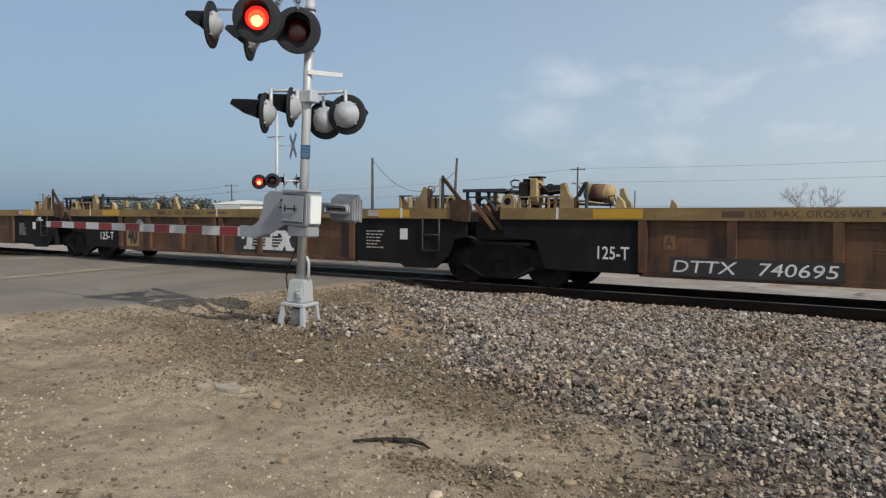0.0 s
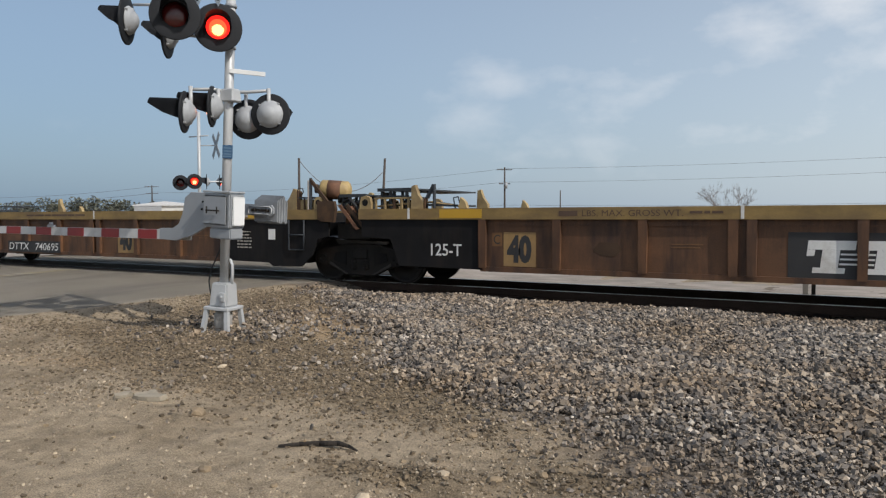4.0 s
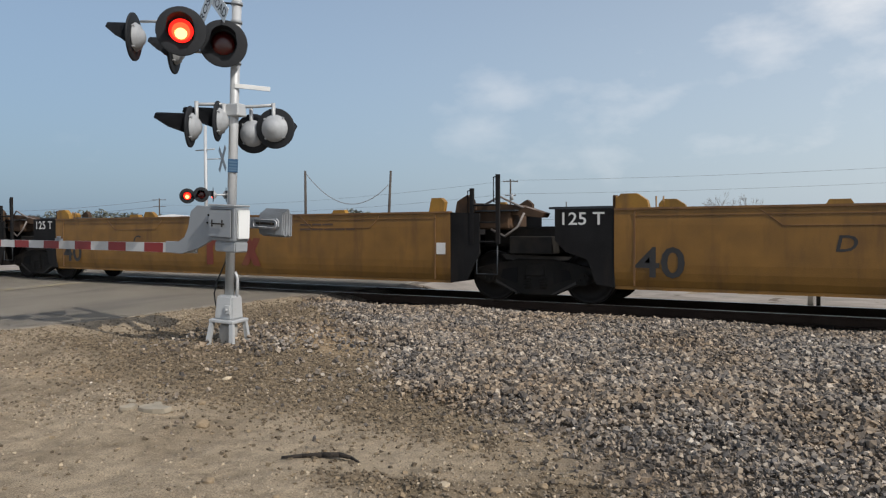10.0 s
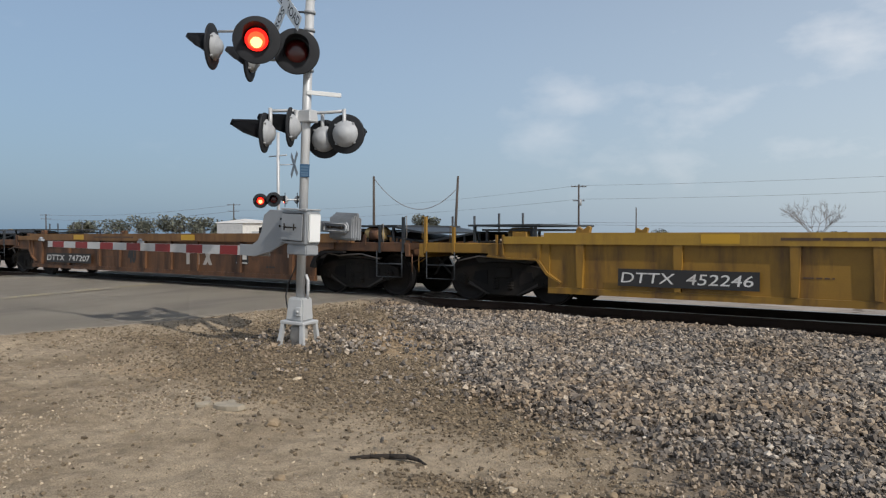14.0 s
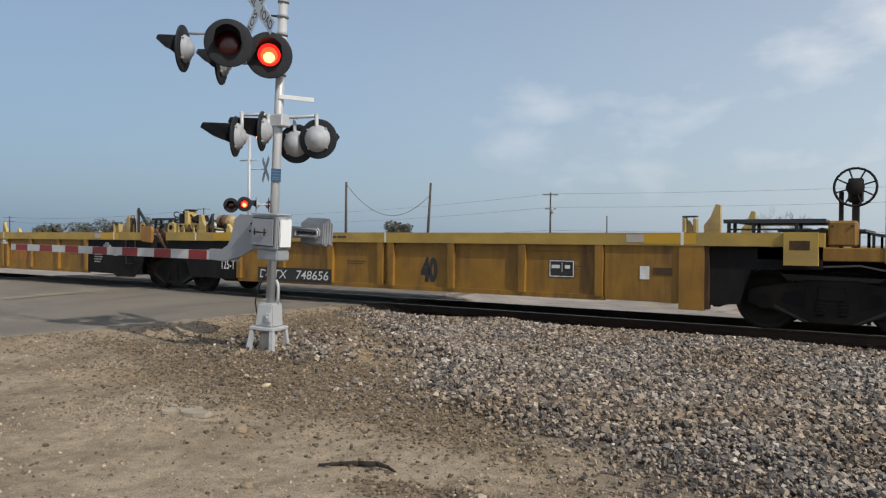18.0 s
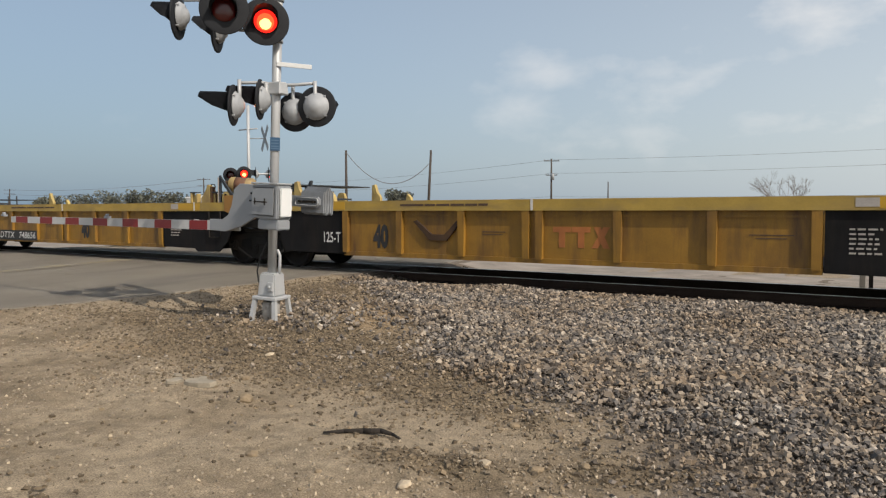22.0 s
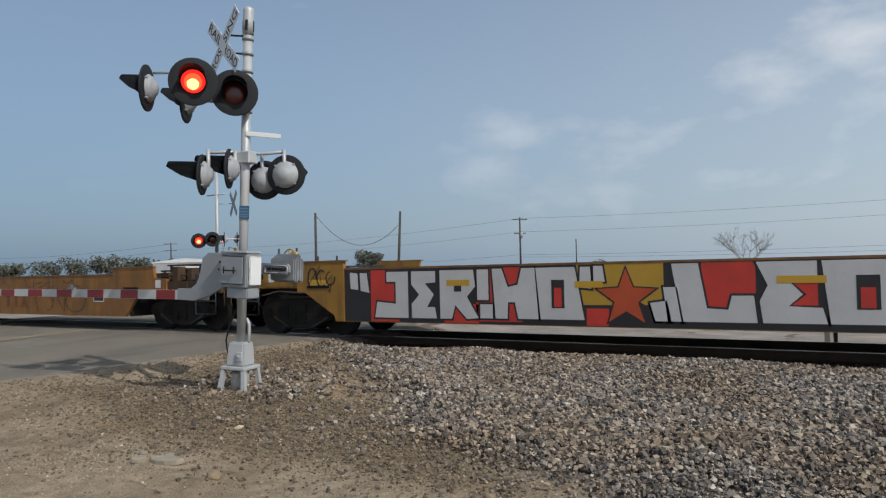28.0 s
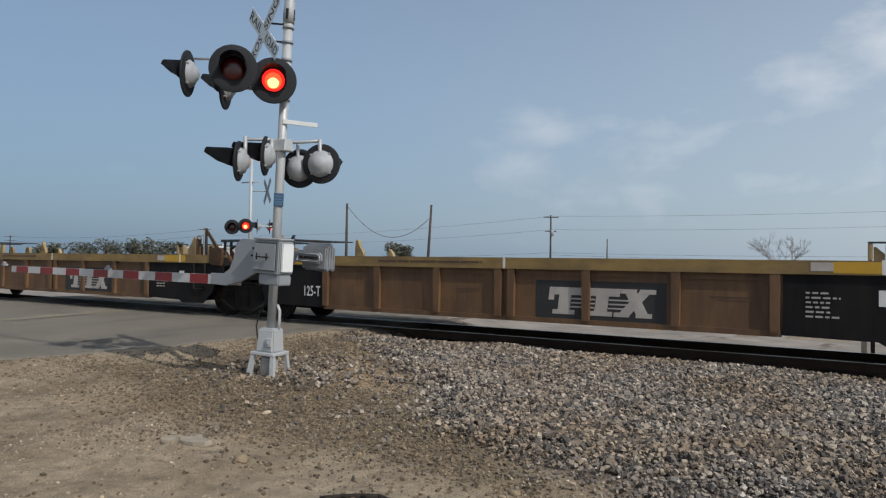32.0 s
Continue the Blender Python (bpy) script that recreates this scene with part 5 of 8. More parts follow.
        block("wheel_post", X(d - 0.05), X(d + 0.05), -1.10, -1.02, deck, z - 0.1, wheel_paint or steel, car)
        block("wheel_post", X(d - 0.22), X(d - 0.16), -1.14, -1.04, deck, z - 0.05, wheel_paint or steel, car)


RIBS = (3.10, 4.55, 6.05, 7.45, 7.72, 9.20, 10.76, 12.26)


def hooped_bracket(car, x0, x1, base, high, skin):
    """A small frame of two uprights and a cap, with a brace."""
    br = block("guide_bracket", x0, x0 + 0.06, -1.50, -1.38, base, base + high, skin, car)
    block("guide_bracket", x1 - 0.06, x1, -1.50, -1.38, base, base + high * 0.93, skin, car)
    block("guide_cap", x0, x1, -1.50, -1.38, base + high, base + high + 0.025, GRATING, car, soft=0)
    both("guide_brace", [(x0 + 0.07, base), (x1 - 0.07, base), (x1 - 0.07, base + 0.10), (x0 + 0.10, base + high * 0.8), (x0 + 0.07, base + high * 0.8)], 0.03, skin, car, out=1.45, far=False)
    return br


def ring_plate(car, x0, x1, z0, z1, skin):
    """A lifting lug: a plate with a rounded head and a dark eye."""
    w = (x1 - x0) / 2
    lug = both("lifting_lug", [(x0, z0), (x1, z0), (x1, z1 - w), (x1 - 0.3 * w, z1 - 0.2 * w), (x0 + w, z1), (x0 + 0.3 * w, z1 - 0.2 * w), (x0, z1 - w)], 0.09, skin, car, "rounded lifting lug", out=1.47)
    part("eye", rod(bmesh.new(), (x0 + w, -1.472, z1 - w), (x0 + w, -1.478, z1 - w), 0.5 * w, 14), BLACK, lug, "dark eye")
    return lug


def table(car, x0, x1, z, y0=-1.34, y1=1.2):
    """A raised black walkway plate with a rim, on pairs of legs."""
    bm = bmesh.new()
    box(bm, x0, x1, y0, y1, z, z + 0.03)
    box(bm, x0, x1, y0 - 0.015, y0 - 0.001, z - 0.02, z + 0.045)
    top = part("walkway", bm, GRATING, car, "black steel grating walkway")
    for x in (x0 + 0.07, x0 + 0.30 * (x1 - x0), x0 + 0.72 * (x1 - x0)):
        for y in (y0 + 0.06, y0 + 0.5):
            part("leg", box(bmesh.new(), x - 0.025, x + 0.025, y - 0.025, y + 0.025, z - 0.36, z - 0.001), GRATING, top)
    part("rail", box(bmesh.new(), x0 + 0.05, x1 - 0.2, y0 + 0.03, y0 + 0.06, z - 0.13, z - 0.10), GRATING, top)
    return top


def gear_right(car, skin, base, L, tank=False):
    """Guides, boxes and strut on the right end of a unit, and what stands over the pivot at L."""
    X = lambda d: L + d
    hooped_bracket(car, X(-2.12), X(-1.84), base, 0.25, skin)
    both("guide_fin", [(X(-1.74), base), (X(-1.42), base), (X(-1.42), base + 0.42), (X(-1.50), base + 0.45), (X(-1.60), base + 0.27), (X(-1.74), base + 0.12)], 0.10, skin, car, out=1.45)
    # thin dark plate: the fin's shaded side put in as colour
    part("fin_face", box(bmesh.new(), X(-1.41), X(-1.38), -1.44, -1.30, base, base + 0.40), OLD_OR_SHADE_STEEL, car, "edge plate coloured dark for its shaded side")
    bm = bmesh.new()
    pipe(bm, [(X(-1.42), -1.42, base + 0.36), (X(-1.38), -1.42, base + 0.46), (X(-1.26), -1.42, base + 0.45), (X(-1.24), -1.42, base + 0.38), (X(-1.29), -1.42, base + 0.31)], 0.012, 6)
    part("grab_iron", bm, GRATING, car)
    block("tool_box", X(-1.36), X(-1.10), -1.40, -1.05, base, base + 0.22, skin, car)
    block("tool_box_lid", X(-1.38), X(-0.94), -1.42, -1.0, base + 0.24, base + 0.27, GRATING, car, soft=0)
    for d in (-1.36, -1.22):
        part("box_frame", box(bmesh.new(), X(d) - 0.015, X(d) + 0.015, -1.425, -1.402, base, base + 0.235), OLD_OR_SHADE_STEEL, car)
    block("post", X(-1.09), X(-1.06), -1.47, -1.44, base - 0.02, base + 0.62, GREY_INK, car, "pale slim post", 0.004)
    block("post", X(-1.045), X(-0.995), -1.47, -1.41, base, base + 0.67, GRATING, car)
    both("brace", [(X(-1.02), base + 0.67), (X(-1.02), base + 0.58), (X(-0.60), base + 0.13), (X(-0.50), base + 0.13)], 0.05, OLD_OR_SHADE_STEEL if skin is GEAR_OLD else GRATING, car, out=1.47, far=False)
    ring_plate(car, X(-0.92), X(-0.68), base, base + 0.27, skin)
    both("drop_plate", [(X(-0.76), base - 0.20), (X(-0.66), base - 0.25), (X(-0.33), base - 0.27), (X(-0.28), base + 0.02), (X(-0.32), base + 0.17), (X(-0.76), base + 0.17)], 0.08, OLD_OR_SHADE_STEEL if skin is GEAR_OLD else PALE_ORANGE, car, "weathered drop plate", out=1.56, far=False)
    for d in (0.0, 0.13):
        both("link_strap", [(X(-0.27 + d), base + 0.08), (X(-0.18 + d), base + 0.10), (X(0.27 + d), base - 0.40), (X(0.20 + d), base - 0.42)], 0.02, (RUSTY, OLD_OR_SHADE_STEEL)[d > 0], car, "slanting steel strap", out=1.50 - d * 0.6, far=False)
    block("pivot_arm", X(-0.40), X(0.12), -1.10, 1.10, base - 0.40, base + 0.02, OLD_OR_SHADE_STEEL, car, "greasy articulation arm", 0.05)
    bm = bmesh.new()
    lathe(bm, [(0.01, -1.36), (0.10, -1.36), (0.13, -1.30), (0.13, -1.12), (0.20, -1.10), (0.20, -0.95), (0.01, -0.95)], "y", 16, (X(-0.06), 0, base - 0.05))
    part("pivot_pin", bm, RUSTY, car, "rusty pivot pin boss")
    bm = bmesh.new()
    pipe(bm, [(X(-0.30), -1.25, base + 0.15), (X(-0.10), -1.30, base + 0.22), (X(0.10), -1.32, base + 0.05), (X(0.16), -1.30, base - 0.20)], 0.03, 7)
    part("hose", bm, HOSE, car, "drooping black hose")
    table(car, X(-0.36 if tank else -0.62), X(0.34 if tank else 0.38), base + (0.27 if tank else 0.34), -1.30)
    if tank:
        reservoir(car, (X(-0.92), -1.20, base + 0.44), (X(-0.38), -0.95, base + 0.40), 0.20)
        part("tank_cap", rod(bmesh.new(), (X(-1.04), -1.26, base + 0.45), (X(-0.99), -1.235, base + 0.447), 0.10, 14), OLD_OR_SHADE_STEEL, car)


def reservoir(car, p, q, r, label="dusty air reservoir tank with domed ends"):
    """A tank with domed ends, weathered straps and saddles."""
    p, q = Vector(p), Vector(q)
    length = (q - p).length
    m = Matrix.Translation(p) @ (q - p).to_track_quat("Z", "Y").to_matrix().to_4x4()
    bm = bmesh.new()
    prof = [(0.02, -0.28 * r), (0.5 * r, -0.22 * r), (0.85 * r, -0.06 * r), (r, 0.12 * r), (r, length - 0.12 * r), (0.85 * r, length + 0.06 * r), (0.5 * r, length + 0.22 * r), (0.02, length + 0.28 * r)]
    lathe(bm, prof, "z", 20)
    bm.transform(m)
    tank = part("air_reservoir", bm, TANK_CREAM, car, label)
    bm = bmesh.new()
    lathe(bm, [(r * 0.99, 0.26 * length), (r * 1.02, 0.26 * length), (r * 1.02, 0.74 * length), (r * 0.99, 0.74 * length)], "z", 20)
    bm.transform(m)
    part("grimy_band", bm, RUSTY, tank, "rust-brown grime round the tank")
    for f in (0.15, 0.85):
        bm = bmesh.new()
        c = p.lerp(q, f)
        box(bm, c.x - 0.03, c.x + 0.03, c.y - r, c.y + r, c.z - r - 0.06, c.z - 0.55 * r)
        part("saddle", bm, STEEL_DARK, tank)
    return tank


def gear_left(car, skin, base, style="valve", tank_at=None, strut=True):
    """Brake gear on the left end of a unit: a lug, then a walkway table or a valve cluster, pipes, guides and at times a reservoir."""
    if strut:
        ring_plate(car, 0.28, 0.56, base - 0.20, base + 0.27, skin)
    both("guide_fin", [(1.50, base), (1.78, base), (1.78, base + 0.12), (1.66, base + 0.28), (1.60, base + 0.46), (1.52, base + 0.44)], 0.10, skin, car, out=1.45)
    # dark plate paints shade on the fin's edge
    part("fin_face", box(bmesh.new(), 1.79, 1.82, -1.44, -1.32, base, base + 0.20), OLD_OR_SHADE_STEEL, car, "edge plate coloured dark for its shaded side")
    both("brace", [(1.80, base + 0.20), (1.88, base + 0.20), (2.03, base + 0.47), (1.97, base + 0.47)], 0.05, GRATING, car, out=1.42, far=False)
    block("post", 2.00, 2.05, -1.46, -1.40, base, base + 0.47, GRATING, car)
    grating(car, 1.56, 2.50, base + 0.09, base + 0.06, -1.38, -0.6, legs=False)
    for k in range(3):
        bm = bmesh.new()
        pipe(bm, [(0.60, -1.36 + 0.12 * k, base + 0.05), (1.1, -1.34 + 0.1 * k, base + 0.09), (1.9, -1.36 + 0.1 * k, base + 0.13), (2.6, -1.33 + 0.08 * k, base + 0.03)], 0.018, 6)
        part("brake_pipe", bm, GRATING if k else skin, car)
    bm = bmesh.new()
    pipe(bm, [(2.48, -1.42, base), (2.44, -1.42, base + 0.20), (2.54, -1.42, base + 0.22), (2.60, -1.42, base + 0.02)], 0.014, 6)
    part("grab_iron", bm, GRATING, car)
    both("guide_bracket", [(2.58, base), (2.76, base), (2.72, base + 0.12), (2.62, base + 0.21)], 0.10, skin, car, out=1.48)
    block("link_arm", -0.05, 0.30, -1.38, -1.20, base - 0.40, base - 0.08, STEEL_DARK, car, "greasy articulation link", 0.03)
    for y in (-1.40, -1.15):
        part("rack_rail", box(bmesh.new(), 0.60, 1.46, y - 0.02, y + 0.02, base + 0.20, base + 0.23), skin, car)
        for x in (0.64, 0.86, 1.08, 1.26, 1.42):
            part("rack_leg", box(bmesh.new(), x - 0.02, x + 0.02, y - 0.02, y + 0.02, base, base + 0.20), skin if x != 1.08 else OLD_OR_SHADE_STEEL, car)
    block("valve_box", 0.66, 0.84, -1.12, -0.85, base, base + 0.17, skin, car, "small painted valve box", 0.02)
    block("valve_box", 1.10, 1.40, -1.12, -0.80, base, base + 0.18, OLD_OR_SHADE_STEEL, car, "small dark valve box", 0.02)
    if tank_at:
        reservoir(car, (tank_at, -1.05, base + 0.30), (tank_at + 0.5, -1.05, base + 0.26), 0.16)
    if style == "table":
        table(car, 0.64, 1.56, base + 0.37)
        block("valve_head", 0.70, 0.86, -1.30, -1.10, base + 0.23, base + 0.34, STEEL_DARK, car, soft=0.02)
        bm = bmesh.new()
        pipe(bm, [(0.10, -1.30, base + 0.10), (0.30, -1.34, base + 0.20), (0.55, -1.36, base + 0.18), (0.72, -1.34, base + 0.26)], 0.03, 7)
        part("hose", bm, HOSE, car, "looping black hose between the units")
        return
    if style == "plain":
        part("brake_cylinder", rod(bmesh.new(), (1.02, -1.22, base + 0.27), (1.48, -1.22, base + 0.28), 0.075, 14), STEEL_DARK, car, "black brake cylinder")
        return
    block("brake_valve", 0.58, 0.82, -1.36, -1.08, base + 0.16, base + 0.50, STEEL_DARK, car, "dark brake valve", 0.03)
    part("valve_dome", rod(bmesh.new(), (0.70, -1.22, base + 0.50), (0.70, -1.22, base + 0.56), 0.08, 12), STEEL_DARK, car)
    block("valve_head", 0.84, 1.00, -1.38, -1.10, base + 0.10, base + 0.56, skin, car, "painted valve body", 0.02)
    block("valve_head", 0.80, 1.06, -1.36, -1.12, base + 0.565, base + 0.60, STEEL_DARK, car, soft=0.01)
    for z in (0.26, 0.40):
        bm = bmesh.new()
        pipe(bm, [(0.60, -1.38, base + z), (0.47, -1.40, base + z + 0.02), (0.44, -1.40, base + z + 0.10), (0.52, -1.38, base + z + 0.14), (0.62, -1.38, base + z + 0.12)], 0.016, 6)
        part("hose", bm, HOSE, car, "curled black hose")
    bm = bmesh.new()
    pipe(bm, [(1.00, -1.30, base + 0.46), (1.14, -1.30, base + 0.36), (1.20, -1.30, base + 0.30), (1.50, -1.28, base + 0.34)], 0.022, 6)
    part("hose", bm, HOSE, car, "curled black hose")
    part("brake_cylinder", rod(bmesh.new(), (1.02, -1.20, base + 0.34), (1.50, -1.20, base + 0.36), 0.085, 14), STEEL_DARK, car, "black brake cylinder")
    part("cylinder_head", rod(bmesh.new(), (1.16, -1.20, base + 0.345), (1.22, -1.20, base + 0.347), 0.115, 14), STEEL_DARK, car)
    part("valve_pipe", rod(bmesh.new(), (0.92, -1.16, base + 0.02), (0.92, -1.16, base + 0.12), 0.05, 10), skin, car)


def well_inside(car, length, top):
    block("floor", 1.7, length - 1.7, -1.36, 1.36, 0.28, 0.36, BLACK, car, soft=0)
    for x in (1.55, length - 1.65):
        block("bulkhead", x, x + 0.10, -1.42, 1.42, 0.24, top - 0.06, BLACK, car, soft=0)
    block("body_bolster", -0.42, 0.42, -1.30, 1.30, 0.80, 1.12, STEEL_DARK, car)
    block("centre_sill", 0.43, 1.56, -0.5, 0.5, 0.84, 1.15, BLACK, car)
    block("centre_sill", length - 1.56, length - 0.35, -0.5, 0.5, 0.84, 1.15, BLACK, car)


def ribbed_unit(u, length, skin, chord, label, number="", number_at=None, forty=False, emblem=None, left="shared", right="shared", letter="", gear="valve", tank_at=None, end_tank=False, hinge=0, cap=None, words_at=0):
    car = thing("well_car", label, "well car", group="well cars of the train")
    TRAIN.append((car, u))
    top, stretch = 1.42, length - 15.7
    a = 0.30 if left == "shared" else -0.36
    b = length - 0.40 if right == "shared" else length - 0.05
    ch = both("top_chord", rect(a, b, 1.21, top), 0.13, chord, car, "yellow top chord", out=1.54)
    for x in (1.48, 7.56, 13.66):
        bars("chord_joint", [(x, x + 0.05, 1.22, 1.43)], -1.542, WHITE_INK, ch)
    bars("reflector", [(2.2, 3.1, 1.235, 1.40), (13.05, 13.9, 1.235, 1.40)], -1.5415, REFLECTOR, ch)
    bars("data_plate", [(12.75, 13.05, 1.26, 1.39)], -1.5418, GREY_INK, ch)
    if words_at:
        bars("weight_figure", [(words_at, words_at + 0.34, 1.27, 1.36)], -1.5418, DARK_INK, ch)
        lettering("LBS. MAX. GROSS WT.", words_at + 0.42, words_at + 2.1, 1.265, 1.37, -1.5425, DARK_INK, ch)
        small_print(words_at + 2.2, words_at + 3.0, 1.27, 1.38, 1, -1.5418, DARK_INK, ch, seed=int(-u))
    else:
        small_print(4.6, 7.3, 1.27, 1.38, 1, -1.5418, DARK_INK, ch, seed=int(-u))
    both("side_panel", rect(3.12, 12.34, 0.29, 1.21), 0.03, skin, car, out=1.46)
    both("side_sill", rect(3.05, 12.34, 0.25, 0.34), 0.10, skin, car, out=1.50)
    for x in RIBS:
        for s in (-1, 1):
            bm = bmesh.new()
            y0, y1 = sorted((s * 1.535, s * 1.455))
            prism(bm, [(x - 0.065, 0.32), (x + 0.065, 0.32), (x + 0.075, 1.21), (x - 0.075, 1.21)], y0, y1)
            part("rib", bm, skin, car)
    both("ledge", rect(3.2, 12.1, 1.10, 1.13), 0.03, skin, car, out=1.485)
    if left == "shared":
        both("end_panel", [(1.25, 0.30), (3.10, 0.28), (3.10, 1.21), (0.35, 1.21), (0.35, 0.86), (1.05, 0.82)], 0.04, BLACK, car, "black end panel")
        cap = cap or ((2.28, 2.86) if skin is BROWN else (2.46, 2.94))
        lettering("125-T", *cap, 0.52, 0.75, -1.503, WHITE_INK, car, bold=0.012)
        gear_left(car, GEAR if skin is GOLD else GEAR_OLD, top, gear, tank_at)
    else:
        both("end_panel", rect(1.72, 3.10, 0.27, 1.21), 0.04, skin, car)
        both("end_post", [(1.56, 0.30), (1.62, 0.24), (1.86, 0.24), (1.84, 1.21), (1.62, 1.21)], 0.10, skin, car, "broad end post", out=1.53)
        both("end_panel", [(1.25, 0.30), (1.70, 0.28), (1.70, 1.21), (0.12, 1.21), (0.12, 0.90), (1.05, 0.82)], 0.04, BLACK, car, "black end panel", out=1.44)
        both("drop_plate", rect(-0.32, 0.11, 0.98, 1.27), 0.10, chord, car, "painted drop plate", out=1.56, far=False)
        part("plate_window", prism(bmesh.new(), rect(-0.24, 0.02, 1.06, 1.18), -1.5645, -1.5620), OLD_OR_SHADE_STEEL, car, "dark window in the plate")
        bars("placard", [(2.74, 2.92, 0.58, 0.80)], -1.5045, WHITE_INK, car)
        end_platform(car, 0.0, -1, 1.18, skin if skin is GOLD else OLD_OR_SHADE_STEEL, wheel=(-0.47, 1.88, 0.23), post_to=(2.06, 2.05), tall=1.8, rail=False, wheel_paint=STEEL_DARK, posts=(1.05, 1.60))
        table(car, -0.52, 0.95, top + 0.19)
        gear_left(car, GEAR if skin is GOLD else GEAR_OLD, top, "plain", None, False)
    bm = bmesh.new()
    if right == "shared":
        both("end_panel", [(12.36, 0.28), (13.62, 0.26), (13.75, 0.18), (14.55, 0.20), (14.85, 0.45), (15.0, 0.80), (15.30, 0.86), (15.30, 1.21), (12.36, 1.21)], 0.04, BLACK, car, "black end panel")
        small_print(12.68, 13.20, 0.55, 0.97, 6, -1.503, GREY_INK, car, seed=int(-3 * u))
        bars("placard", [(13.62, 13.82, 0.77, 1.0)], -1.503, WHITE_INK, car)
        hoop(car, 14.24, 14.66, 0.56, 1.20, -1.535, GRATING if skin is BROWN else STEEL_DARK, 0.018)
        gear_right(car, GEAR if skin is GOLD else GEAR_OLD, top, length, end_tank)
    else:
        E = lambda d: length + d
        gear_paint = GEAR if skin is GOLD else GEAR_OLD
        both("end_panel", rect(12.36, E(-2.18), 0.27, 1.21), 0.04, skin, car)
        both("end_post", rect(E(-2.17), E(-1.77), 0.17, 1.21), 0.10, skin, car, "broad end post", out=1.53)
        # the end post's shaded side, as a strip of dark colour
        both("post_edge", rect(E(-1.765), E(-1.70), 0.19, 1.21), 0.14, OLD_OR_SHADE_STEEL, car, "edge plate coloured dark for its shaded side", out=1.50)
        both("end_panel", [(E(-1.69), 0.26), (E(-1.25), 0.30), (E(-1.08), 0.84), (E(-0.08), 0.88), (E(-0.08), 1.21), (E(-1.69), 1.21)], 0.04, BLACK, car, "black end panel", out=1.44)
        both("drop_plate", rect(E(-0.60), E(-0.13), 0.93, 1.43), 0.10, chord, car, "painted drop plate", out=1.58, far=False)
        part("plate_window", prism(bmesh.new(), rect(E(-0.52), E(-0.24), 1.16, 1.30), -1.5825, -1.5805), OLD_OR_SHADE_STEEL, car, "dark window in the plate")
        bars("placard", [(E(-2.82), E(-2.66), 0.64, 0.86)], -1.5045, WHITE_INK, car)
        bars("data_plate", [(E(-2.60), E(-2.28), 0.72, 0.84)], -1.5045, OLD_OR_SHADE_STEEL, car)
        steel = skin if skin is GOLD else OLD_OR_SHADE_STEEL
        end_platform(car, length, 1, 1.20, steel, wheel=(0.31, 2.10, 0.28), post_to=(2.20, 2.08), tall=1.9, rail=False, wheel_paint=STEEL_DARK, posts=(0.74, 1.33))
        hooped_bracket(car, E(-2.13), E(-1.90), top, 0.25, gear_paint)
        both("guide_fin", [(E(-1.80), top), (E(-1.55), top), (E(-1.55), top + 0.44), (E(-1.62), top + 0.46), (E(-1.70), top + 0.25), (E(-1.80), top + 0.12)], 0.10, gear_paint, car, out=1.45)
        table(car, E(-1.52), E(-0.05), top + 0.17)
        block("valve_stand", E(-0.02), E(0.36), -1.44, -1.10, 1.22, 1.60, steel, car, "painted valve stand", 0.03)
        for x in (0.04, 0.30):
            part("bolt", rod(bmesh.new(), (E(x), -1.445, 1.52), (E(x), -1.462, 1.52), 0.02, 8), OLD_OR_SHADE_STEEL, car)
    well_inside(car, length, top)
    if number:
        x0, x1 = number_at
        mark = bars("number_board", [(x0 - 0.06, x1 + 0.10, 0.30, 0.61)], -1.5365, BLACK_INK, car)
        mark["label"] = "black number board"
        lettering(number, x0, x1, 0.36, 0.56, -1.5405, WHITE_INK, car, slant=0.18, bold=0.003)
    if forty is not None and forty is not False:
        if skin is BROWN:
            bars("patch", [(forty - 0.07, forty + 0.56, 0.36, 0.98)], -1.462, PATCH_TAN, car)
        lettering("40", forty, forty + (0.48 if skin is BROWN else 0.40), 0.42, 0.93, -1.4655, BLACK_INK, car, bold=0.06)
    if emblem == "board":
        bars("emblem_board", [(8.22, 10.60, 0.33, 1.02)], -1.4625, BLACK_INK, car)
        logo(8.42, 10.35, 0.42, 0.90, -1.4665, WHITE_INK if skin is BROWN else GREY_INK, car)
    elif emblem == "red":
        logo(7.98, 9.06, 0.55, 0.92, -1.4625, RED_FADED, car, 0.0)
    if number and right == "end" and skin is GOLD:
        bars("notice", [(11.29, 11.78, 0.62, 0.93)], -1.4625, BLACK_INK, car)
        bars("notice_print", [(11.30, 11.77, 0.63, 0.645), (11.30, 11.77, 0.905, 0.92), (11.30, 11.315, 0.646, 0.904), (11.755, 11.77, 0.646, 0.904), (11.54, 11.55, 0.72, 0.88), (11.34, 11.50, 0.78, 0.84), (11.60, 11.70, 0.78, 0.84)], -1.4665, WHITE_INK, car)
    if letter:
        lx = 3.44 if letter == "A" else forty - 0.30
        bars("letter_patch", [(lx, lx + 0.20, 0.72, 0.97)], -1.462, TAN, car)
        lettering(letter, lx + 0.03, lx + 0.16, 0.76, 0.93, -1.4665, BLACK_INK, car)
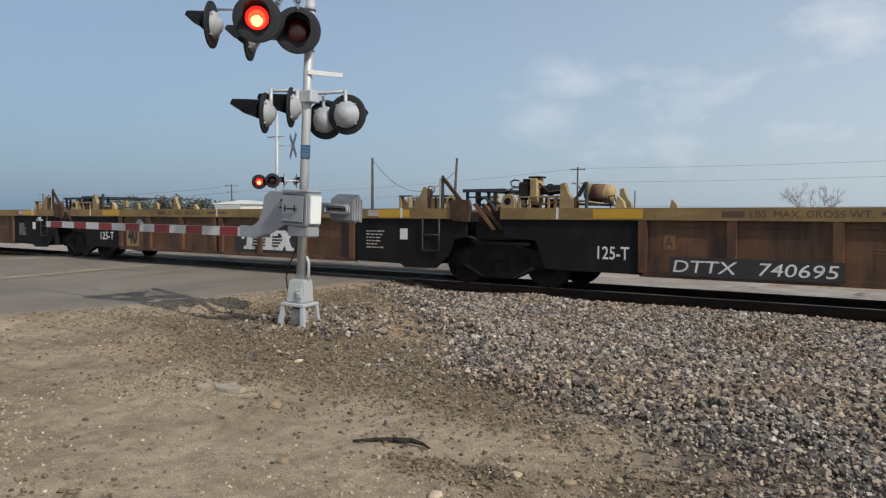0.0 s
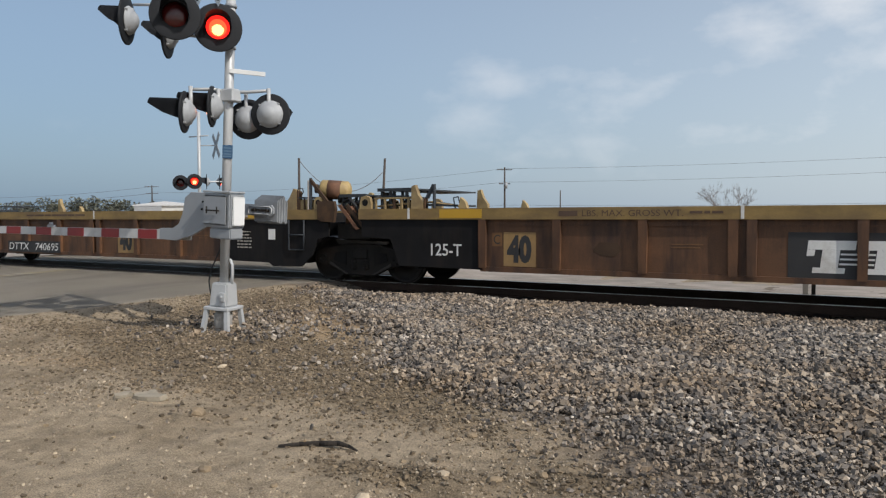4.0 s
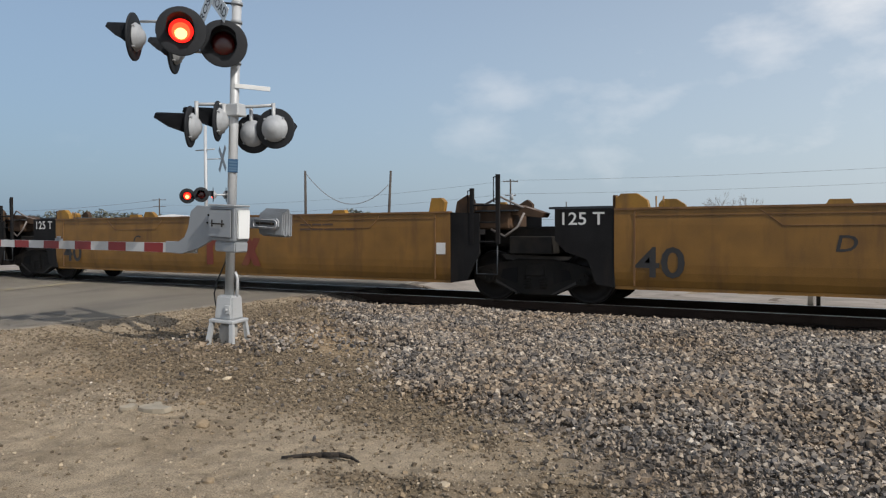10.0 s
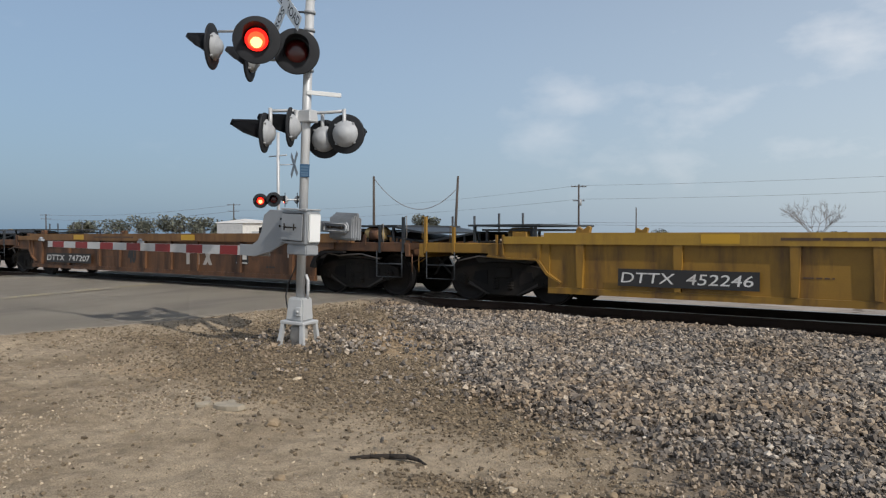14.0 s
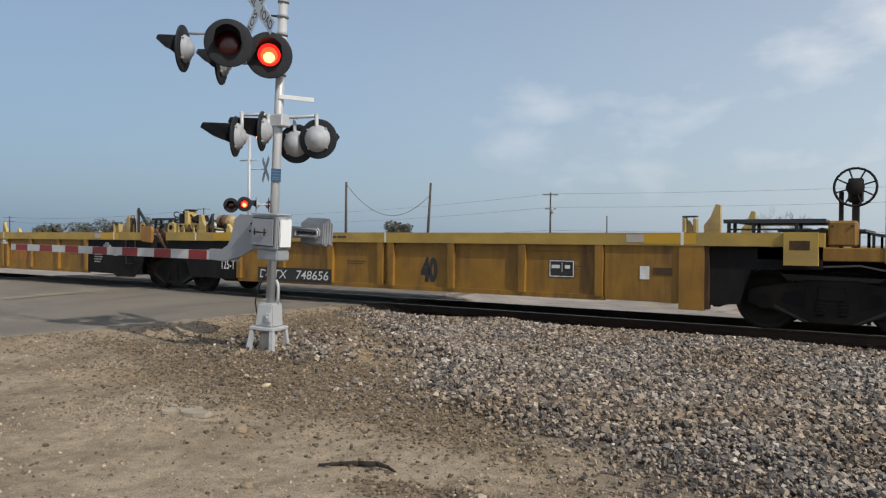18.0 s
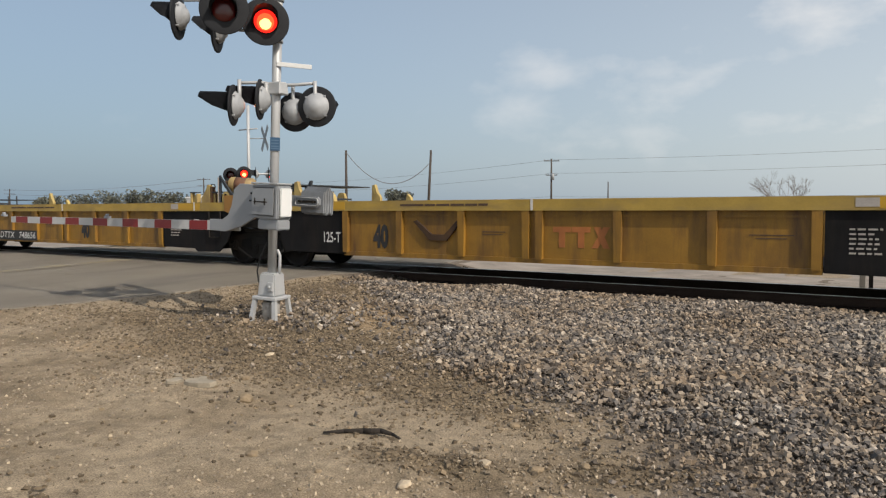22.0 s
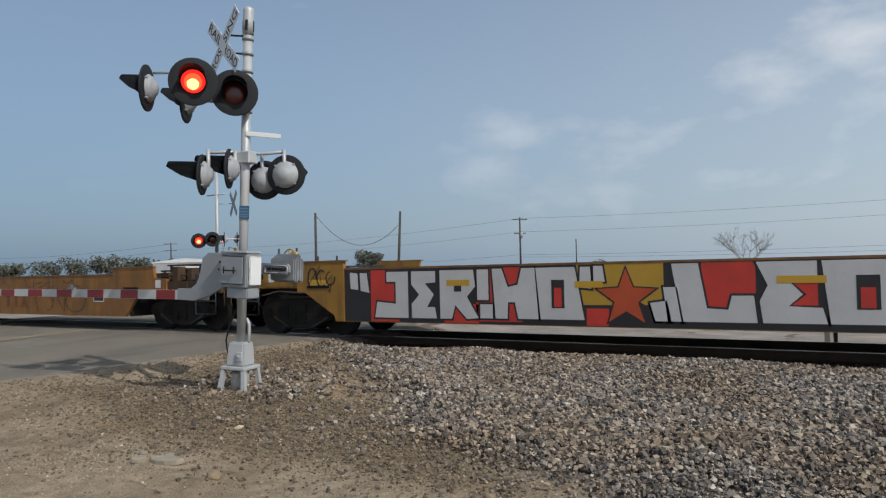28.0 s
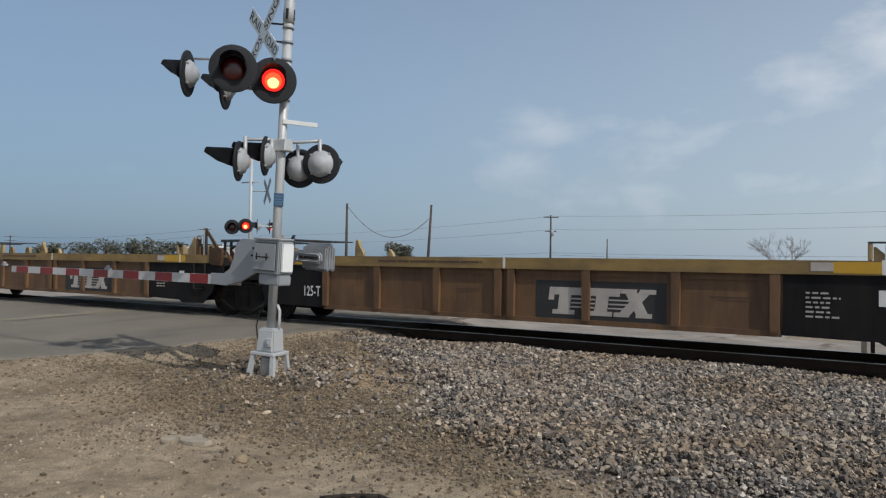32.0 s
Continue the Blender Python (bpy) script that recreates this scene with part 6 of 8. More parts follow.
    if hinge:
        if skin is BROWN:
            patch("grease_stain", [(hinge + 0.30, 0.70), (hinge + 0.42, 0.60), (hinge + 0.66, 0.58), (hinge + 0.80, 0.70), (hinge + 0.72, 0.82), (hinge + 0.40, 0.82)], -1.463, OLD_OR_SHADE_STEEL, car, "dark greasy stain")
        else:
            both("chain_fitting", [(hinge, 1.0), (hinge + 0.08, 1.02), (hinge + 0.45, 0.74), (hinge + 0.75, 0.74), (hinge + 1.05, 1.02), (hinge + 1.12, 0.98), (hinge + 0.80, 0.62), (hinge + 0.40, 0.62)], 0.05, OLD_OR_SHADE_STEEL, car, out=1.51, far=False)
    bars("faint_print", [(6.5, 7.0, 0.80, 0.815), (6.5, 6.95, 0.75, 0.765), (11.3, 11.95, 0.82, 0.835), (11.4, 11.85, 0.77, 0.785)], -1.4625, DARK_INK if skin is not BROWN else TAN, car)
    return car


def smooth_unit(u, length, label, letter, number="", number_at=None, forty=1.98, emblem=False, emblem_at=7.40, left="shared", right="shared", ladder=BLACK):
    car = thing("well_car", label, "well car", group="well cars of the train")
    TRAIN.append((car, u))
    top = 1.57
    a = 1.62 if left == "shared" else 0.55
    b = length - 1.57 if right == "shared" else length - 1.05
    bm = bmesh.new()
    for s in (-1, 1):
        bm = bmesh.new()
        prof = [(1.40, 0.23), (1.44, 0.30), (1.468, 0.40), (1.487, 0.52), (1.497, 0.66), (1.50, 0.82), (1.50, 1.30), (1.49, 1.57), (1.43, 1.57), (1.43, 0.23)]
        n0 = [bm.verts.new((a, s * y, z)) for y, z in prof]
        n1 = [bm.verts.new((b, s * y, z)) for y, z in prof]
        for i in range(len(prof)):
            j = (i + 1) % len(prof)
            bm.faces.new((n0[i], n0[j], n1[j], n1[i]))
        bm.faces.new(n0[::-1]), bm.faces.new(n1)
        part("side_shell", bm, ORANGE, car, "smooth orange steel side")
    both("top_edge", rect(a, b, 1.565, 1.60), 0.10, TAN, car, out=1.515)
    seams = ((6.5, 8.64), (9.72, 11.84), (3.3, 5.45)) if letter == "B" else ((3.9, 6.04), (7.18, 9.34), (10.5, 12.6))
    for x0, x1 in seams:
        xm = (x0 + x1) / 2
        both("top_guide", [(xm - 0.18, 1.60), (xm + 0.18, 1.60), (xm + 0.14, 1.67), (xm - 0.14, 1.67)], 0.12, GOLD, car, out=1.50)
        bm = bmesh.new()
        pipe(bm, [(x0, -1.497, 1.54), (x0 + 0.32, -1.504, 1.29), (x1 - 0.24, -1.504, 1.29), (x1, -1.497, 1.54)], 0.008, 4)
        part("weld_seam", bm, TAN, car)
    if letter == "B":
        bars("frame_print", [(8.91, 8.925, 0.86, 1.12), (9.175, 9.19, 0.86, 1.12), (8.91, 9.19, 1.12, 1.135), (8.91, 9.19, 0.845, 0.86)], -1.5035, DARK_INK, car)
    for x in (1.95, b - 0.35):
        both("seam", rect(x, x + 0.03, 0.30, 1.55), 0.012, TAN, car, out=1.508, far=False)
    both("top_flange", [(2.0, 1.46), (b - 0.3, 1.46), (b - 0.3, 1.475), (2.0, 1.475)], 0.012, TAN, car, out=1.508, far=False)
    if left == "shared":
        both("end_panel", [(1.30, 0.30), (1.62, 0.26), (1.62, 1.60), (0.55, 1.60), (0.55, 1.05), (0.75, 0.85), (1.15, 0.72)], 0.05, BLACK, car, "black end panel", out=1.49)
        lettering("125 T", 0.69, 1.45, 1.32, 1.54, -1.493, WHITE_INK, car, bold=0.01)
        grating(car, 0.30, 1.55, 1.64, 1.64, legs=False)
        both("guide_fin", [(1.66, 1.57), (2.20, 1.57), (2.16, 1.72), (1.98, 1.84), (1.72, 1.84), (1.64, 1.74)], 0.12, GOLD, car, out=1.46)
        # dark block gives the fin a painted shaded edge
        block("fin_face", 1.58, 1.64, -1.46, -1.30, 1.57, 1.82, OLD_OR_SHADE_STEEL, car, "edge plate coloured dark for its shaded side")
        block("guide_post", 1.60, 1.66, -1.46, -1.36, 1.57, 1.80, ORANGE, car)
        hoop(car, 2.30, 2.42, 1.60, 1.78, -1.42, ORANGE, 0.014, "grab_iron", 0)
    else:
        both("end_shell", [(1.25, 0.23), (1.30, 0.24), (1.60, 0.24), (1.60, 1.60), (-0.75, 1.60), (-0.80, 1.30), (-0.80, 0.72), (0.55, 0.70), (0.95, 0.50)], 0.06, ORANGE, car, "sloped orange end plate", out=1.505)
        end_platform(car, 0.0, -1, 1.20, ORANGE, wheel=None, post_to=(1.24, 1.34))
        bm = bmesh.new()
        box(bm, -1.29, -1.19, -1.40, -1.30, 1.20, 2.33)
        post = part("grab_post", bevelled(bm, 0.012), IRON_GREY, car, "tall grey steel post")
        part("grab_iron", pipe(bmesh.new(), [(-1.27, -1.36, 2.28), (-1.37, -1.36, 2.27), (-1.37, -1.36, 1.72), (-1.28, -1.36, 1.70)], 0.013, 6), IRON_GREY, post)
        bm = bmesh.new()
        rod(bm, (-0.35, -1.0, 1.80), (0.35, -1.0, 1.80), 0.19, 18)
        part("air_reservoir", bm, TANK_CREAM, car, "cream air reservoir tank")
        block("gear_case", -0.75, -0.45, -1.3, -0.9, 1.6, 1.95, TAN, car)
        both("guide_fin", [(1.15, 1.60), (1.45, 1.60), (1.40, 1.80), (1.20, 1.80)], 0.12, GOLD, car, out=1.46)
    if right == "shared":
        both("end_panel", [(b, 0.24), (b + 0.35, 0.30), (b + 0.62, 0.80), (b + 0.62, 1.55), (b, 1.58)], 0.05, BLACK, car, "black end panel", out=1.49)
        bars("placard", [(b - 0.30, b - 0.10, 0.78, 1.0)], -1.507, WHITE_INK if letter not in "AD" else REFLECTOR, car)
        for x, h in ((b + 0.46, 2.22 if ladder is GOLD else 2.02), (b + 1.0, 2.26)):
            bm = bmesh.new()
            box(bm, x - 0.035, x + 0.035, -1.50, -1.44, 0.98, h)
            p = part("ladder_rail", bm, ladder, car)
            bm = bmesh.new()
            pipe(bm, [(x, -1.47, h - 0.03), (x - 0.09, -1.47, h - 0.05), (x - 0.09, -1.47, h - 0.5), (x, -1.47, h - 0.52)], 0.012, 6)
            part("grab_iron", bm, ladder, p)
        for z in (1.02, 1.38, 1.70):
            bm = bmesh.new()
            rod(bm, (b + 0.46, -1.47, z), (b + 1.0, -1.47, z), 0.016, 8)
            part("rung", bm, ladder, car)
        both("guide_fin", [(b + 0.08, 1.57), (b + 0.46, 1.57), (b + 0.46, 1.80), (b + 0.34, 1.90), (b + 0.12, 1.78)], 0.12, OLD_OR_SHADE_STEEL, car, out=1.44)
        block("end_gear", b + 0.45, b + 2.1, -0.95, 0.95, 0.92, 1.30, STEEL_DARK, car, "greasy brake gear on the end platform", 0.04)
        block("cable_tray", b + 0.10, b + 1.30, -1.36, -1.0, 1.585, 1.61, GRATING, car, "black walkway plate", 0)
        both("sloping_cover", [(b + 0.20, 1.62), (b + 1.75, 1.46), (b + 1.80, 1.54), (b + 1.30, 1.82 if ladder is GOLD else 1.70), (b + 0.25, 2.02 if ladder is GOLD else 1.76)], 0.30, OLD_OR_SHADE_STEEL, car, "rust-brown sloping cover", out=1.20, far=False)
        hoop(car, b + 0.55, b + 0.98, 0.42, 0.98, -1.46, GRATING, 0.014, "stirrup", 0)
        both("guide_fin", [(b - 0.50, 1.57), (b - 0.18, 1.57), (b - 0.14, 1.78), (b - 0.22, 1.86), (b - 0.44, 1.86)], 0.12, GOLD, car, out=1.46)
        block("brake_gear", b + 0.02, b + 0.42, -1.25, -0.6, 1.52, 1.96 if ladder is GOLD else 1.74, OLD_OR_SHADE_STEEL, car, "rusty brake gear case")
        block("brake_gear", b + 0.45, b + 1.15, -1.3, -0.5, 1.25, 1.60, OLD_OR_SHADE_STEEL, car, "rusty brake gear case", 0.03)
        bm = bmesh.new()
        pipe(bm, [(b + 0.6, -1.2, 1.72), (b + 0.95, -1.3, 1.86), (b + 1.35, -1.2, 1.66), (b + 1.6, -1.1, 1.60)], 0.022, 6)
        part("hose", bm, GREY_HOSE, car, "looping grey hose")
        bm = bmesh.new()
        pipe(bm, [(b + 0.8, -1.35, 1.25), (b + 1.1, -1.38, 1.12), (b + 1.35, -1.36, 1.30), (b + 1.45, -1.3, 1.55)], 0.022, 6)
        part("hose", bm, GREY_HOSE, car, "looping grey hose")
    else:
        both("end_shell", [(b - 0.02, 0.24), (b + 0.30, 0.24), (b + 0.62, 0.55), (b + 0.95, 0.72), (length + 0.75, 0.74), (length + 0.75, 1.60), (b - 0.02, 1.60)], 0.06, ORANGE, car, "sloped orange end plate", out=1.505)
        bars("placard", [(b - 0.15, b + 0.03, 0.45, 0.70)], -1.511, REFLECTOR, car)
        block("guide_post", b - 0.35, b - 0.05, -1.46, -1.36, 1.60, 1.92, GOLD, car)
        block("gear_case", b + 0.3, b + 0.75, -1.35, -1.0, 1.6, 1.85, TAN, car)
        end_platform(car, length, 1, 1.20, ORANGE, wheel=(0.3, 2.05, 0.28), post_to=(1.62, 2.0), tall=2.0, wheel_paint=STEEL_DARK)
    well_inside(car, length, top)
    lettering("40", forty, forty + 0.80, 0.44, 0.95, -1.5045, BLACK_INK, car, bold=0.015)
    x = 4.92 if letter != "B" else 6.38
    if letter == "A":
        x = 9.67
    lettering(letter, x, x + 0.26, 0.90, 1.14, -1.5045, BLACK_INK, car, slant=0.2, bold=0.01)
    if emblem:
        logo(emblem_at, emblem_at + 1.95, 0.46, 1.08, -1.503, RED_INK, car, 0.0)
    if number:
        x0, x1 = number_at
        bars("number_board", [(x0, x1, 0.88, 1.27)], -1.503, BLACK_INK, car)
        lettering(number, x0 + 0.16, x1 - 0.22, 0.94, 1.21, -1.5075, WHITE_INK, car, slant=0.2, bold=0.006)
    small_print(7.3, 9.6, 1.38, 1.44, 1, -1.503, DARK_INK, car, seed=int(-u))
    small_print(10.5, 12.0, 1.22, 1.42, 2, -1.503, DARK_INK, car, seed=int(-u) + 1)
    return car


W_RIBS = (1.86, 3.62, 5.40, 6.50, 7.82, 9.05, 10.22, 11.98, 13.89)


def ribbed_single(u, length, skin, label, number, number_at, forty, emblem=None, emblem_at=9.4, chord=None, sign_at=11.8, wheel_end=None):
    car = thing("well_car", label, "well car", group="well cars of the train")
    TRAIN.append((car, u))
    chord = chord or skin
    top, L = 1.28, length
    ch = both("top_chord", rect(1.15, L - 1.15, 1.07, top), 0.12, chord, car, out=1.54)
    bars("reflector", [(4.0, 4.6, 1.10, 1.25), (9.6, 10.2, 1.10, 1.25), (L - 2.6, L - 1.9, 1.10, 1.25)], -1.5415, REFLECTOR, ch)
    small_print(5.2, 8.0, 1.12, 1.23, 1, -1.5415, DARK_INK, ch, seed=int(-u))
    both("side_panel", rect(1.20, L - 0.95, 0.20, 1.07), 0.03, skin, car, out=1.46)
    both("side_sill", rect(1.22, L - 0.95, 0.17, 0.28), 0.10, skin, car, out=1.50)
    for x in W_RIBS:
        for s in (-1, 1):
            y0, y1 = sorted((s * 1.53, s * 1.455))
            part("rib", prism(bmesh.new(), [(x - 0.05, 0.29), (x + 0.05, 0.29), (x + 0.075, 0.95), (x + 0.075, 1.07), (x - 0.075, 1.07), (x - 0.075, 0.95)], y0, y1), skin, car)
    both("end_gusset", [(1.24, 0.52), (1.24, 1.07), (-0.06, 1.07), (-0.10, 0.84), (0.40, 0.80), (0.99, 0.79)], 0.04, skin, car, "sloped end gusset", out=1.49)
    both("gusset_flange", [(-0.10, 0.81), (0.40, 0.775), (0.98, 0.765), (1.18, 0.51), (1.46, 0.345), (1.49, 0.375), (1.22, 0.54), (1.01, 0.80), (0.40, 0.81), (-0.10, 0.845)], 0.08, skin, car, out=1.53)
    both("gusset_rib", [(1.00, 0.80), (1.05, 0.80), (1.08, 1.07), (1.00, 1.07)], 0.03, skin, car, out=1.52)
    for x in (0.10, 0.24):
        both("sill_stop", rect(x, x + 0.035, 0.85, 1.24), 0.05, skin, car, out=1.53)
    both("sill_chord", rect(0.28, 1.15, 1.07, 1.21), 0.11, chord, car, out=1.535)
    x0 = L - 0.95
    both("end_gusset", [(x0, 0.66), (x0 + 0.08, 0.78), (x0 + 0.28, 0.89), (x0 + 0.62, 0.93), (x0 + 0.62, 1.07), (x0, 1.07)], 0.04, skin, car, "curved end gusset", out=1.49)
    both("arch_flange", [(x0 - 0.12, 0.50), (x0 + 0.01, 0.48), (x0 + 0.06, 0.66), (x0 + 0.18, 0.76), (x0 + 0.36, 0.82), (x0 + 0.95, 0.84), (x0 + 0.95, 0.88), (x0 + 0.26, 0.88), (x0 + 0.04, 0.78), (x0 - 0.06, 0.64)], 0.10, BLACK, car, "dark rounded wheel arch", out=1.53)
    both("end_chord", rect(L - 1.15, L + 0.24, 1.07, 1.23), 0.11, chord, car, out=1.52)
    for x in (-0.20, 0.12):
        both("end_bracket", rect(L + x, L + x + 0.07, 1.07, 1.25), 0.04, skin, car, out=1.55)
    both("tank_bracket", [(L + 0.50, 1.02), (L + 0.60, 1.02), (L + 0.60, 1.25), (L + 0.54, 1.25)], 0.03, skin, car, out=1.46, far=False)
    both("end_taper", [(L + 1.70, 0.90), (L + 2.06, 0.97), (L + 2.06, 1.05), (L + 1.70, 1.08)], 0.10, skin, car, out=1.42)
    end_platform(car, 0.0, -1, 1.08, skin, post_to=(1.40, 1.62), tall=1.75)
    end_platform(car, L, 1, 1.08, skin, wheel=(0.25, 1.72, 0.24) if wheel_end else None, post_to=(1.46, 1.62) if not wheel_end else (1.85, 1.50), tall=1.7, wheel_paint=wheel_end, posts=(1.0, 1.65))
    grating(car, -0.72, 0.92, 1.44, 1.44, -1.25, 1.2)
    grating(car, L - 0.30, L + 1.32, 1.45, 1.45, -1.25, 1.2)
    grating(car, L + 1.25, L + 2.0, 1.42, 1.30, -1.25, 1.2, legs=False)
    both("guide_fin", [(1.76, top), (2.02, top), (2.04, top + 0.10), (2.00, top + 0.12), (1.90, top + 0.05), (1.80, top + 0.11)], 0.10, skin, car, out=1.48)
    both("guide_fin", [(L - 2.70, top), (L - 2.42, top), (L - 2.44, top + 0.22), (L - 2.62, top + 0.22)], 0.10, skin, car, out=1.48)
    block("guide_box", L - 2.95, L - 2.75, -1.44, -1.30, top, top + 0.15, STEEL_DARK, car)
    reservoir(car, (L + 0.38, -1.10, 1.26), (L + 0.92, -1.10, 1.26), 0.15)
    well_inside(car, L, 1.20)
    x0, x1 = number_at
    bars("number_board", [(x0 - 0.05, x1 + 0.10, 0.36, 0.66)], -1.5315, BLACK_INK, car)
    lettering(number, x0, x1, 0.42, 0.60, -1.5355, WHITE_INK, car, slant=0.18, bold=0.003)
    lettering("40", forty, forty + 0.42, 0.42, 0.95, -1.4635, BLACK_INK, car, bold=0.06)
    if emblem == "white":
        logo(emblem_at, emblem_at + 1.25, 0.45, 0.85, -1.4635, GREY_INK, car, 0.0)
    elif emblem == "cross":
        bm = bmesh.new()
        for q in (-1, 1):
            prism(bm, [(emblem_at, 0.72 - q * 0.15), (emblem_at + 0.09, 0.72 - q * 0.15), (emblem_at + 0.40, 0.72 + q * 0.15), (emblem_at + 0.31, 0.72 + q * 0.15)][:: q], -1.4655 - 0.0015 * (q > 0), -1.463 - 0.0015 * (q > 0))
        part("logo_bar", bm, RED_INK, car, "small red crossed bars")
        bars("logo_wings", [(emblem_at - 0.42, emblem_at - 0.12, 0.69, 0.74), (emblem_at + 0.52, emblem_at + 0.82, 0.69, 0.74)], -1.4635, DARK_INK, car)
    else:
        logo(emblem_at, emblem_at + (1.55 if emblem == "big" else 0.95), 0.50, 0.92, -1.4635, RED_INK if emblem == "big" else RED_FADED, car, 0.0)
    bars("notice", [(sign_at, sign_at + 0.48, 0.50, 0.84)], -1.4635, BLACK_INK, car)
    bars("notice_print", [(sign_at + 0.03, sign_at + 0.45, 0.52, 0.545), (sign_at + 0.03, sign_at + 0.45, 0.795, 0.82), (sign_at + 0.06, sign_at + 0.20, 0.62, 0.74), (sign_at + 0.26, sign_at + 0.42, 0.62, 0.74), (sign_at + 0.225, sign_at + 0.235, 0.58, 0.79)], -1.4675, WHITE_INK, car)
    bars("placard", [(13.72, 13.90, 0.70, 0.92)], -1.4635, WHITE_INK, car)
    bars("frame_print", [(sign_at + 0.62, sign_at + 0.64, 0.64, 0.82), (sign_at + 0.86, sign_at + 0.88, 0.64, 0.82), (sign_at + 0.62, sign_at + 0.88, 0.82, 0.835), (sign_at + 0.62, sign_at + 0.88, 0.63, 0.64)], -1.4635, DARK_INK, car)
    small_print(5.5, 6.2, 0.56, 0.62, 1, -1.4635, DARK_INK, car, seed=int(-u) + 3)
    small_print(12.95, 13.35, 0.40, 0.50, 1, -1.4635, BLACK_INK, car, seed=int(-u) + 4)
    return car


def sloped_single(u, length, skin, label, number="", number_at=None, forty=None, wheel_paint=RUSTY, plain=TAN, sign_at=12.62, nose=0.36, posts=(0.95, 1.66), post_to=(1.55, 1.90)):
    car = thing("well_car", label, "well car", group="well cars of the train")
    TRAIN.append((car, u))
    L = length
    both("side_shell", rect(1.58, L - 2.22, 0.24, 1.33), 0.07, skin, car, out=1.48)
    both("top_edge", rect(1.62, L - 2.27, 1.32, 1.36), 0.12, plain, car, out=1.495)
    both("end_plate", [(1.37, 0.24), (1.60, 0.24), (1.60, 1.50), (nose, 1.50), (nose - 0.06, 1.42), (nose - 0.06, 0.86), (0.50, 0.86), (1.33, 0.37)], 0.08, skin, car, "sloped end plate", out=1.50)
    both("end_plate", [(L - 2.24, 0.24), (L - 1.72, 0.24), (L - 1.20, 0.80), (L - 0.10, 0.80), (L - 0.10, 1.20), (L - 0.55, 1.22), (L - 0.60, 1.50), (L - 2.20, 1.50), (L - 2.24, 1.40)], 0.08, skin, car, "sloped end plate", out=1.50)
    both("cap_plate", rect(nose - 0.02, 1.66, 1.50, 1.53), 0.10, plain, car, out=1.52)
    both("cap_plate", rect(L - 2.24, L - 0.58, 1.50, 1.53), 0.10, plain, car, out=1.52)
    both("end_beam", rect(nose - 1.12, nose - 0.06, 0.98, 1.32), 0.06, skin, car, out=1.46)
    both("end_beam", rect(L - 0.10, L + 0.62, 0.92, 1.14), 0.06, OLD_OR_SHADE_STEEL if skin is RUST_ORANGE else skin, car, out=1.46)
    for x in (0.9, L - 1.5):
        both("bump_rail", rect(x - 0.3, x + 0.3, 0.94, 1.0), 0.02, BLACK, car, out=1.515, far=False)
    if skin is not RUST_ORANGE:
        bars("reflector", [(0.62, 1.15, 0.98, 1.12), (L - 1.55, L - 0.75, 0.98, 1.12)], -1.506, REFLECTOR, car)
    bars("placard", [(nose - 0.90, nose - 0.74, 1.08, 1.26), (L - 0.50, L - 0.30, 0.98, 1.18)], -1.508, WHITE_INK, car)
    end_platform(car, 0.0, -1, 1.14, skin, wheel=(0.15, 1.62, 0.20), post_to=post_to, posts=posts, tall=1.7, wheel_paint=TANK_CREAM)
    end_platform(car, L, 1, 1.14, OLD_OR_SHADE_STEEL if skin is RUST_ORANGE else skin, wheel=(1.5, 1.95, 0.25) if wheel_paint else None, post_to=(1.30, 2.02), tall=1.95, wheel_paint=wheel_paint)
    dark = OLD_OR_SHADE_STEEL if skin is not GOLD else skin
    block("guide_box", L + 0.05, L + 0.28, -1.44, -1.2, 1.14, 1.50, dark, car)
    block("guide_box", L + 0.60, L + 0.78, -1.44, -1.2, 1.14, 1.46, dark, car)
    for k in range(3):
        pts = [(L - 0.5, -1.30 + 0.14 * k, 1.24 + 0.05 * k), (L + 0.2, -1.34 + 0.14 * k, 1.30), (L + 0.9, -1.32 + 0.14 * k, 1.22 + 0.04 * k), (L + 1.55, -1.30 + 0.12 * k, 1.26)]
        part("brake_pipe", pipe(bmesh.new(), pts, 0.02, 6), (OLD_OR_SHADE_STEEL, GRATING, OLD_OR_SHADE_STEEL)[k], car)
    block("brake_valve", L + 0.95, L + 1.25, -1.25, -0.95, 1.10, 1.38, OLD_OR_SHADE_STEEL, car, "rust-brown brake valve", 0.03)
    part("brake_cylinder", rod(bmesh.new(), (L - 0.30, -0.95, 1.36), (L + 0.45, -0.95, 1.36), 0.11, 14), OLD_OR_SHADE_STEEL, car, "rust-brown brake cylinder")
    grating(car, L - 0.55, L + 0.75, 1.55, 1.55, -1.1, 1.1)
    well_inside(car, L, 1.30)
    if number:
        x0, x1 = number_at
        bars("number_board", [(x0, x1, 0.98, 1.33)], -1.4845, BLACK_INK, car)
        lettering(number, x0 + 0.14, x1 - 0.20, 1.03, 1.27, -1.4885, WHITE_INK, car, slant=0.2, bold=0.006)
    if forty is not None:
        lettering("40", forty, forty + 0.54, 0.62, 1.07, -1.4845 if 1.7 < forty < L - 2.3 else -1.5045, BLACK_INK, car, bold=0.035)
    if sign_at:
        y = -1.4835 if sign_at < L - 2.7 else -1.5035
        bars("notice", [(sign_at, sign_at + 0.46, 0.62, 0.95)], y, BLACK_INK, car)
        bars("notice_print", [(sign_at, sign_at + 0.46, 0.62, 0.645), (sign_at, sign_at + 0.46, 0.925, 0.95), (sign_at, sign_at + 0.02, 0.62, 0.95), (sign_at + 0.44, sign_at + 0.46, 0.62, 0.95), (sign_at + 0.22, sign_at + 0.24, 0.72, 0.92)], y - 0.004, WHITE_INK, car)
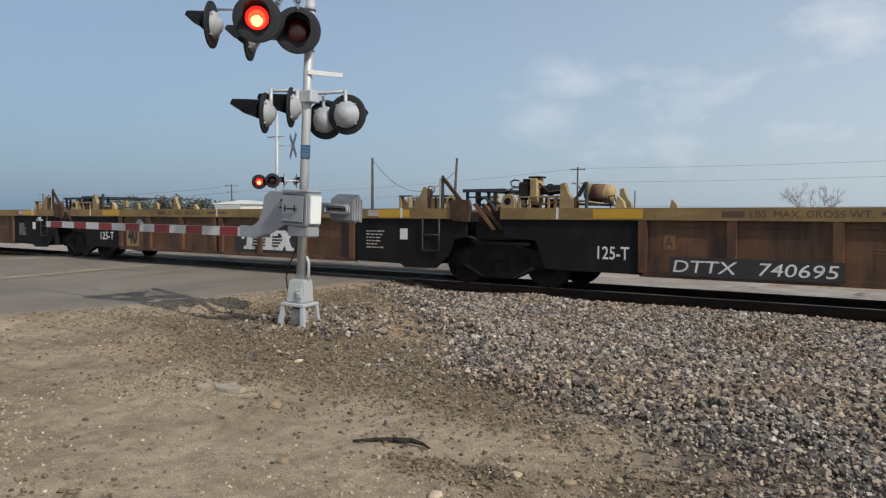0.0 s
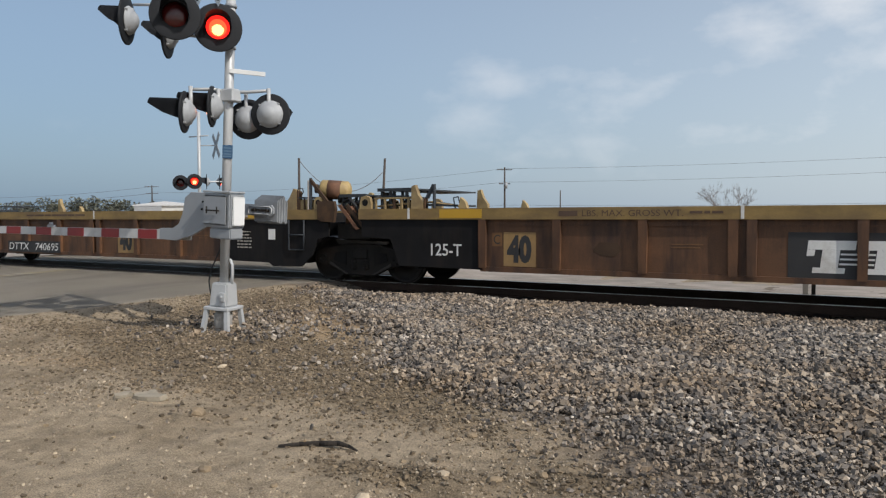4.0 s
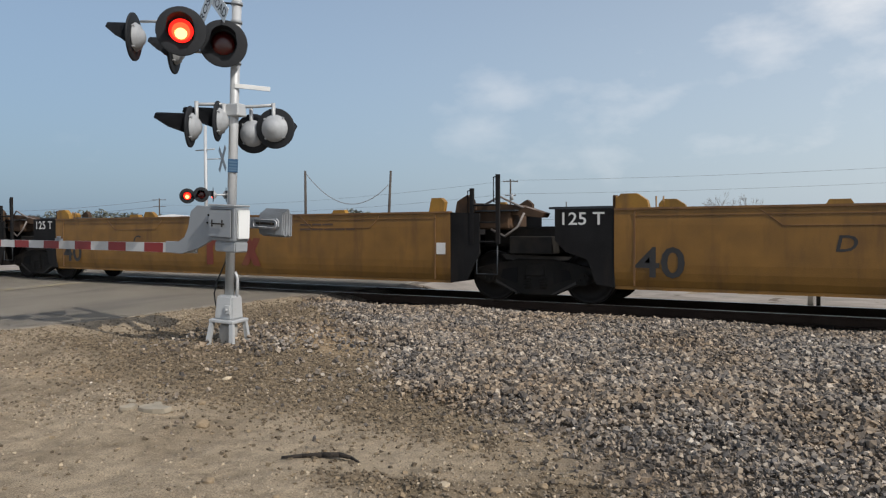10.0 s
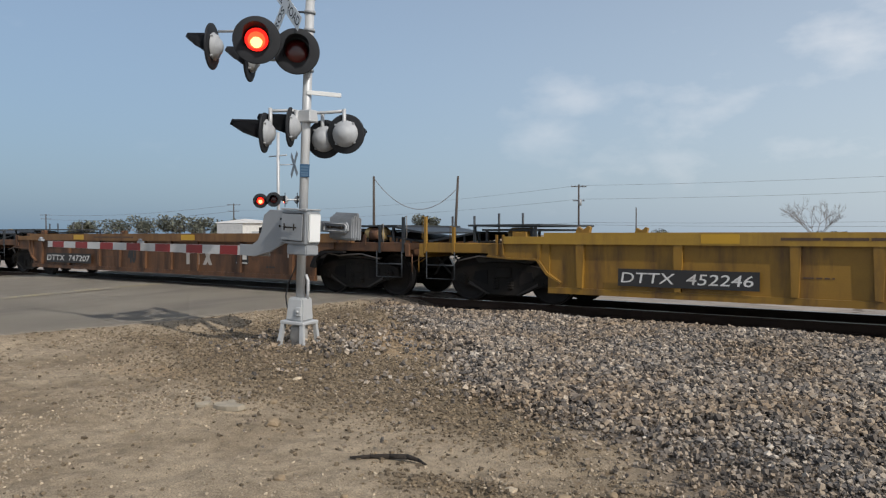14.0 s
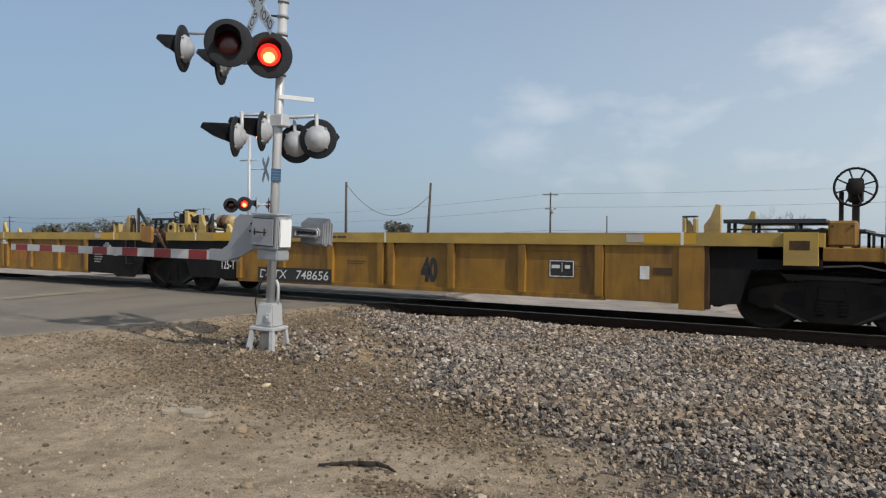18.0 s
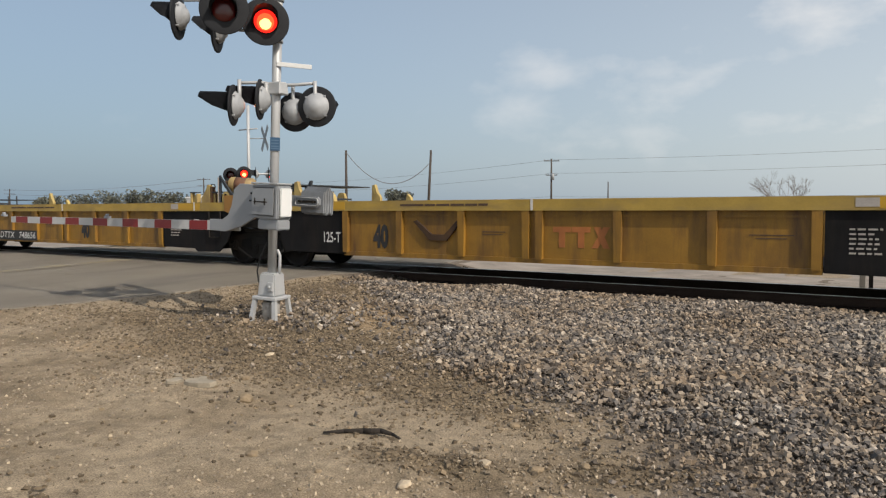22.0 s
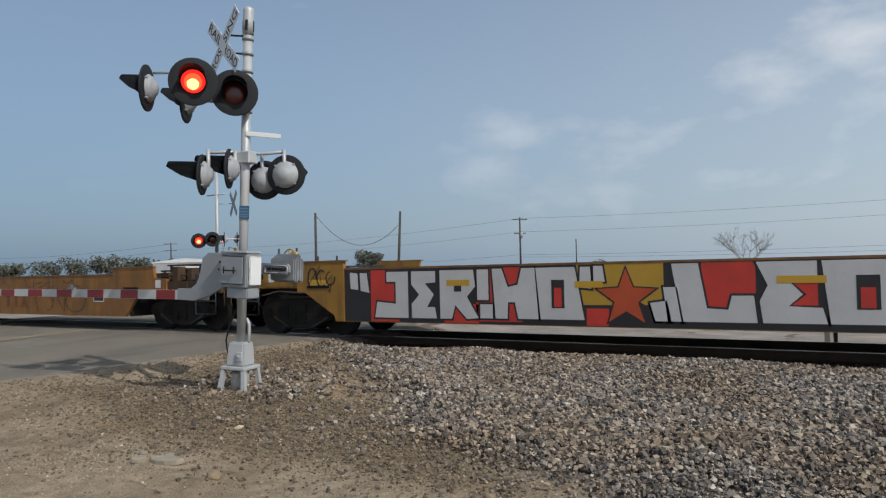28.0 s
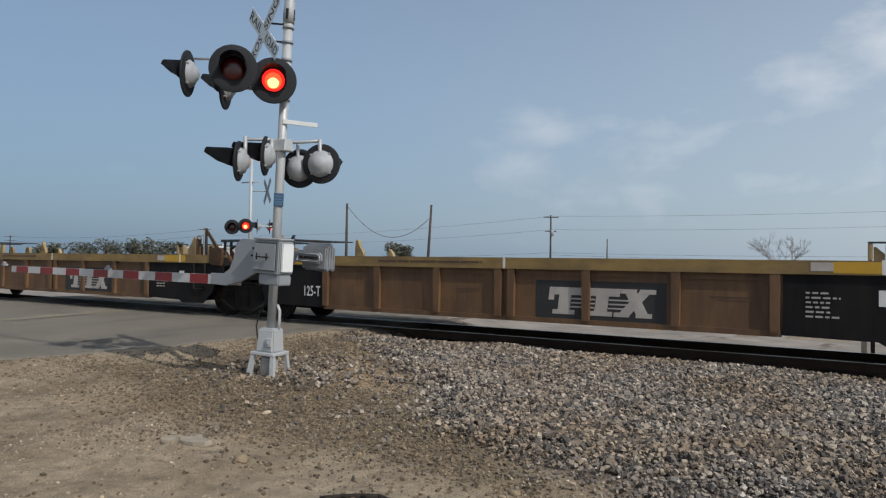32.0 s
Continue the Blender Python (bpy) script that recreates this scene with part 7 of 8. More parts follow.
    if skin is not RUST_ORANGE:
        small_print(2.2, 3.6, 1.14, 1.28, 2, -1.4835, DARK_INK, car, seed=int(-u))
    return car


def patch(name, outline, y, material, car, label=""):
    """A painted shape on a car's side."""
    return part(name, prism(bmesh.new(), outline, y - 0.0025, y), material, car, label)


def scrawl(points, r, y, material, car, name="spray_line", label="sprayed line"):
    """One sprayed stroke: a thin ribbon that follows the points."""
    pts = [Vector(p) for p in points]
    rng = random.Random(len(pts) * 7 + int(abs(pts[0].x) * 100))
    bm = bmesh.new()
    rows = []
    for i, p in enumerate(pts):
        d = (pts[min(i + 1, len(pts) - 1)] - pts[max(i - 1, 0)]).normalized()
        n = Vector((-d.y, d.x)) * r * rng.uniform(0.75, 1.15)
        e = d * r * (-0.7 if i == 0 else 0.7 if i == len(pts) - 1 else 0)
        rows.append([bm.verts.new((q.x, yy, q.y)) for q, yy in ((p + n + e, y), (p + n + e, y - 0.002), (p - n + e, y - 0.002), (p - n + e, y))])
    for u, v in zip(rows, rows[1:]):
        for i in range(4):
            bm.faces.new((u[i], u[(i + 1) % 4], v[(i + 1) % 4], v[i]))
    bm.faces.new(rows[0]), bm.faces.new(rows[-1][::-1])
    return part(name, bm, material, car, label)


def arc(cx, cz, rx, rz, a0, a1, n=14):
    return [(cx + rx * math.cos(radians(a0 + (a1 - a0) * i / n)), cz + rz * math.sin(radians(a0 + (a1 - a0) * i / n))) for i in range(n + 1)]


# five-unit brown car
C1 = (8.15, -7.6, -23.3, -39.2, -55.1, -70.9)
BROWN_L = "five-unit grimy brown ribbed well car platform, empty, moving"
ribbed_unit(C1[1], C1[0] - C1[1], BROWN, CHORD_OLD, BROWN_L, "DTTX   740695", (3.63, 6.05), right="end", letter="A", tank_at=1.86, words_at=4.4)
ribbed_unit(C1[2] - 0.1, C1[1] - C1[2], BROWN, CHORD_OLD, BROWN_L, emblem="board", forty=3.40, gear="table", cap=(2.0, 2.72), words_at=5.0)
ribbed_unit(C1[3], C1[2] - C1[3], BROWN, CHORD_OLD, BROWN_L, emblem="board", forty=3.33, hinge=4.9, letter="D", cap=(1.79, 2.51), words_at=3.3)
ribbed_unit(C1[4], C1[3] - C1[4], BROWN, CHORD_OLD, BROWN_L, emblem="board", forty=3.58, hinge=4.9, gear="table", letter="C", cap=(1.99, 2.66), words_at=4.6)
ribbed_unit(C1[5], C1[4] - C1[5], BROWN, CHORD_OLD, BROWN_L, forty=8.5, number="DTTX   740695", number_at=(3.7, 6.0), left="end", end_tank=True)
TRUCKS_AT += C1
# five-unit orange smooth-sided car
C2 = (-75.5, -91.2, -106.9, -122.3, -138.1, -153.5)
ORANGE_L = "five-unit orange smooth-sided well car platform, empty, moving"
cA = smooth_unit(C2[1], C2[0] - C2[1], ORANGE_L, "A", "DTTX  743461", (10.07, 13.44), right="end")
cE = smooth_unit(C2[2] - 0.1, C2[1] - C2[2] + 0.1, ORANGE_L, "E", emblem=True)
cD = smooth_unit(C2[3], C2[2] - C2[3], ORANGE_L, "D", emblem=True, emblem_at=7.0, ladder=GOLD)
smooth_unit(C2[4], C2[3] - C2[4], ORANGE_L, "C", emblem=True)
cB = smooth_unit(C2[5], C2[4] - C2[5], ORANGE_L, "B", "DTTX  743461", (2.62, 5.96), forty=1.42, left="end")
TRUCKS_AT += C2
lettering("OH...", 4.36, 5.40, 1.17, 1.47, -1.506, WORN_WHITE, cA)
lettering("WELL", 4.36, 5.36, 0.80, 1.13, -1.506, WORN_WHITE, cA, slant=-0.12)
scrawl([(5.25, 0.84), (5.42, 0.80), (5.50, 0.76)], 0.014, -1.506, WORN_WHITE, cA)
scrawl([(4.62, 0.68), (5.0, 0.69)], 0.014, -1.506, WORN_WHITE, cA)
scrawl([(4.72, 0.58), (4.9, 0.59)], 0.012, -1.506, WORN_WHITE, cA)
# a sprayed face with a raised fist
scrawl([(6.20, 1.54), (6.23, 1.25), (6.24, 1.02), (6.40, 0.96), (6.68, 0.94)], 0.016, -1.506, WORN_WHITE, cA)
for x in (6.34, 6.81):
    scrawl(arc(x, 1.47, 0.055, 0.05, 0, 350, 12), 0.014, -1.506, WORN_WHITE, cA)
for x in (6.52, 6.64):
    scrawl([(x, 1.51), (x + 0.01, 1.42)], 0.014, -1.506, WORN_WHITE, cA)
for x in (6.29, 6.45, 6.61, 6.77):
    scrawl(arc(x + 0.04, 1.21, 0.065, 0.13, -110, 270, 14), 0.014, -1.506, WORN_WHITE, cA)
scrawl([(6.87, 1.35), (6.90, 1.20), (6.87, 1.05), (6.66, 1.03), (6.30, 1.05)], 0.016, -1.506, WORN_WHITE, cA)
scrawl(arc(6.55, 0.60, 0.36, 0.34, 95, 285, 18), 0.016, -1.506, WORN_WHITE, cA)
scrawl(arc(6.60, 0.62, 0.28, 0.22, 130, 20, 12), 0.013, -1.506, WORN_WHITE, cA)
scrawl(arc(6.56, 0.48, 0.20, 0.18, 170, 300, 10), 0.013, -1.506, WORN_WHITE, cA)
scrawl(arc(6.56, 0.55, 0.07, 0.07, 40, 380, 12), 0.012, -1.506, WORN_WHITE, cA)
for x, z in ((6.42, 0.86), (6.75, 0.75)):
    scrawl([(x - 0.08, z + 0.03), (x - 0.05, z - 0.03), (x, z + 0.02), (x + 0.05, z - 0.03), (x + 0.08, z + 0.03)], 0.012, -1.506, WORN_WHITE, cA)
scrawl([(7.05, 1.53), (7.08, 0.9), (7.11, 0.28)], 0.014, -1.506, WORN_WHITE, cA)
scrawl([(6.91, 0.70), (6.95, 0.31)], 0.013, -1.506, WORN_WHITE, cA)
scrawl([(7.49, 1.02), (7.7, 1.05), (7.78, 0.95), (7.95, 1.2), (8.0, 0.98), (8.2, 1.22), (8.3, 1.0), (8.45, 1.18), (8.55, 1.0), (8.8, 1.24), (8.85, 1.02), (9.15, 1.06)], 0.012, -1.506, GREY_INK, cA)
# bubble tag on one unit, a thin row of strokes on the other
for x, z, rx, rz, a0, a1 in ((10.25, 0.72, 0.36, 0.24, 20, 330), (10.02, 1.0, 0.30, 0.14, -40, 200), (10.55, 0.98, 0.20, 0.22, 60, 300), (11.1, 0.88, 0.40, 0.34, -20, 290), (11.05, 0.70, 0.30, 0.18, 150, 380), (11.75, 0.86, 0.34, 0.36, 30, 330), (11.7, 0.86, 0.15, 0.14, 0, 340), (12.25, 0.82, 0.30, 0.33, -120, 130), (12.2, 0.84, 0.12, 0.2, 40, 300)):
    scrawl(arc(x, z, rx, rz, a0, a1, 16), 0.008, -1.506, GREY_CHALK, cD)
scrawl([(10.1, 1.08), (10.3, 0.86), (10.42, 1.12), (10.5, 0.84)], 0.008, -1.506, GREY_CHALK, cD)
scrawl([(10.95, 0.78), (11.2, 0.80), (11.2, 0.92), (10.95, 0.90), (10.95, 0.78)], 0.012, -1.506, GREY_CHALK, cD)
scrawl([(11.1, 1.40), (11.2, 1.32), (11.28, 1.42), (11.5, 1.33), (11.6, 1.43), (11.75, 1.33), (11.9, 1.42), (12.1, 1.34)], 0.010, -1.506, GREY_CHALK, cD)
rng_tag = random.Random(41)
for k in range(7):
    x, z = 10.85 + 0.32 * k, 0.93 - 0.02 * k
    a0 = rng_tag.uniform(0, 200)
    scrawl(arc(x, z, 0.12, 0.11 + 0.05 * rng_tag.random(), a0, a0 + rng_tag.uniform(220, 330), 10), 0.008, -1.506, GREY_CHALK, cE)
    dx, dz = rng_tag.uniform(0.05, 0.15), rng_tag.uniform(0.08, 0.16)
    scrawl([(x - dx, z + dz), (x - 0.02, z - 0.12), (x + dx, z + dz * 0.5), (x + 0.17, z - dz)], 0.008, -1.506, GREY_CHALK, cE)
for k in range(4):
    scrawl(arc(9.66 + 0.24 * k, 1.04, 0.13, 0.16, 40 * k, 250 + 30 * k, 12), 0.014, -1.506, WORN_WHITE, cB)
scrawl([(10.45, 0.85), (10.50, 1.28), (10.60, 1.10)], 0.014, -1.506, WORN_WHITE, cB)
scrawl([(9.75, 0.86), (10.1, 0.84), (10.5, 0.82)], 0.012, -1.506, WORN_WHITE, cB)
# single cars
ribbed_single(-173.2, 15.6, YELLOW, "bright yellow ribbed single well car, empty, moving", "DTTX  452246", (2.64, 4.80), 6.80, "big", 10.62, sign_at=13.2, chord=CHORD_SINGLE)
TRUCKS_AT += (-157.6, -173.2)
ribbed_single(-192.7, 15.6, BROWN, "grimy brown ribbed single well car, empty, moving", "DTTX  747207", (2.3, 4.9), 6.9, "white", 9.6, chord=TAN)
TRUCKS_AT += (-177.1, -192.7)
ribbed_single(-212.7, 15.6, YELLOW, "yellow ribbed single well car with red marks, moving", "DTTX  449627", (1.99, 4.0), 7.18, "small", 9.39, chord=CHORD_SINGLE)
TRUCKS_AT += (-197.1, -212.7)
# five-unit yellow car
C5 = (-216.6, -232.4, -248.1, -263.9, -279.6, -295.2)
YELLOW_L = "five-unit yellow ribbed well car platform, empty, moving"
ribbed_unit(C5[1], C5[0] - C5[1], GOLD, CHORD_NEW, YELLOW_L, "DTTX   748656", (3.85, 6.0), forty=8.45, right="end", tank_at=1.86)
ribbed_unit(C5[2], C5[1] - C5[2], GOLD, CHORD_NEW, YELLOW_L, emblem="red", forty=3.83, hinge=5.0, gear="table")
ribbed_unit(C5[3], C5[2] - C5[3], GOLD, CHORD_NEW, YELLOW_L, emblem="red", forty=3.83)
ribbed_unit(C5[4], C5[3] - C5[4], GOLD, CHORD_NEW, YELLOW_L, emblem="red", forty=3.83, hinge=4.9, gear="table")
ribbed_unit(C5[5], C5[4] - C5[5], GOLD, CHORD_NEW, YELLOW_L, "DTTX   748656", (3.85, 6.0), forty=8.45, left="end", end_tank=True)
TRUCKS_AT += C5
c6 = sloped_single(-315.0, 15.7, PALE_ORANGE, "faded orange sloped-end single well car, moving", "DTTX", (2.6, 3.8), wheel_paint=RUST_ORANGE, sign_at=14.0)
patch("white_mark", [(9.35, 1.24), (9.62, 1.24), (9.66, 1.12), (9.76, 1.24), (10.02, 1.24), (10.06, 1.12), (10.18, 1.24), (10.42, 1.24), (10.28, 1.06), (10.05, 1.02), (9.72, 1.04), (9.38, 1.02)], -1.483, GREY_INK, c6)
TRUCKS_AT += (-299.3, -315.0)
ribbed_single(-334.9, 15.5, GOLD, "yellow ribbed single well car with black numerals, moving", "DTTX  452597", (2.8, 5.0), 8.35, "cross", 9.85, chord=CHORD_SINGLE)
TRUCKS_AT += (-319.4, -334.9)

# the car with the painted mural
mural = sloped_single(-354.5, 15.8, GOLD, "yellow single well car covered in white and red graffiti", wheel_paint=GOLD, sign_at=13.55, forty=12.98)
TRUCKS_AT += (-338.7, -354.5)
MY = -1.4835
patch("mural_ground", rect(1.62, 11.75, 0.255, 1.325), MY, GRAF_BLACK, mural, "black graffiti background")
for x0, x1, z0, z1, m in ((2.3, 3.0, 0.26, 1.30, GRAF_RED), (4.05, 4.8, 0.26, 0.62, GRAF_RED), (4.75, 5.7, 0.30, 1.30, GRAF_RED), (6.7, 8.25, 0.62, 1.32, GRAF_GOLD), (6.92, 7.32, 0.26, 0.56, GRAF_RED), (8.85, 9.65, 0.55, 1.31, GRAF_RED), (10.05, 10.5, 0.55, 1.02, GRAF_RED)):
    patch("colour_field", rect(x0, x1, z0, z1), MY - 0.003, m, mural)
WHITES = [
    [(1.78, 0.92), (1.98, 0.90), (1.96, 1.24), (1.76, 1.26)], [(2.04, 0.88), (2.26, 0.84), (2.20, 1.24), (2.02, 1.25)],
    [(2.40, 0.34), (3.22, 0.34), (3.22, 1.26), (2.70, 1.26), (2.70, 1.06), (2.92, 1.06), (2.92, 0.62), (2.46, 0.66)],
    [(3.30, 0.34), (3.88, 0.34), (3.84, 0.56), (3.66, 0.56), (3.82, 0.80), (3.62, 1.02), (3.86, 1.04), (3.86, 1.26), (3.30, 1.26), (3.30, 1.0), (3.48, 0.80), (3.30, 0.62)],
    [(3.96, 0.34), (4.22, 0.34), (4.30, 0.60), (4.55, 0.34), (4.80, 0.36), (4.56, 0.76), (4.74, 0.96), (4.70, 1.27), (3.96, 1.27)],
    [(4.78, 0.70), (5.02, 0.70), (5.02, 1.27), (4.78, 1.27)], [(4.84, 0.36), (5.10, 0.36), (5.10, 0.62), (4.84, 0.62)],
    [(5.16, 0.36), (5.40, 0.36), (5.42, 0.66), (5.56, 0.66), (5.62, 0.36), (6.02, 0.36), (5.96, 1.28), (5.70, 1.28), (5.62, 0.98), (5.42, 0.94), (5.30, 1.28), (5.10, 1.28)],
    [(6.06, 0.36), (6.88, 0.36), (6.72, 1.28), (5.98, 1.28)],
    [(6.80, 0.92), (7.02, 0.90), (7.00, 1.28), (6.82, 1.28)], [(7.06, 1.02), (7.26, 1.02), (7.22, 1.29), (7.06, 1.29)],
    [(8.10, 0.36), (8.36, 0.36), (8.30, 0.70), (8.02, 0.66)], [(8.30, 0.36), (8.55, 0.36), (8.46, 0.92), (8.24, 0.92)],
    [(8.52, 0.36), (9.66, 0.36), (9.62, 0.78), (9.30, 0.78), (9.24, 0.56), (8.92, 0.58), (8.80, 1.30), (8.38, 1.30)],
    [(9.74, 0.36), (10.62, 0.36), (10.56, 0.60), (10.10, 0.62), (10.30, 0.80), (10.06, 1.06), (10.50, 1.06), (10.50, 1.30), (9.66, 1.30), (9.82, 0.94), (9.70, 0.70)],
    [(10.66, 0.36), (11.62, 0.36), (11.56, 1.30), (10.56, 1.30)],
]
def grown(outline, d):
    """The outline moved outwards by d."""
    out = []
    for i, (x, z) in enumerate(outline):
        (ax, az), (bx, bz) = outline[i - 1], outline[(i + 1) % len(outline)]
        e, f = Vector((x - ax, z - az)).normalized(), Vector((bx - x, bz - z)).normalized()
        n = Vector((e.y + f.y, -e.x - f.x))
        n = n / max(0.6, n.length_squared / 2 if n.length else 1.0)
        out.append((x + d * n.x, min(1.322, max(0.258, z + d * n.y))))
    return out


for w in WHITES:
    patch("outline_shape", grown(w, 0.035), MY - 0.0045, GRAF_BLACK, mural)
    patch("white_shape", w, MY - 0.006, GRAF_WHITE, mural)
for x0, x1, z0, z1, m in ((6.28, 6.52, 0.56, 1.06, GRAF_BLACK), (11.0, 11.30, 0.58, 1.08, GRAF_BLACK), (4.28, 4.44, 0.86, 1.06, GRAF_BLACK)):
    patch("inner_shape", rect(x0, x1, z0, z1), MY - 0.009, m, mural)
for x0, x1, z0, z1 in ((6.33, 6.47, 0.58, 0.92), (11.05, 11.24, 0.60, 0.90)):
    patch("inner_red", rect(x0, x1, z0, z1), MY - 0.012, GRAF_RED, mural)
star = [(7.62 + (0.52 if k % 2 == 0 else 0.21) * math.cos(radians(90 + 36 * k)), 0.74 + (0.50 if k % 2 == 0 else 0.22) * math.sin(radians(90 + 36 * k))) for k in range(10)]
patch("colour_field", [(7.30, 0.262), (8.22, 0.262), (8.24, 0.70), (7.95, 0.62), (7.62, 0.80), (7.40, 0.55)], MY - 0.0045, GRAF_BLACK, mural)
patch("star_shadow", [(7.62 + (x - 7.62) * 1.15, 0.74 + (z - 0.74) * 1.12) for x, z in star], MY - 0.006, GRAF_BLACK, mural)
patch("star", star, MY - 0.009, GRAF_ORANGE, mural, "orange-red five-pointed star")
bars("reflector", [(4.12, 4.62, 0.97, 1.08), (6.72, 7.22, 0.92, 1.03), (9.95, 10.62, 0.97, 1.08), (12.1, 12.5, 0.92, 1.05)], MY - 0.010, REFLECTOR, mural)
for k in range(4):
    scrawl(arc(12.35 + 0.22 * k, 0.72, 0.18, 0.22, 30 * k, 300 + 20 * k, 12), 0.03, MY - 0.002, GRAF_ORANGE, mural, label="red sprayed scribble")
for k in range(4):
    scrawl(arc(13.75 + 0.35 * k, 1.16, 0.26, 0.18, 60 * k, 240 + 60 * k, 12), 0.028, -1.5055, RED_INK, mural, label="red sprayed scribble")
for k in range(3):
    scrawl(arc(0.75 + 0.25 * k, 1.15, 0.12, 0.22 - 0.04 * k, 50 * k, 250 + 60 * k, 12), 0.018, -1.5085, GRAF_BLACK, mural, label="black tag")
scrawl([(0.62, 0.98), (0.95, 1.42), (1.0, 0.92), (1.3, 1.22), (1.22, 0.86)], 0.016, -1.5085, GRAF_BLACK, mural, label="black tag")

rusty = sloped_single(-373.95, 15.5, RUST_ORANGE, "rusty brown-orange sloped-end single well car, moving", "DTTX  59679", (4.05, 6.45), 1.84, wheel_paint=None, sign_at=12.4, nose=-0.16, posts=(1.26, 1.80), post_to=(1.88, 2.0))
lettering("WT FOR 20 FT CONTAINERS", 1.96, 3.52, 1.175, 1.255, -1.4845, DARK_INK, rusty, bold=0.006)
small_print(1.96, 3.40, 1.285, 1.36, 1, -1.5, DARK_INK, rusty, seed=41)
bars("placard", [(1.27, 1.35, 1.09, 1.29)], -1.5045, WHITE_INK, rusty)
bars("label_slot", [(-0.24, 0.12, 0.99, 1.15)], -1.5045, RUSTY, rusty)
TRUCKS_AT += (-358.5, -374.0)
scrawl([(6.90, 1.20), (7.05, 1.26), (6.98, 1.14), (7.10, 1.10), (7.20, 1.26), (7.22, 1.12), (7.38, 1.24), (7.30, 1.10), (7.46, 1.14)], 0.014, -1.4845, DARK_INK, rusty, label="black tag")
scrawl([(7.52, 1.28), (7.58, 1.10), (7.68, 1.26), (7.74, 1.10), (7.82, 1.26), (7.90, 1.12), (8.02, 1.24), (8.08, 1.12)], 0.014, -1.4845, DARK_INK, rusty, label="black tag")
bars("reflector", [(6.56, 6.94, 0.89, 1.0)], -1.4845, REFLECTOR, rusty)
logo(8.00, 9.24, 0.46, 0.88, -1.4835, RED_DULL, rusty, 0.0)
# one large line tag
scrawl([(9.04, 1.30), (9.16, 1.10), (9.34, 1.02), (9.12, 0.96), (9.02, 0.76), (9.10, 0.50), (9.30, 0.42)], 0.013, -1.4850, DARK_INK, rusty, label="black tag")
scrawl([(9.55, 1.22), (9.52, 0.96), (9.64, 0.70), (9.78, 0.30)], 0.013, -1.4850, DARK_INK, rusty, label="black tag")
scrawl([(9.60, 1.12), (9.90, 1.16), (9.84, 1.00), (10.20, 1.14), (10.36, 1.20), (10.24, 0.98), (10.50, 1.06)], 0.013, -1.4850, DARK_INK, rusty, label="black tag")
scrawl(arc(10.28, 0.66, 0.24, 0.29, 150, -110, 14), 0.013, -1.4850, DARK_INK, rusty, label="black tag")
scrawl([(10.30, 0.84), (10.48, 0.62)], 0.013, -1.4850, DARK_INK, rusty, label="black tag")
scrawl([(10.72, 1.02), (10.68, 0.80), (10.78, 0.66), (10.94, 0.46), (11.04, 0.33), (11.06, 0.56), (11.20, 0.80)], 0.013, -1.4850, DARK_INK, rusty, label="black tag")
scrawl([(11.00, 1.20), (11.20, 1.12), (11.46, 1.22), (11.50, 1.04), (11.36, 0.92)], 0.013, -1.4850, DARK_INK, rusty, label="black tag")
scrawl(arc(11.56, 0.70, 0.48, 0.36, 165, -215, 22), 0.013, -1.4850, DARK_INK, rusty, label="black tag")
# last five-unit brown car
C10 = (-378.2, -393.9, -409.5, -425.1, -440.8, -456.5)
LAST_L = "five-unit rusty brown ribbed well car platform, empty, moving"
ribbed_unit(C10[1], C10[0] - C10[1], LAST_SKIN, CHORD_OLD, LAST_L, "DTTX   741387", (3.46, 5.76), forty=8.5, right="end", tank_at=1.13)
ribbed_unit(C10[2], C10[1] - C10[2], LAST_SKIN, CHORD_OLD, LAST_L, emblem="board", gear="table")
ribbed_unit(C10[3], C10[2] - C10[3], LAST_SKIN, CHORD_OLD, LAST_L, emblem="board", gear="table")
ribbed_unit(C10[4], C10[3] - C10[4], LAST_SKIN, CHORD_OLD, LAST_L, emblem="board", forty=3.75)
ribbed_unit(C10[5], C10[4] - C10[5], LAST_SKIN, CHORD_OLD, LAST_L, forty=8.5, left="end")
TRUCKS_AT += C10

first_truck = build_truck()
TRUCKS = [(first_truck, TRUCKS_AT[0])] + [(copy_thing(first_truck, Matrix.Identity(4)), u) for u in TRUCKS_AT[1:]]


# ---- beyond the track ----
def wooden_pole(x, y, height, label, arms=(), lean=(0, 0), r=0.15, transformer=False):
    p = thing("utility_pole", label, "utility pole", (x, y, -0.35), group="poles along the far road")
    bm = bmesh.new()
    rod(bm, (0, 0, -0.3), (lean[0], lean[1], height + 0.35), r, 12, r * 0.7)
    part("pole", bm, POLE_WOOD, p)
    for z, half, turn in arms:
        bm = bmesh.new()
        box(bm, -half, half, -0.07, 0.07, z - 0.07 + 0.35, z + 0.07 + 0.35)
        a = part("crossarm", bm, POLE_WOOD, p, at=pose(lean[0], lean[1], 0, 0, 0, turn))
        for q in (-0.9, -0.45, 0.45, 0.9):
            bm = bmesh.new()
            rod(bm, (q * half, 0, z + 0.42), (q * half, 0, z + 0.62), 0.06, 8)
            part("insulator", bm, GREY_BOX, a)
    if transformer:
        bm = bmesh.new()
        rod(bm, (0.35, -0.2, height - 3.4), (0.35, -0.2, height - 2.3), 0.27, 14)
        part("transformer", bm, GREY_BOX, p)
    return p


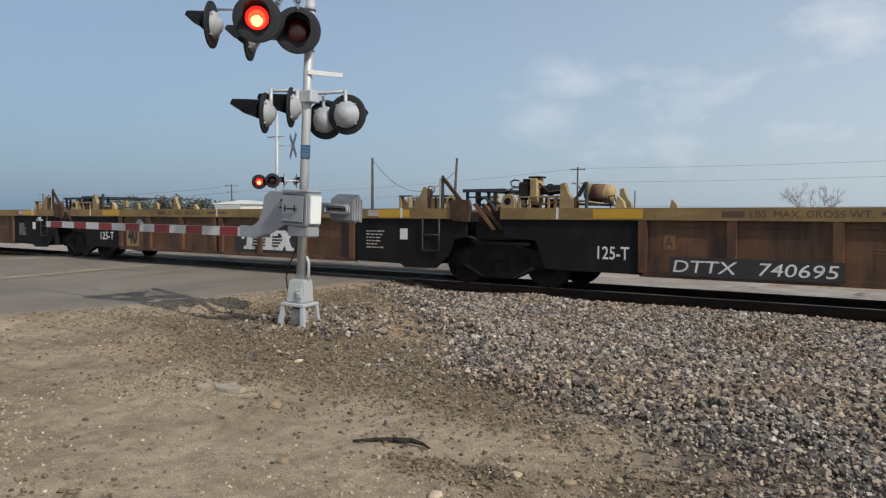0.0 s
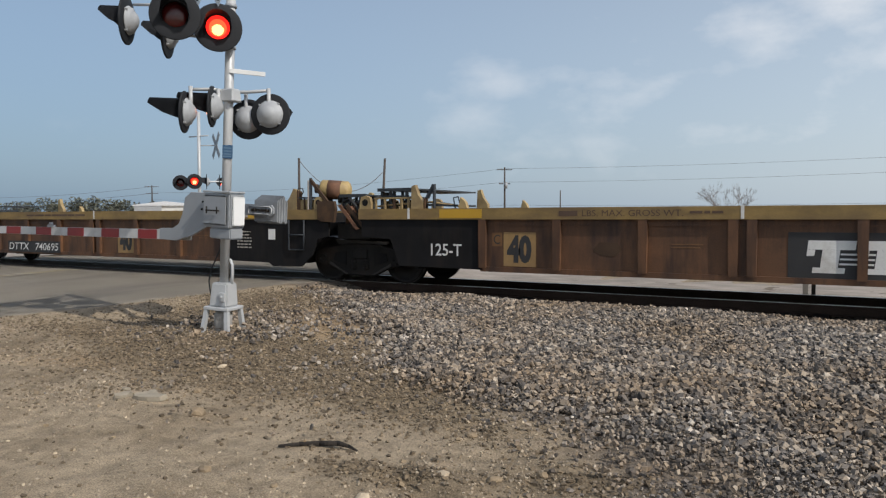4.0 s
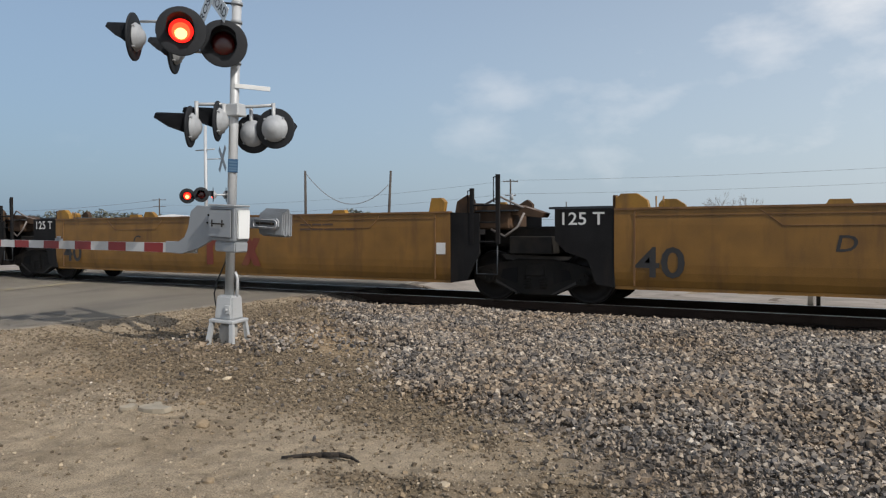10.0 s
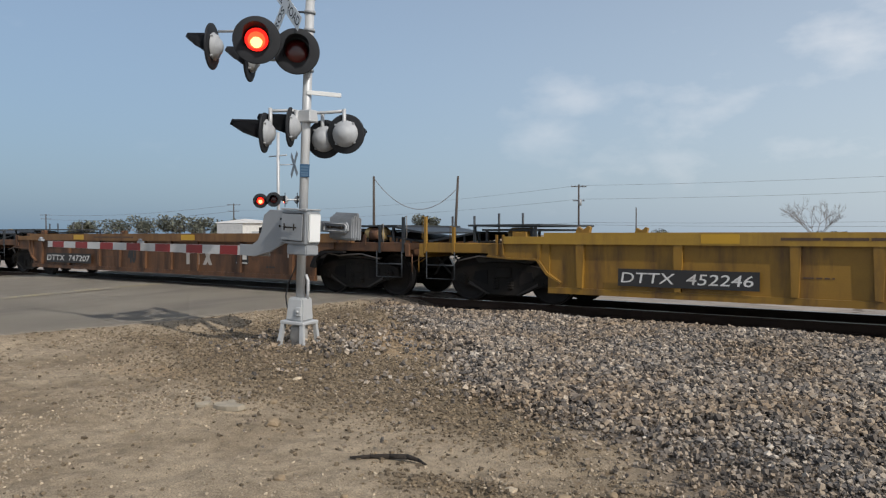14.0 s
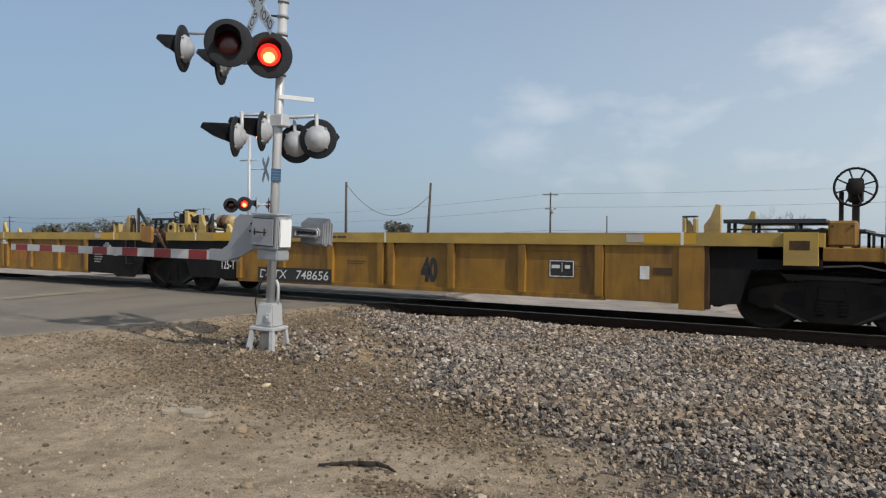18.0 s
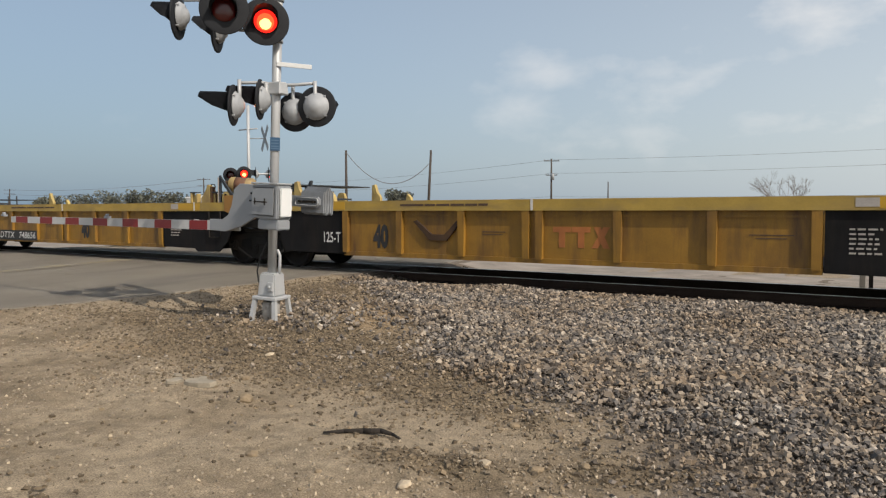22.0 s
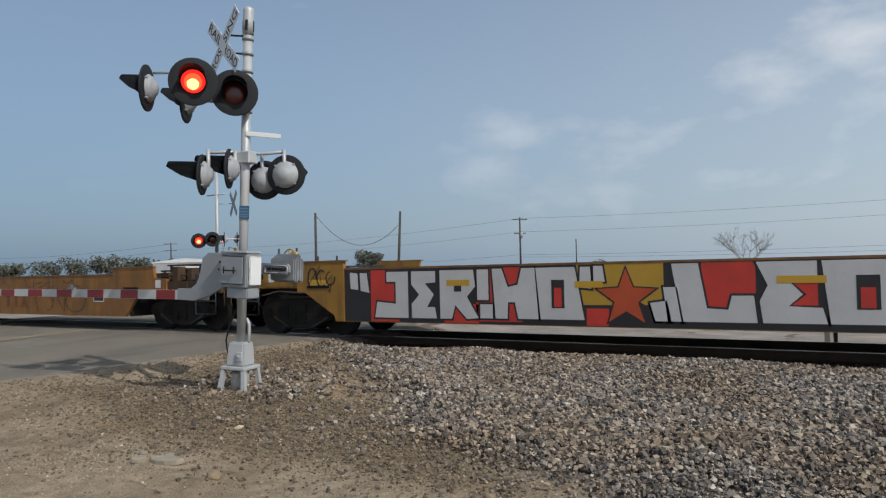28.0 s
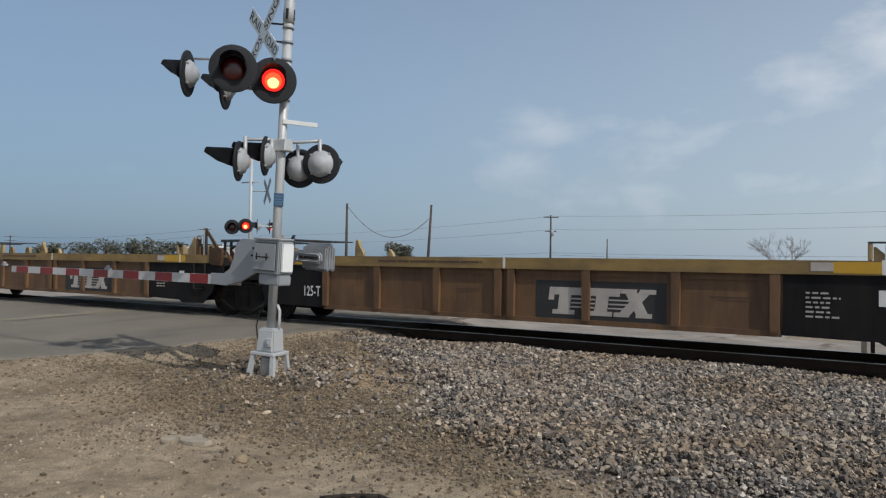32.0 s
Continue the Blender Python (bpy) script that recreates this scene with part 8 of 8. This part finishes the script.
wooden_pole(-52.9, 60.9, 7.6, "leaning weathered timber pole stub", r=0.17)
wooden_pole(-45.7, 65.9, 7.6, "weathered timber pole stub with a slack cable", lean=(0.35, 0.2), r=0.17)
wooden_pole(-56.5, 120, 10.1, "timber utility pole with crossarms and transformer", ((9.7, 1.35, 35), (7.2, 1.0, 35)), r=0.19, transformer=True)
wooden_pole(-187.7, 149.4, 11.0, "distant timber utility pole with double crossarm", ((10.6, 2.0, 50), (8.6, 1.8, 50)), r=0.24)
wooden_pole(-337.9, 165.2, 10.6, "distant timber utility pole with double crossarm", ((10.1, 2.4, 60), (8.4, 2.2, 60)), r=0.3)
wooden_pole(-48.0, 125.3, 6.0, "short timber pole beside the far road", r=0.13)


def cable(name, p, q, sag, r, label):
    bm = bmesh.new()
    pts = []
    for i in range(25):
        f = i / 24
        v = Vector(p).lerp(Vector(q), f)
        v.z -= 4 * sag * f * (1 - f)
        pts.append(v)
    pipe(bm, pts, r, 5)
    return solid(name, bm, WIRE, label, "cable", "overhead wires")


cable("overhead_wire", (-52.9, 60.9, 7.4), (-45.6, 66.0, 6.1), 2.7, 0.045, "slack black cable hung between two pole stubs")
for dz, x2, z2, s in ((9.9, 60, 13.5, 1.2), (7.5, 60, 11.2, 1.2), (3.4, 90, 6.8, 1.5), (3.0, 90, 5.4, 1.5)):
    cable("overhead_wire", (-56.5, 120, dz), (x2, 150, z2), s, 0.022, "thin grey overhead wire along the far road")
for dz, z2 in ((9.9, 9.0), (3.4, 4.0), (7.5, 6.8)):
    cable("overhead_wire", (-56.5, 120, dz), (-187.7, 149.4, z2), 1.5, 0.022, "thin grey overhead wire along the far road")
for dz in (10.6, 8.6):
    cable("overhead_wire", (-187.7, 149.4, dz), (-337.9, 165.2, dz - 0.4), 1.5, 0.045, "thin grey overhead wire along the far road")


def leafy_tree(name, x, y, height, width, seed, leaf, label, trunk=0.3, bare=False, leaves=1500, group="trees beyond the track"):
    rng = random.Random(seed)
    t = thing(name, label, "tree", (x, y, -0.4), group=group)
    bm = bmesh.new()
    base = height * (0.22 if not bare else 0.15)
    rod(bm, (0, 0, -0.2), (0, 0, base), trunk, 8, trunk * 0.75)
    tips = []

    def limb(p, d, length, r, depth):
        q = p + d * length
        rod(bm, p, q, r, 5, r * 0.6)
        tips.append(q)
        if depth:
            for _ in range(3 if not bare else 4):
                e = (d + Vector((rng.uniform(-.8, .8), rng.uniform(-.8, .8), rng.uniform(-.15, .55)))).normalized()
                limb(q, e, length * rng.uniform(0.5, 0.75), r * 0.55, depth - 1)

    for k in range(6 if not bare else 8):
        a = 2 * math.pi * k / (6 if not bare else 8) + rng.uniform(-.3, .3)
        limb(Vector((0, 0, base * rng.uniform(0.7, 1.0))), Vector((math.cos(a) * width / height, math.sin(a) * width / height, rng.uniform(0.5, 1.1))).normalized(), height * rng.uniform(0.24, 0.36), trunk * 0.45, 2 if not bare else 3)
    part("trunk", bm, BARK, t)
    if bare:
        return t
    verts, faces = [], []
    lobes = [(rng.uniform(-.30, .30) * width, rng.uniform(-.30, .30) * width, height * rng.uniform(0.42, 0.80), rng.uniform(0.18, 0.30)) for _ in range(9)]
    for _ in range(leaves):
        cx, cy, cz, rr = rng.choice(lobes)
        v = Vector((rng.gauss(0, 1), rng.gauss(0, 1), rng.gauss(0, 1))).normalized() * rng.uniform(0.55, 1.05)
        c = Vector((cx + v.x * rr * width, cy + v.y * rr * width, max(0.15 * height, cz + v.z * rr * height)))
        s = rng.uniform(0.12, 0.32) * width / 6
        i = len(verts)
        for _k in range(4):
            verts.append(c + Vector((rng.uniform(-s, s), rng.uniform(-s, s), rng.uniform(-s, s) * 0.8)))
        faces += [(i, i + 1, i + 2), (i, i + 2, i + 3), (i + 1, i + 3, i + 2)]
    me = bpy.data.meshes.new("crown")
    me.from_pydata([v[:] for v in verts], [], faces)
    me.materials.append(leaf)
    part("crown", me, leaf, t)
    return t


leafy_tree("round_tree", -72.3, 96.0, 5.0, 5.6, 3, LEAF, "small round green tree greyed for haze", 0.2, leaves=2200)
leafy_tree("small_bush", -41.0, 118.0, 2.6, 3.6, 31, HEDGE, "low grey-green bush by the far road", 0.12, leaves=900)
for k, (x, y, h, w) in enumerate(((-184, 116, 5.6, 8), (-177.5, 120, 6.2, 9), (-171, 124, 5.2, 9), (-165, 128, 4.6, 8), (-189.5, 112, 4.6, 7), (-252, 136, 5.5, 10), (-262, 140, 4.8, 11))):
    leafy_tree("tree", x, y, h + 1.3, w, 40 + k, HEDGE, "green tree greyed for haze in a distant row", 0.3, leaves=1500)
leafy_tree("bare_tree", -17.0, 110, 8.0, 6.6, 7, LEAF, "leafless grey tree with fine twigs", 0.13, bare=True)
leafy_tree("low_shrub", -15.2, 108, 2.0, 5.5, 9, HEDGE, "low shrub under a bare tree", 0.1, leaves=900)

shed = thing("metal_building", "white and grey metal farm building with low gable", "building", pose(-119.5, 99.5, -0.4, 0, 0, 35))
bm = bmesh.new()
box(bm, -5.6, 5.6, -4, 4, 0, 4.0)
part("wall", bm, WALL_WHITE, shed)
bm = bmesh.new()
box(bm, -5.65, -0.6, -4.3, -4.02, 0, 3.9)
part("lean_to_wall", bm, WALL_GREY, shed, "grey siding")
bm = bmesh.new()
prism(bm, [(-6.0, 3.95), (6.0, 3.95), (6.0, 4.1), (0, 4.8), (-6.0, 4.1)], -4.4, 4.4)
part("roof", bm, ROOF, shed, "white metal roof")
for x in (1.2, 3.6):
    bm = bmesh.new()
    box(bm, x, x + 1.6, -4.06, -4.01, 0.05, 2.3)
    part("door", bm, WALL_GREY, shed)

marker = thing("marker_post", "grey trackside post with a small white plate", "marker post", (-1.0, 15.7, -0.26))
bm = bmesh.new()
box(bm, -0.05, 0.05, -0.04, 0.04, -0.2, 0.42)
part("post", bevelled(bm, 0.008), CONCRETE, marker)
bm = bmesh.new()
box(bm, 0.10, 0.17, -0.03, 0.03, -0.2, 0.52)
part("post", bm, STEEL_DARK, marker)
bm = bmesh.new()
box(bm, -0.14, 0.10, -0.055, -0.041, 0.40, 0.50)
part("plate", bm, SIGN_WHITE, marker, "white plate")


def parked_car(x, y, turn, body, label):
    c = thing("parked_car", label, "car", pose(x, y, ground_height(x, y), 0, 0, turn))
    bm = bmesh.new()
    prism(bm, [(-2.2, 0.28), (2.25, 0.28), (2.3, 0.55), (2.2, 0.78), (1.2, 0.92), (0.55, 1.36), (-0.85, 1.40), (-1.6, 0.98), (-2.25, 0.92), (-2.3, 0.5)], -0.86, 0.86)
    part("body", bevelled(bm, 0.06, 2), body, c)
    bm = bmesh.new()
    prism(bm, [(1.02, 0.94), (0.50, 1.30), (-0.80, 1.33), (-1.40, 0.98)], -0.885, -0.862)
    prism(bm, [(1.02, 0.94), (0.50, 1.30), (-0.80, 1.33), (-1.40, 0.98)], 0.862, 0.885)
    part("side_window", bm, CAR_GLASS, c)
    for ax in (-1.38, 1.38):
        for s in (-1, 1):
            bm = bmesh.new()
            lathe(bm, [(0.20, s * 0.72), (0.32, s * 0.72), (0.33, s * 0.76), (0.33, s * 0.88), (0.31, s * 0.91), (0.22, s * 0.91), (0.20, s * 0.88)], "y", 24, (ax, 0, 0.33))
            w = part("tyre", bm, HOSE, c)
            bm = bmesh.new()
            lathe(bm, [(0.21, s * 0.86), (0.21, s * 0.90), (0.05, s * 0.915), (0.01, s * 0.915)], "y", 20, (ax, 0, 0.33))
            part("rim", bm, RIM, w, "silver alloy rim")
    for y0 in (-0.7, 0.5):
        bm = bmesh.new()
        box(bm, 2.20, 2.31, y0, y0 + 0.22, 0.60, 0.72)
        part("headlight", bevelled(bm, 0.02), RIM, c)
    return c


parked_car(-5.6, 21.6, -58, CAR_BODY, "black sedan with silver alloy wheels parked beyond the track")

# ---- clutter on the dirt ----


def chunk(name, x, y, sx, sy, sz, turn, material, label, category, seed, sub=2):
    rng = random.Random(seed)
    bm = bmesh.new()
    bmesh.ops.create_icosphere(bm, subdivisions=sub, radius=1)
    for v in bm.verts:
        k = 1 + 0.28 * noise.noise(v.co * 1.7 + Vector((seed, 0, 0)))
        v.co = Vector((v.co.x * sx * k, v.co.y * sy * k, max(-0.4 * sz, v.co.z * sz * k)))
    return solid(name, bm, material, label, category, at=pose(x, y, ground_height(x, y) + 0.3 * sz, rng.uniform(-8, 8), rng.uniform(-8, 8), turn))


def slab(x, y, sx, sy, thick, turn, tilt, seed, label):
    """A flat piece of broken concrete with a ragged outline, tipped up on one side."""
    rng = random.Random(seed)
    bm = bmesh.new()
    low, high = [], []
    for k in range(9):
        a = 2 * math.pi * k / 9
        r = rng.uniform(0.62, 1.05)
        low.append(bm.verts.new((sx * r * math.cos(a), sy * r * math.sin(a), -thick)))
        high.append(bm.verts.new((sx * r * 0.94 * math.cos(a), sy * r * 0.94 * math.sin(a), rng.uniform(-0.004, 0.006))))
    for k in range(9):
        j = (k + 1) % 9
        bm.faces.new((low[k], low[j], high[j], high[k]))
    bm.faces.new(high), bm.faces.new(low[::-1])
    return solid("concrete_chunk", bm, SLATE, label, "rubble", at=pose(x, y, ground_height(x, y) + thick + 0.004, 0, 0, turn) @ pose(0, 0, 0, tilt, 0, 0))


slab(-5.42, 4.27, 0.17, 0.085, 0.040, 24, 9, 2, "pale flat broken concrete slab tipped on the dirt")
slab(-5.66, 4.20, 0.085, 0.05, 0.028, 60, 14, 5, "small pale concrete fragment on dirt")
slab(-5.84, 4.36, 0.055, 0.035, 0.020, 10, -8, 6, "small pale concrete fragment on dirt")
slab(-5.55, 4.42, 0.05, 0.04, 0.022, 80, 12, 9, "small pale concrete fragment on dirt")
chunk("dirt_lump", -4.75, 4.22, 0.07, 0.06, 0.05, 0, CLOD, "brown dirt lump on the lot", "dirt lump", 8)
for k in range(22):
    rng = random.Random(100 + k)
    x, y = rng.uniform(-6.5, -1.6), rng.uniform(2.6, 6.2)
    if x < -1.2 * y:
        continue
    s = rng.uniform(0.018, 0.042)
    chunk("stone", x, y, s * 1.3, s, s * 0.7, rng.uniform(0, 180), (CLOD, CLOD, STONE_TAN)[k % 3], "loose weathered stone lying on dirt", "stone", 20 + k, 2)
# a strip of charred bark
bm = bmesh.new()
spine = [(-0.27, 0.075, 0.008), (-0.12, 0.05, 0.018), (0.02, 0.03, 0.024), (0.14, 0.005, 0.024), (0.22, -0.05, 0.015), (0.27, -0.13, 0.01)]
for i, (p, q) in enumerate(zip(spine, spine[1:])):
    rod(bm, p, q, (0.008, 0.014, 0.020, 0.022, 0.015)[i], 7, (0.014, 0.020, 0.022, 0.015, 0.006)[i])
for v in bm.verts:
    v.co += Vector((noise.noise(v.co * 40), noise.noise(v.co * 40 + Vector((5, 0, 0))), 0.6 * noise.noise(v.co * 40 + Vector((0, 9, 0))))) * 0.012
solid("charred_bark", bm, CHAR, "strip of charred black bark lying on the dirt", "bark", at=pose(-3.28, 3.97, ground_height(-3.28, 3.97), 0, 0, 40))


# ---- what moves ----
def travel(t):
    """How far the train has gone since the start, in metres."""
    return 11.3 * t + 0.0425 * t * t - 0.0003 * t ** 3


def motions():
    steps = [2.0 * k for k in range(17)]
    for ob, u, z in [(c, u, 0.0) for c, u in TRAIN] + [(c, u, RAIL_TOP) for c, u in TRUCKS]:
        walk(ob, [(t, Matrix.Translation((u + travel(t), 13.65, z))) for t in steps])
    # wheels roll without slip; all turn alike, so they share one set of keys
    sets = [c for truck, _ in TRUCKS for c in truck.children if c.name.startswith("wheelset")]
    first = sets[0]
    walk(first, [(k / FPS, Matrix.Rotation(travel(k / FPS) / WHEEL_R, 4, "Y")) for k in range(32 * FPS + 1)])
    for w in sets[1:]:
        w.rotation_mode = "QUATERNION"
        keys = w.animation_data_create()
        keys.action = first.animation_data.action
        keys.action_slot = first.animation_data.action_slot
    # the signal lamps flash by turns: a lit lamp stands in front of its dark lens, an unlit one has sunk into its housing
    half, start = 0.6993, 0.675
    for lamp, phase in LAMPS:
        out, back_in = Matrix.Translation((0, -0.030, 0)), Matrix.Translation((0, 0.030, 0))
        lit = phase == "left"
        rows, t = [(0.0, out if lit else back_in)], start
        while t < 31.9:
            rows.append((t - 0.034, out if lit else back_in))
            lit = not lit
            rows.append((t, out if lit else back_in))
            t += half
        rows.append((32.0, out if lit else back_in))
        walk(lamp, rows)


motions()
